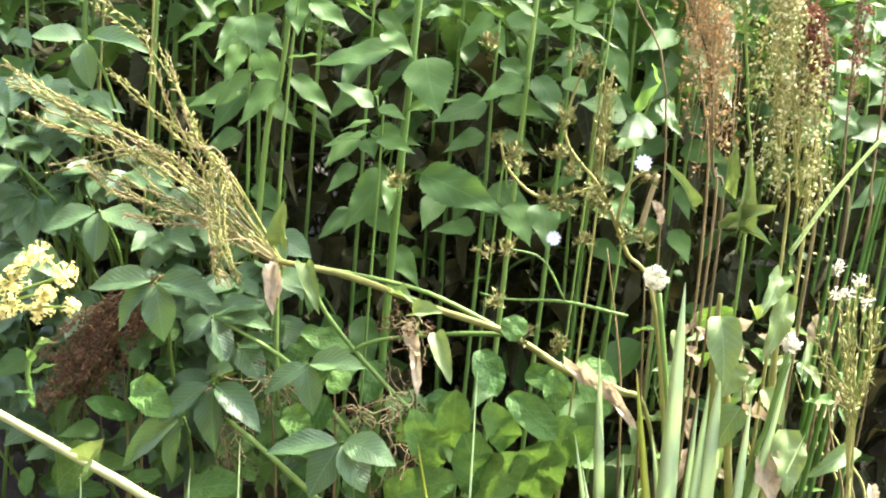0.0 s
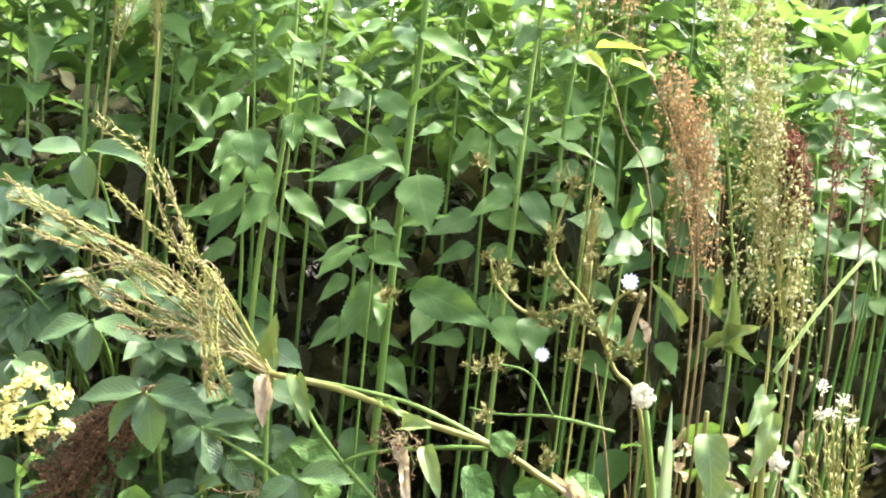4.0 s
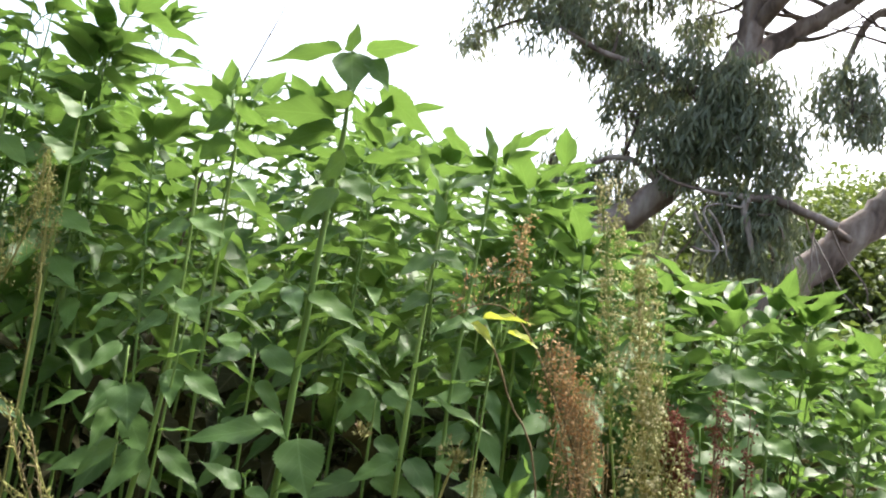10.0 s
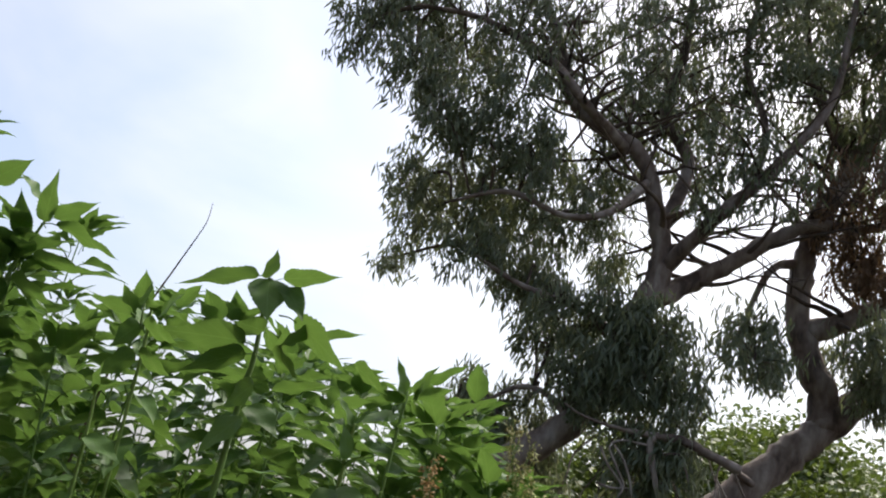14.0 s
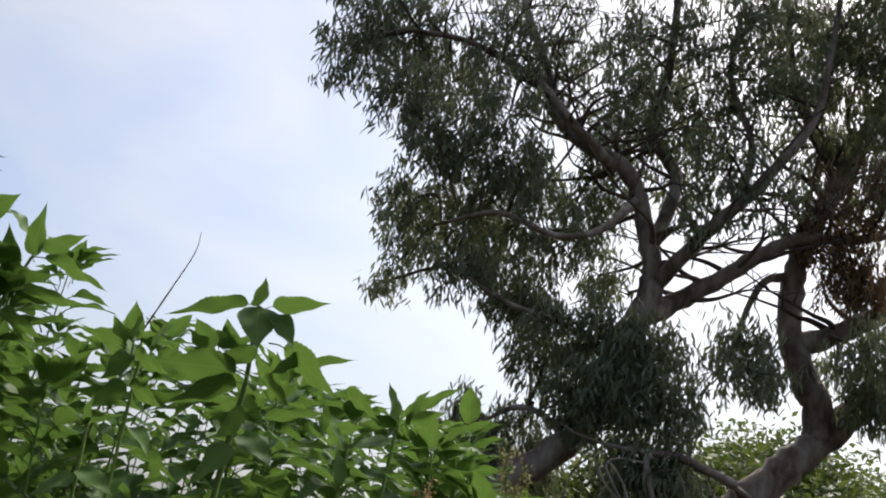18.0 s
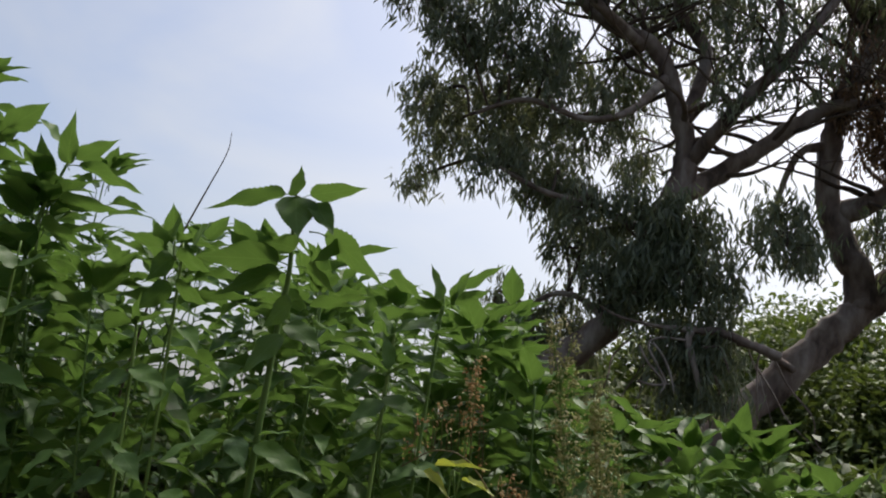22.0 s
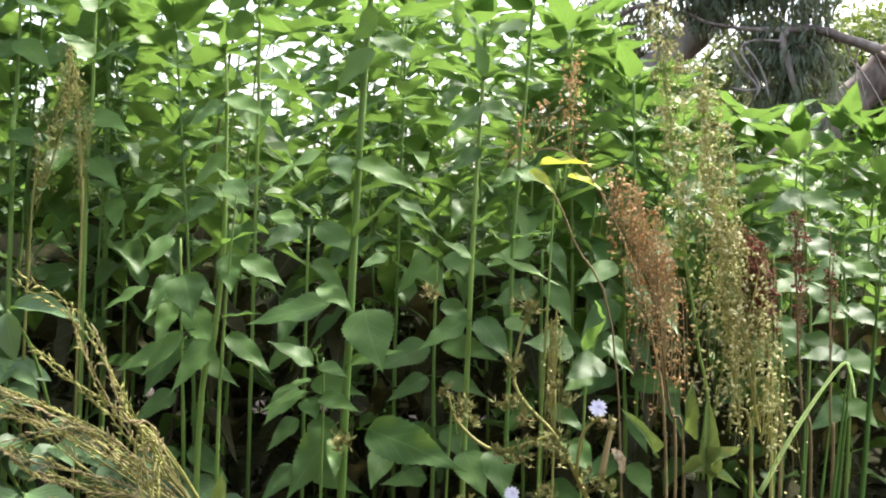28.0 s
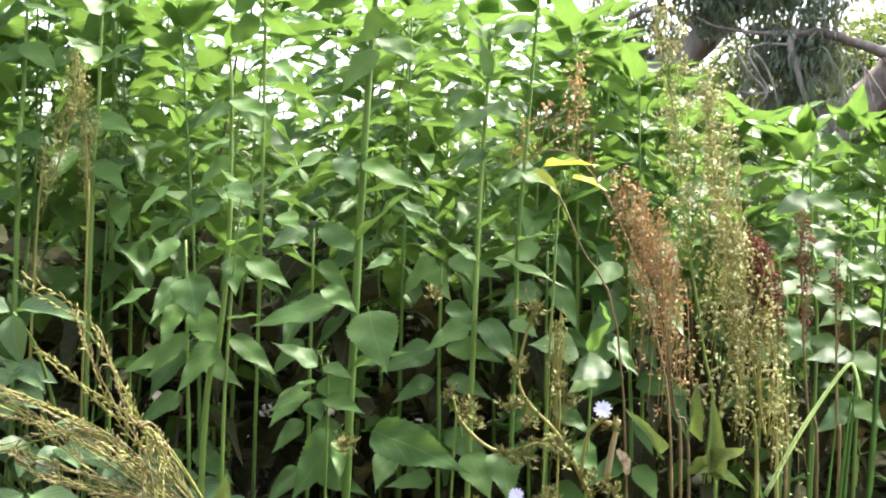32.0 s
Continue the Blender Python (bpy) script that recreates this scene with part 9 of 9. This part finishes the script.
stalk("umbel_ray", fennel, [(-0.738, 1.120, 1.068, 0.0025), (-0.645, 1.100, 1.082, 0.0015)], M_STEM, sides=5)
flower_ball(fennel, (-0.645, 1.100, 1.082), 0.015, M_YELLOW, rnd, 40, "floret_head", "cluster of tiny yellow florets")
stalk("umbel_ray", fennel, [(-0.738, 1.120, 1.068, 0.0025), (-0.685, 1.100, 1.078, 0.0015)], M_STEM, sides=5)
flower_ball(fennel, (-0.685, 1.100, 1.078), 0.015, M_YELLOW, rnd, 40, "floret_head", "cluster of tiny yellow florets")
stalk("umbel_ray", fennel, [(-0.738, 1.120, 1.068, 0.0025), (-0.668, 1.100, 1.132, 0.0015)], M_STEM, sides=5)
flower_ball(fennel, (-0.668, 1.100, 1.132), 0.012, M_YELLOW, rnd, 40, "floret_head", "cluster of tiny yellow florets")
thick = thing("thick_pale_stalk", (-0.612, 1.500, 0.0), "thick pale green leaning stalk", "plant")
stalk("stem", thick, [(-1.005, 1.500, 0.781, 0.0062), (-0.944, 1.500, 0.759, 0.0068), (-0.813, 1.500, 0.712, 0.0075), (-0.683, 1.500, 0.663, 0.0081), (-0.525, 1.500, 0.579, 0.0088), (-0.359, 1.500, 0.0, 0.0090)], M_PALE, sides=12)
blade_of(thick, (-0.757, 1.460, 0.725), (-0.728, 1.375, 0.792), 0.043, FRONT, DOCK)
stalk("side_shoot", thick, [(-0.826, 1.400, 0.827, 0.0042), (-0.837, 1.400, 0.888, 0.0042), (-0.815, 1.400, 0.936, 0.0033)], M_STEM, sides=8)
blade_of(thick, (-0.814, 1.380, 0.854), (-0.822, 1.340, 0.875), 0.015, MID)
blade_of(thick, (-0.820, 1.380, 0.888), (-0.758, 1.340, 0.928), 0.013, MID)
blade_of(thick, (-0.816, 1.380, 0.906), (-0.806, 1.340, 0.945), 0.013, MID)
blade_of(thick, (-0.824, 1.380, 0.861), (-0.790, 1.340, 0.854), 0.013, MID)
blade_of(thick, (-0.808, 1.380, 0.934), (-0.763, 1.340, 0.961), 0.011, MID)
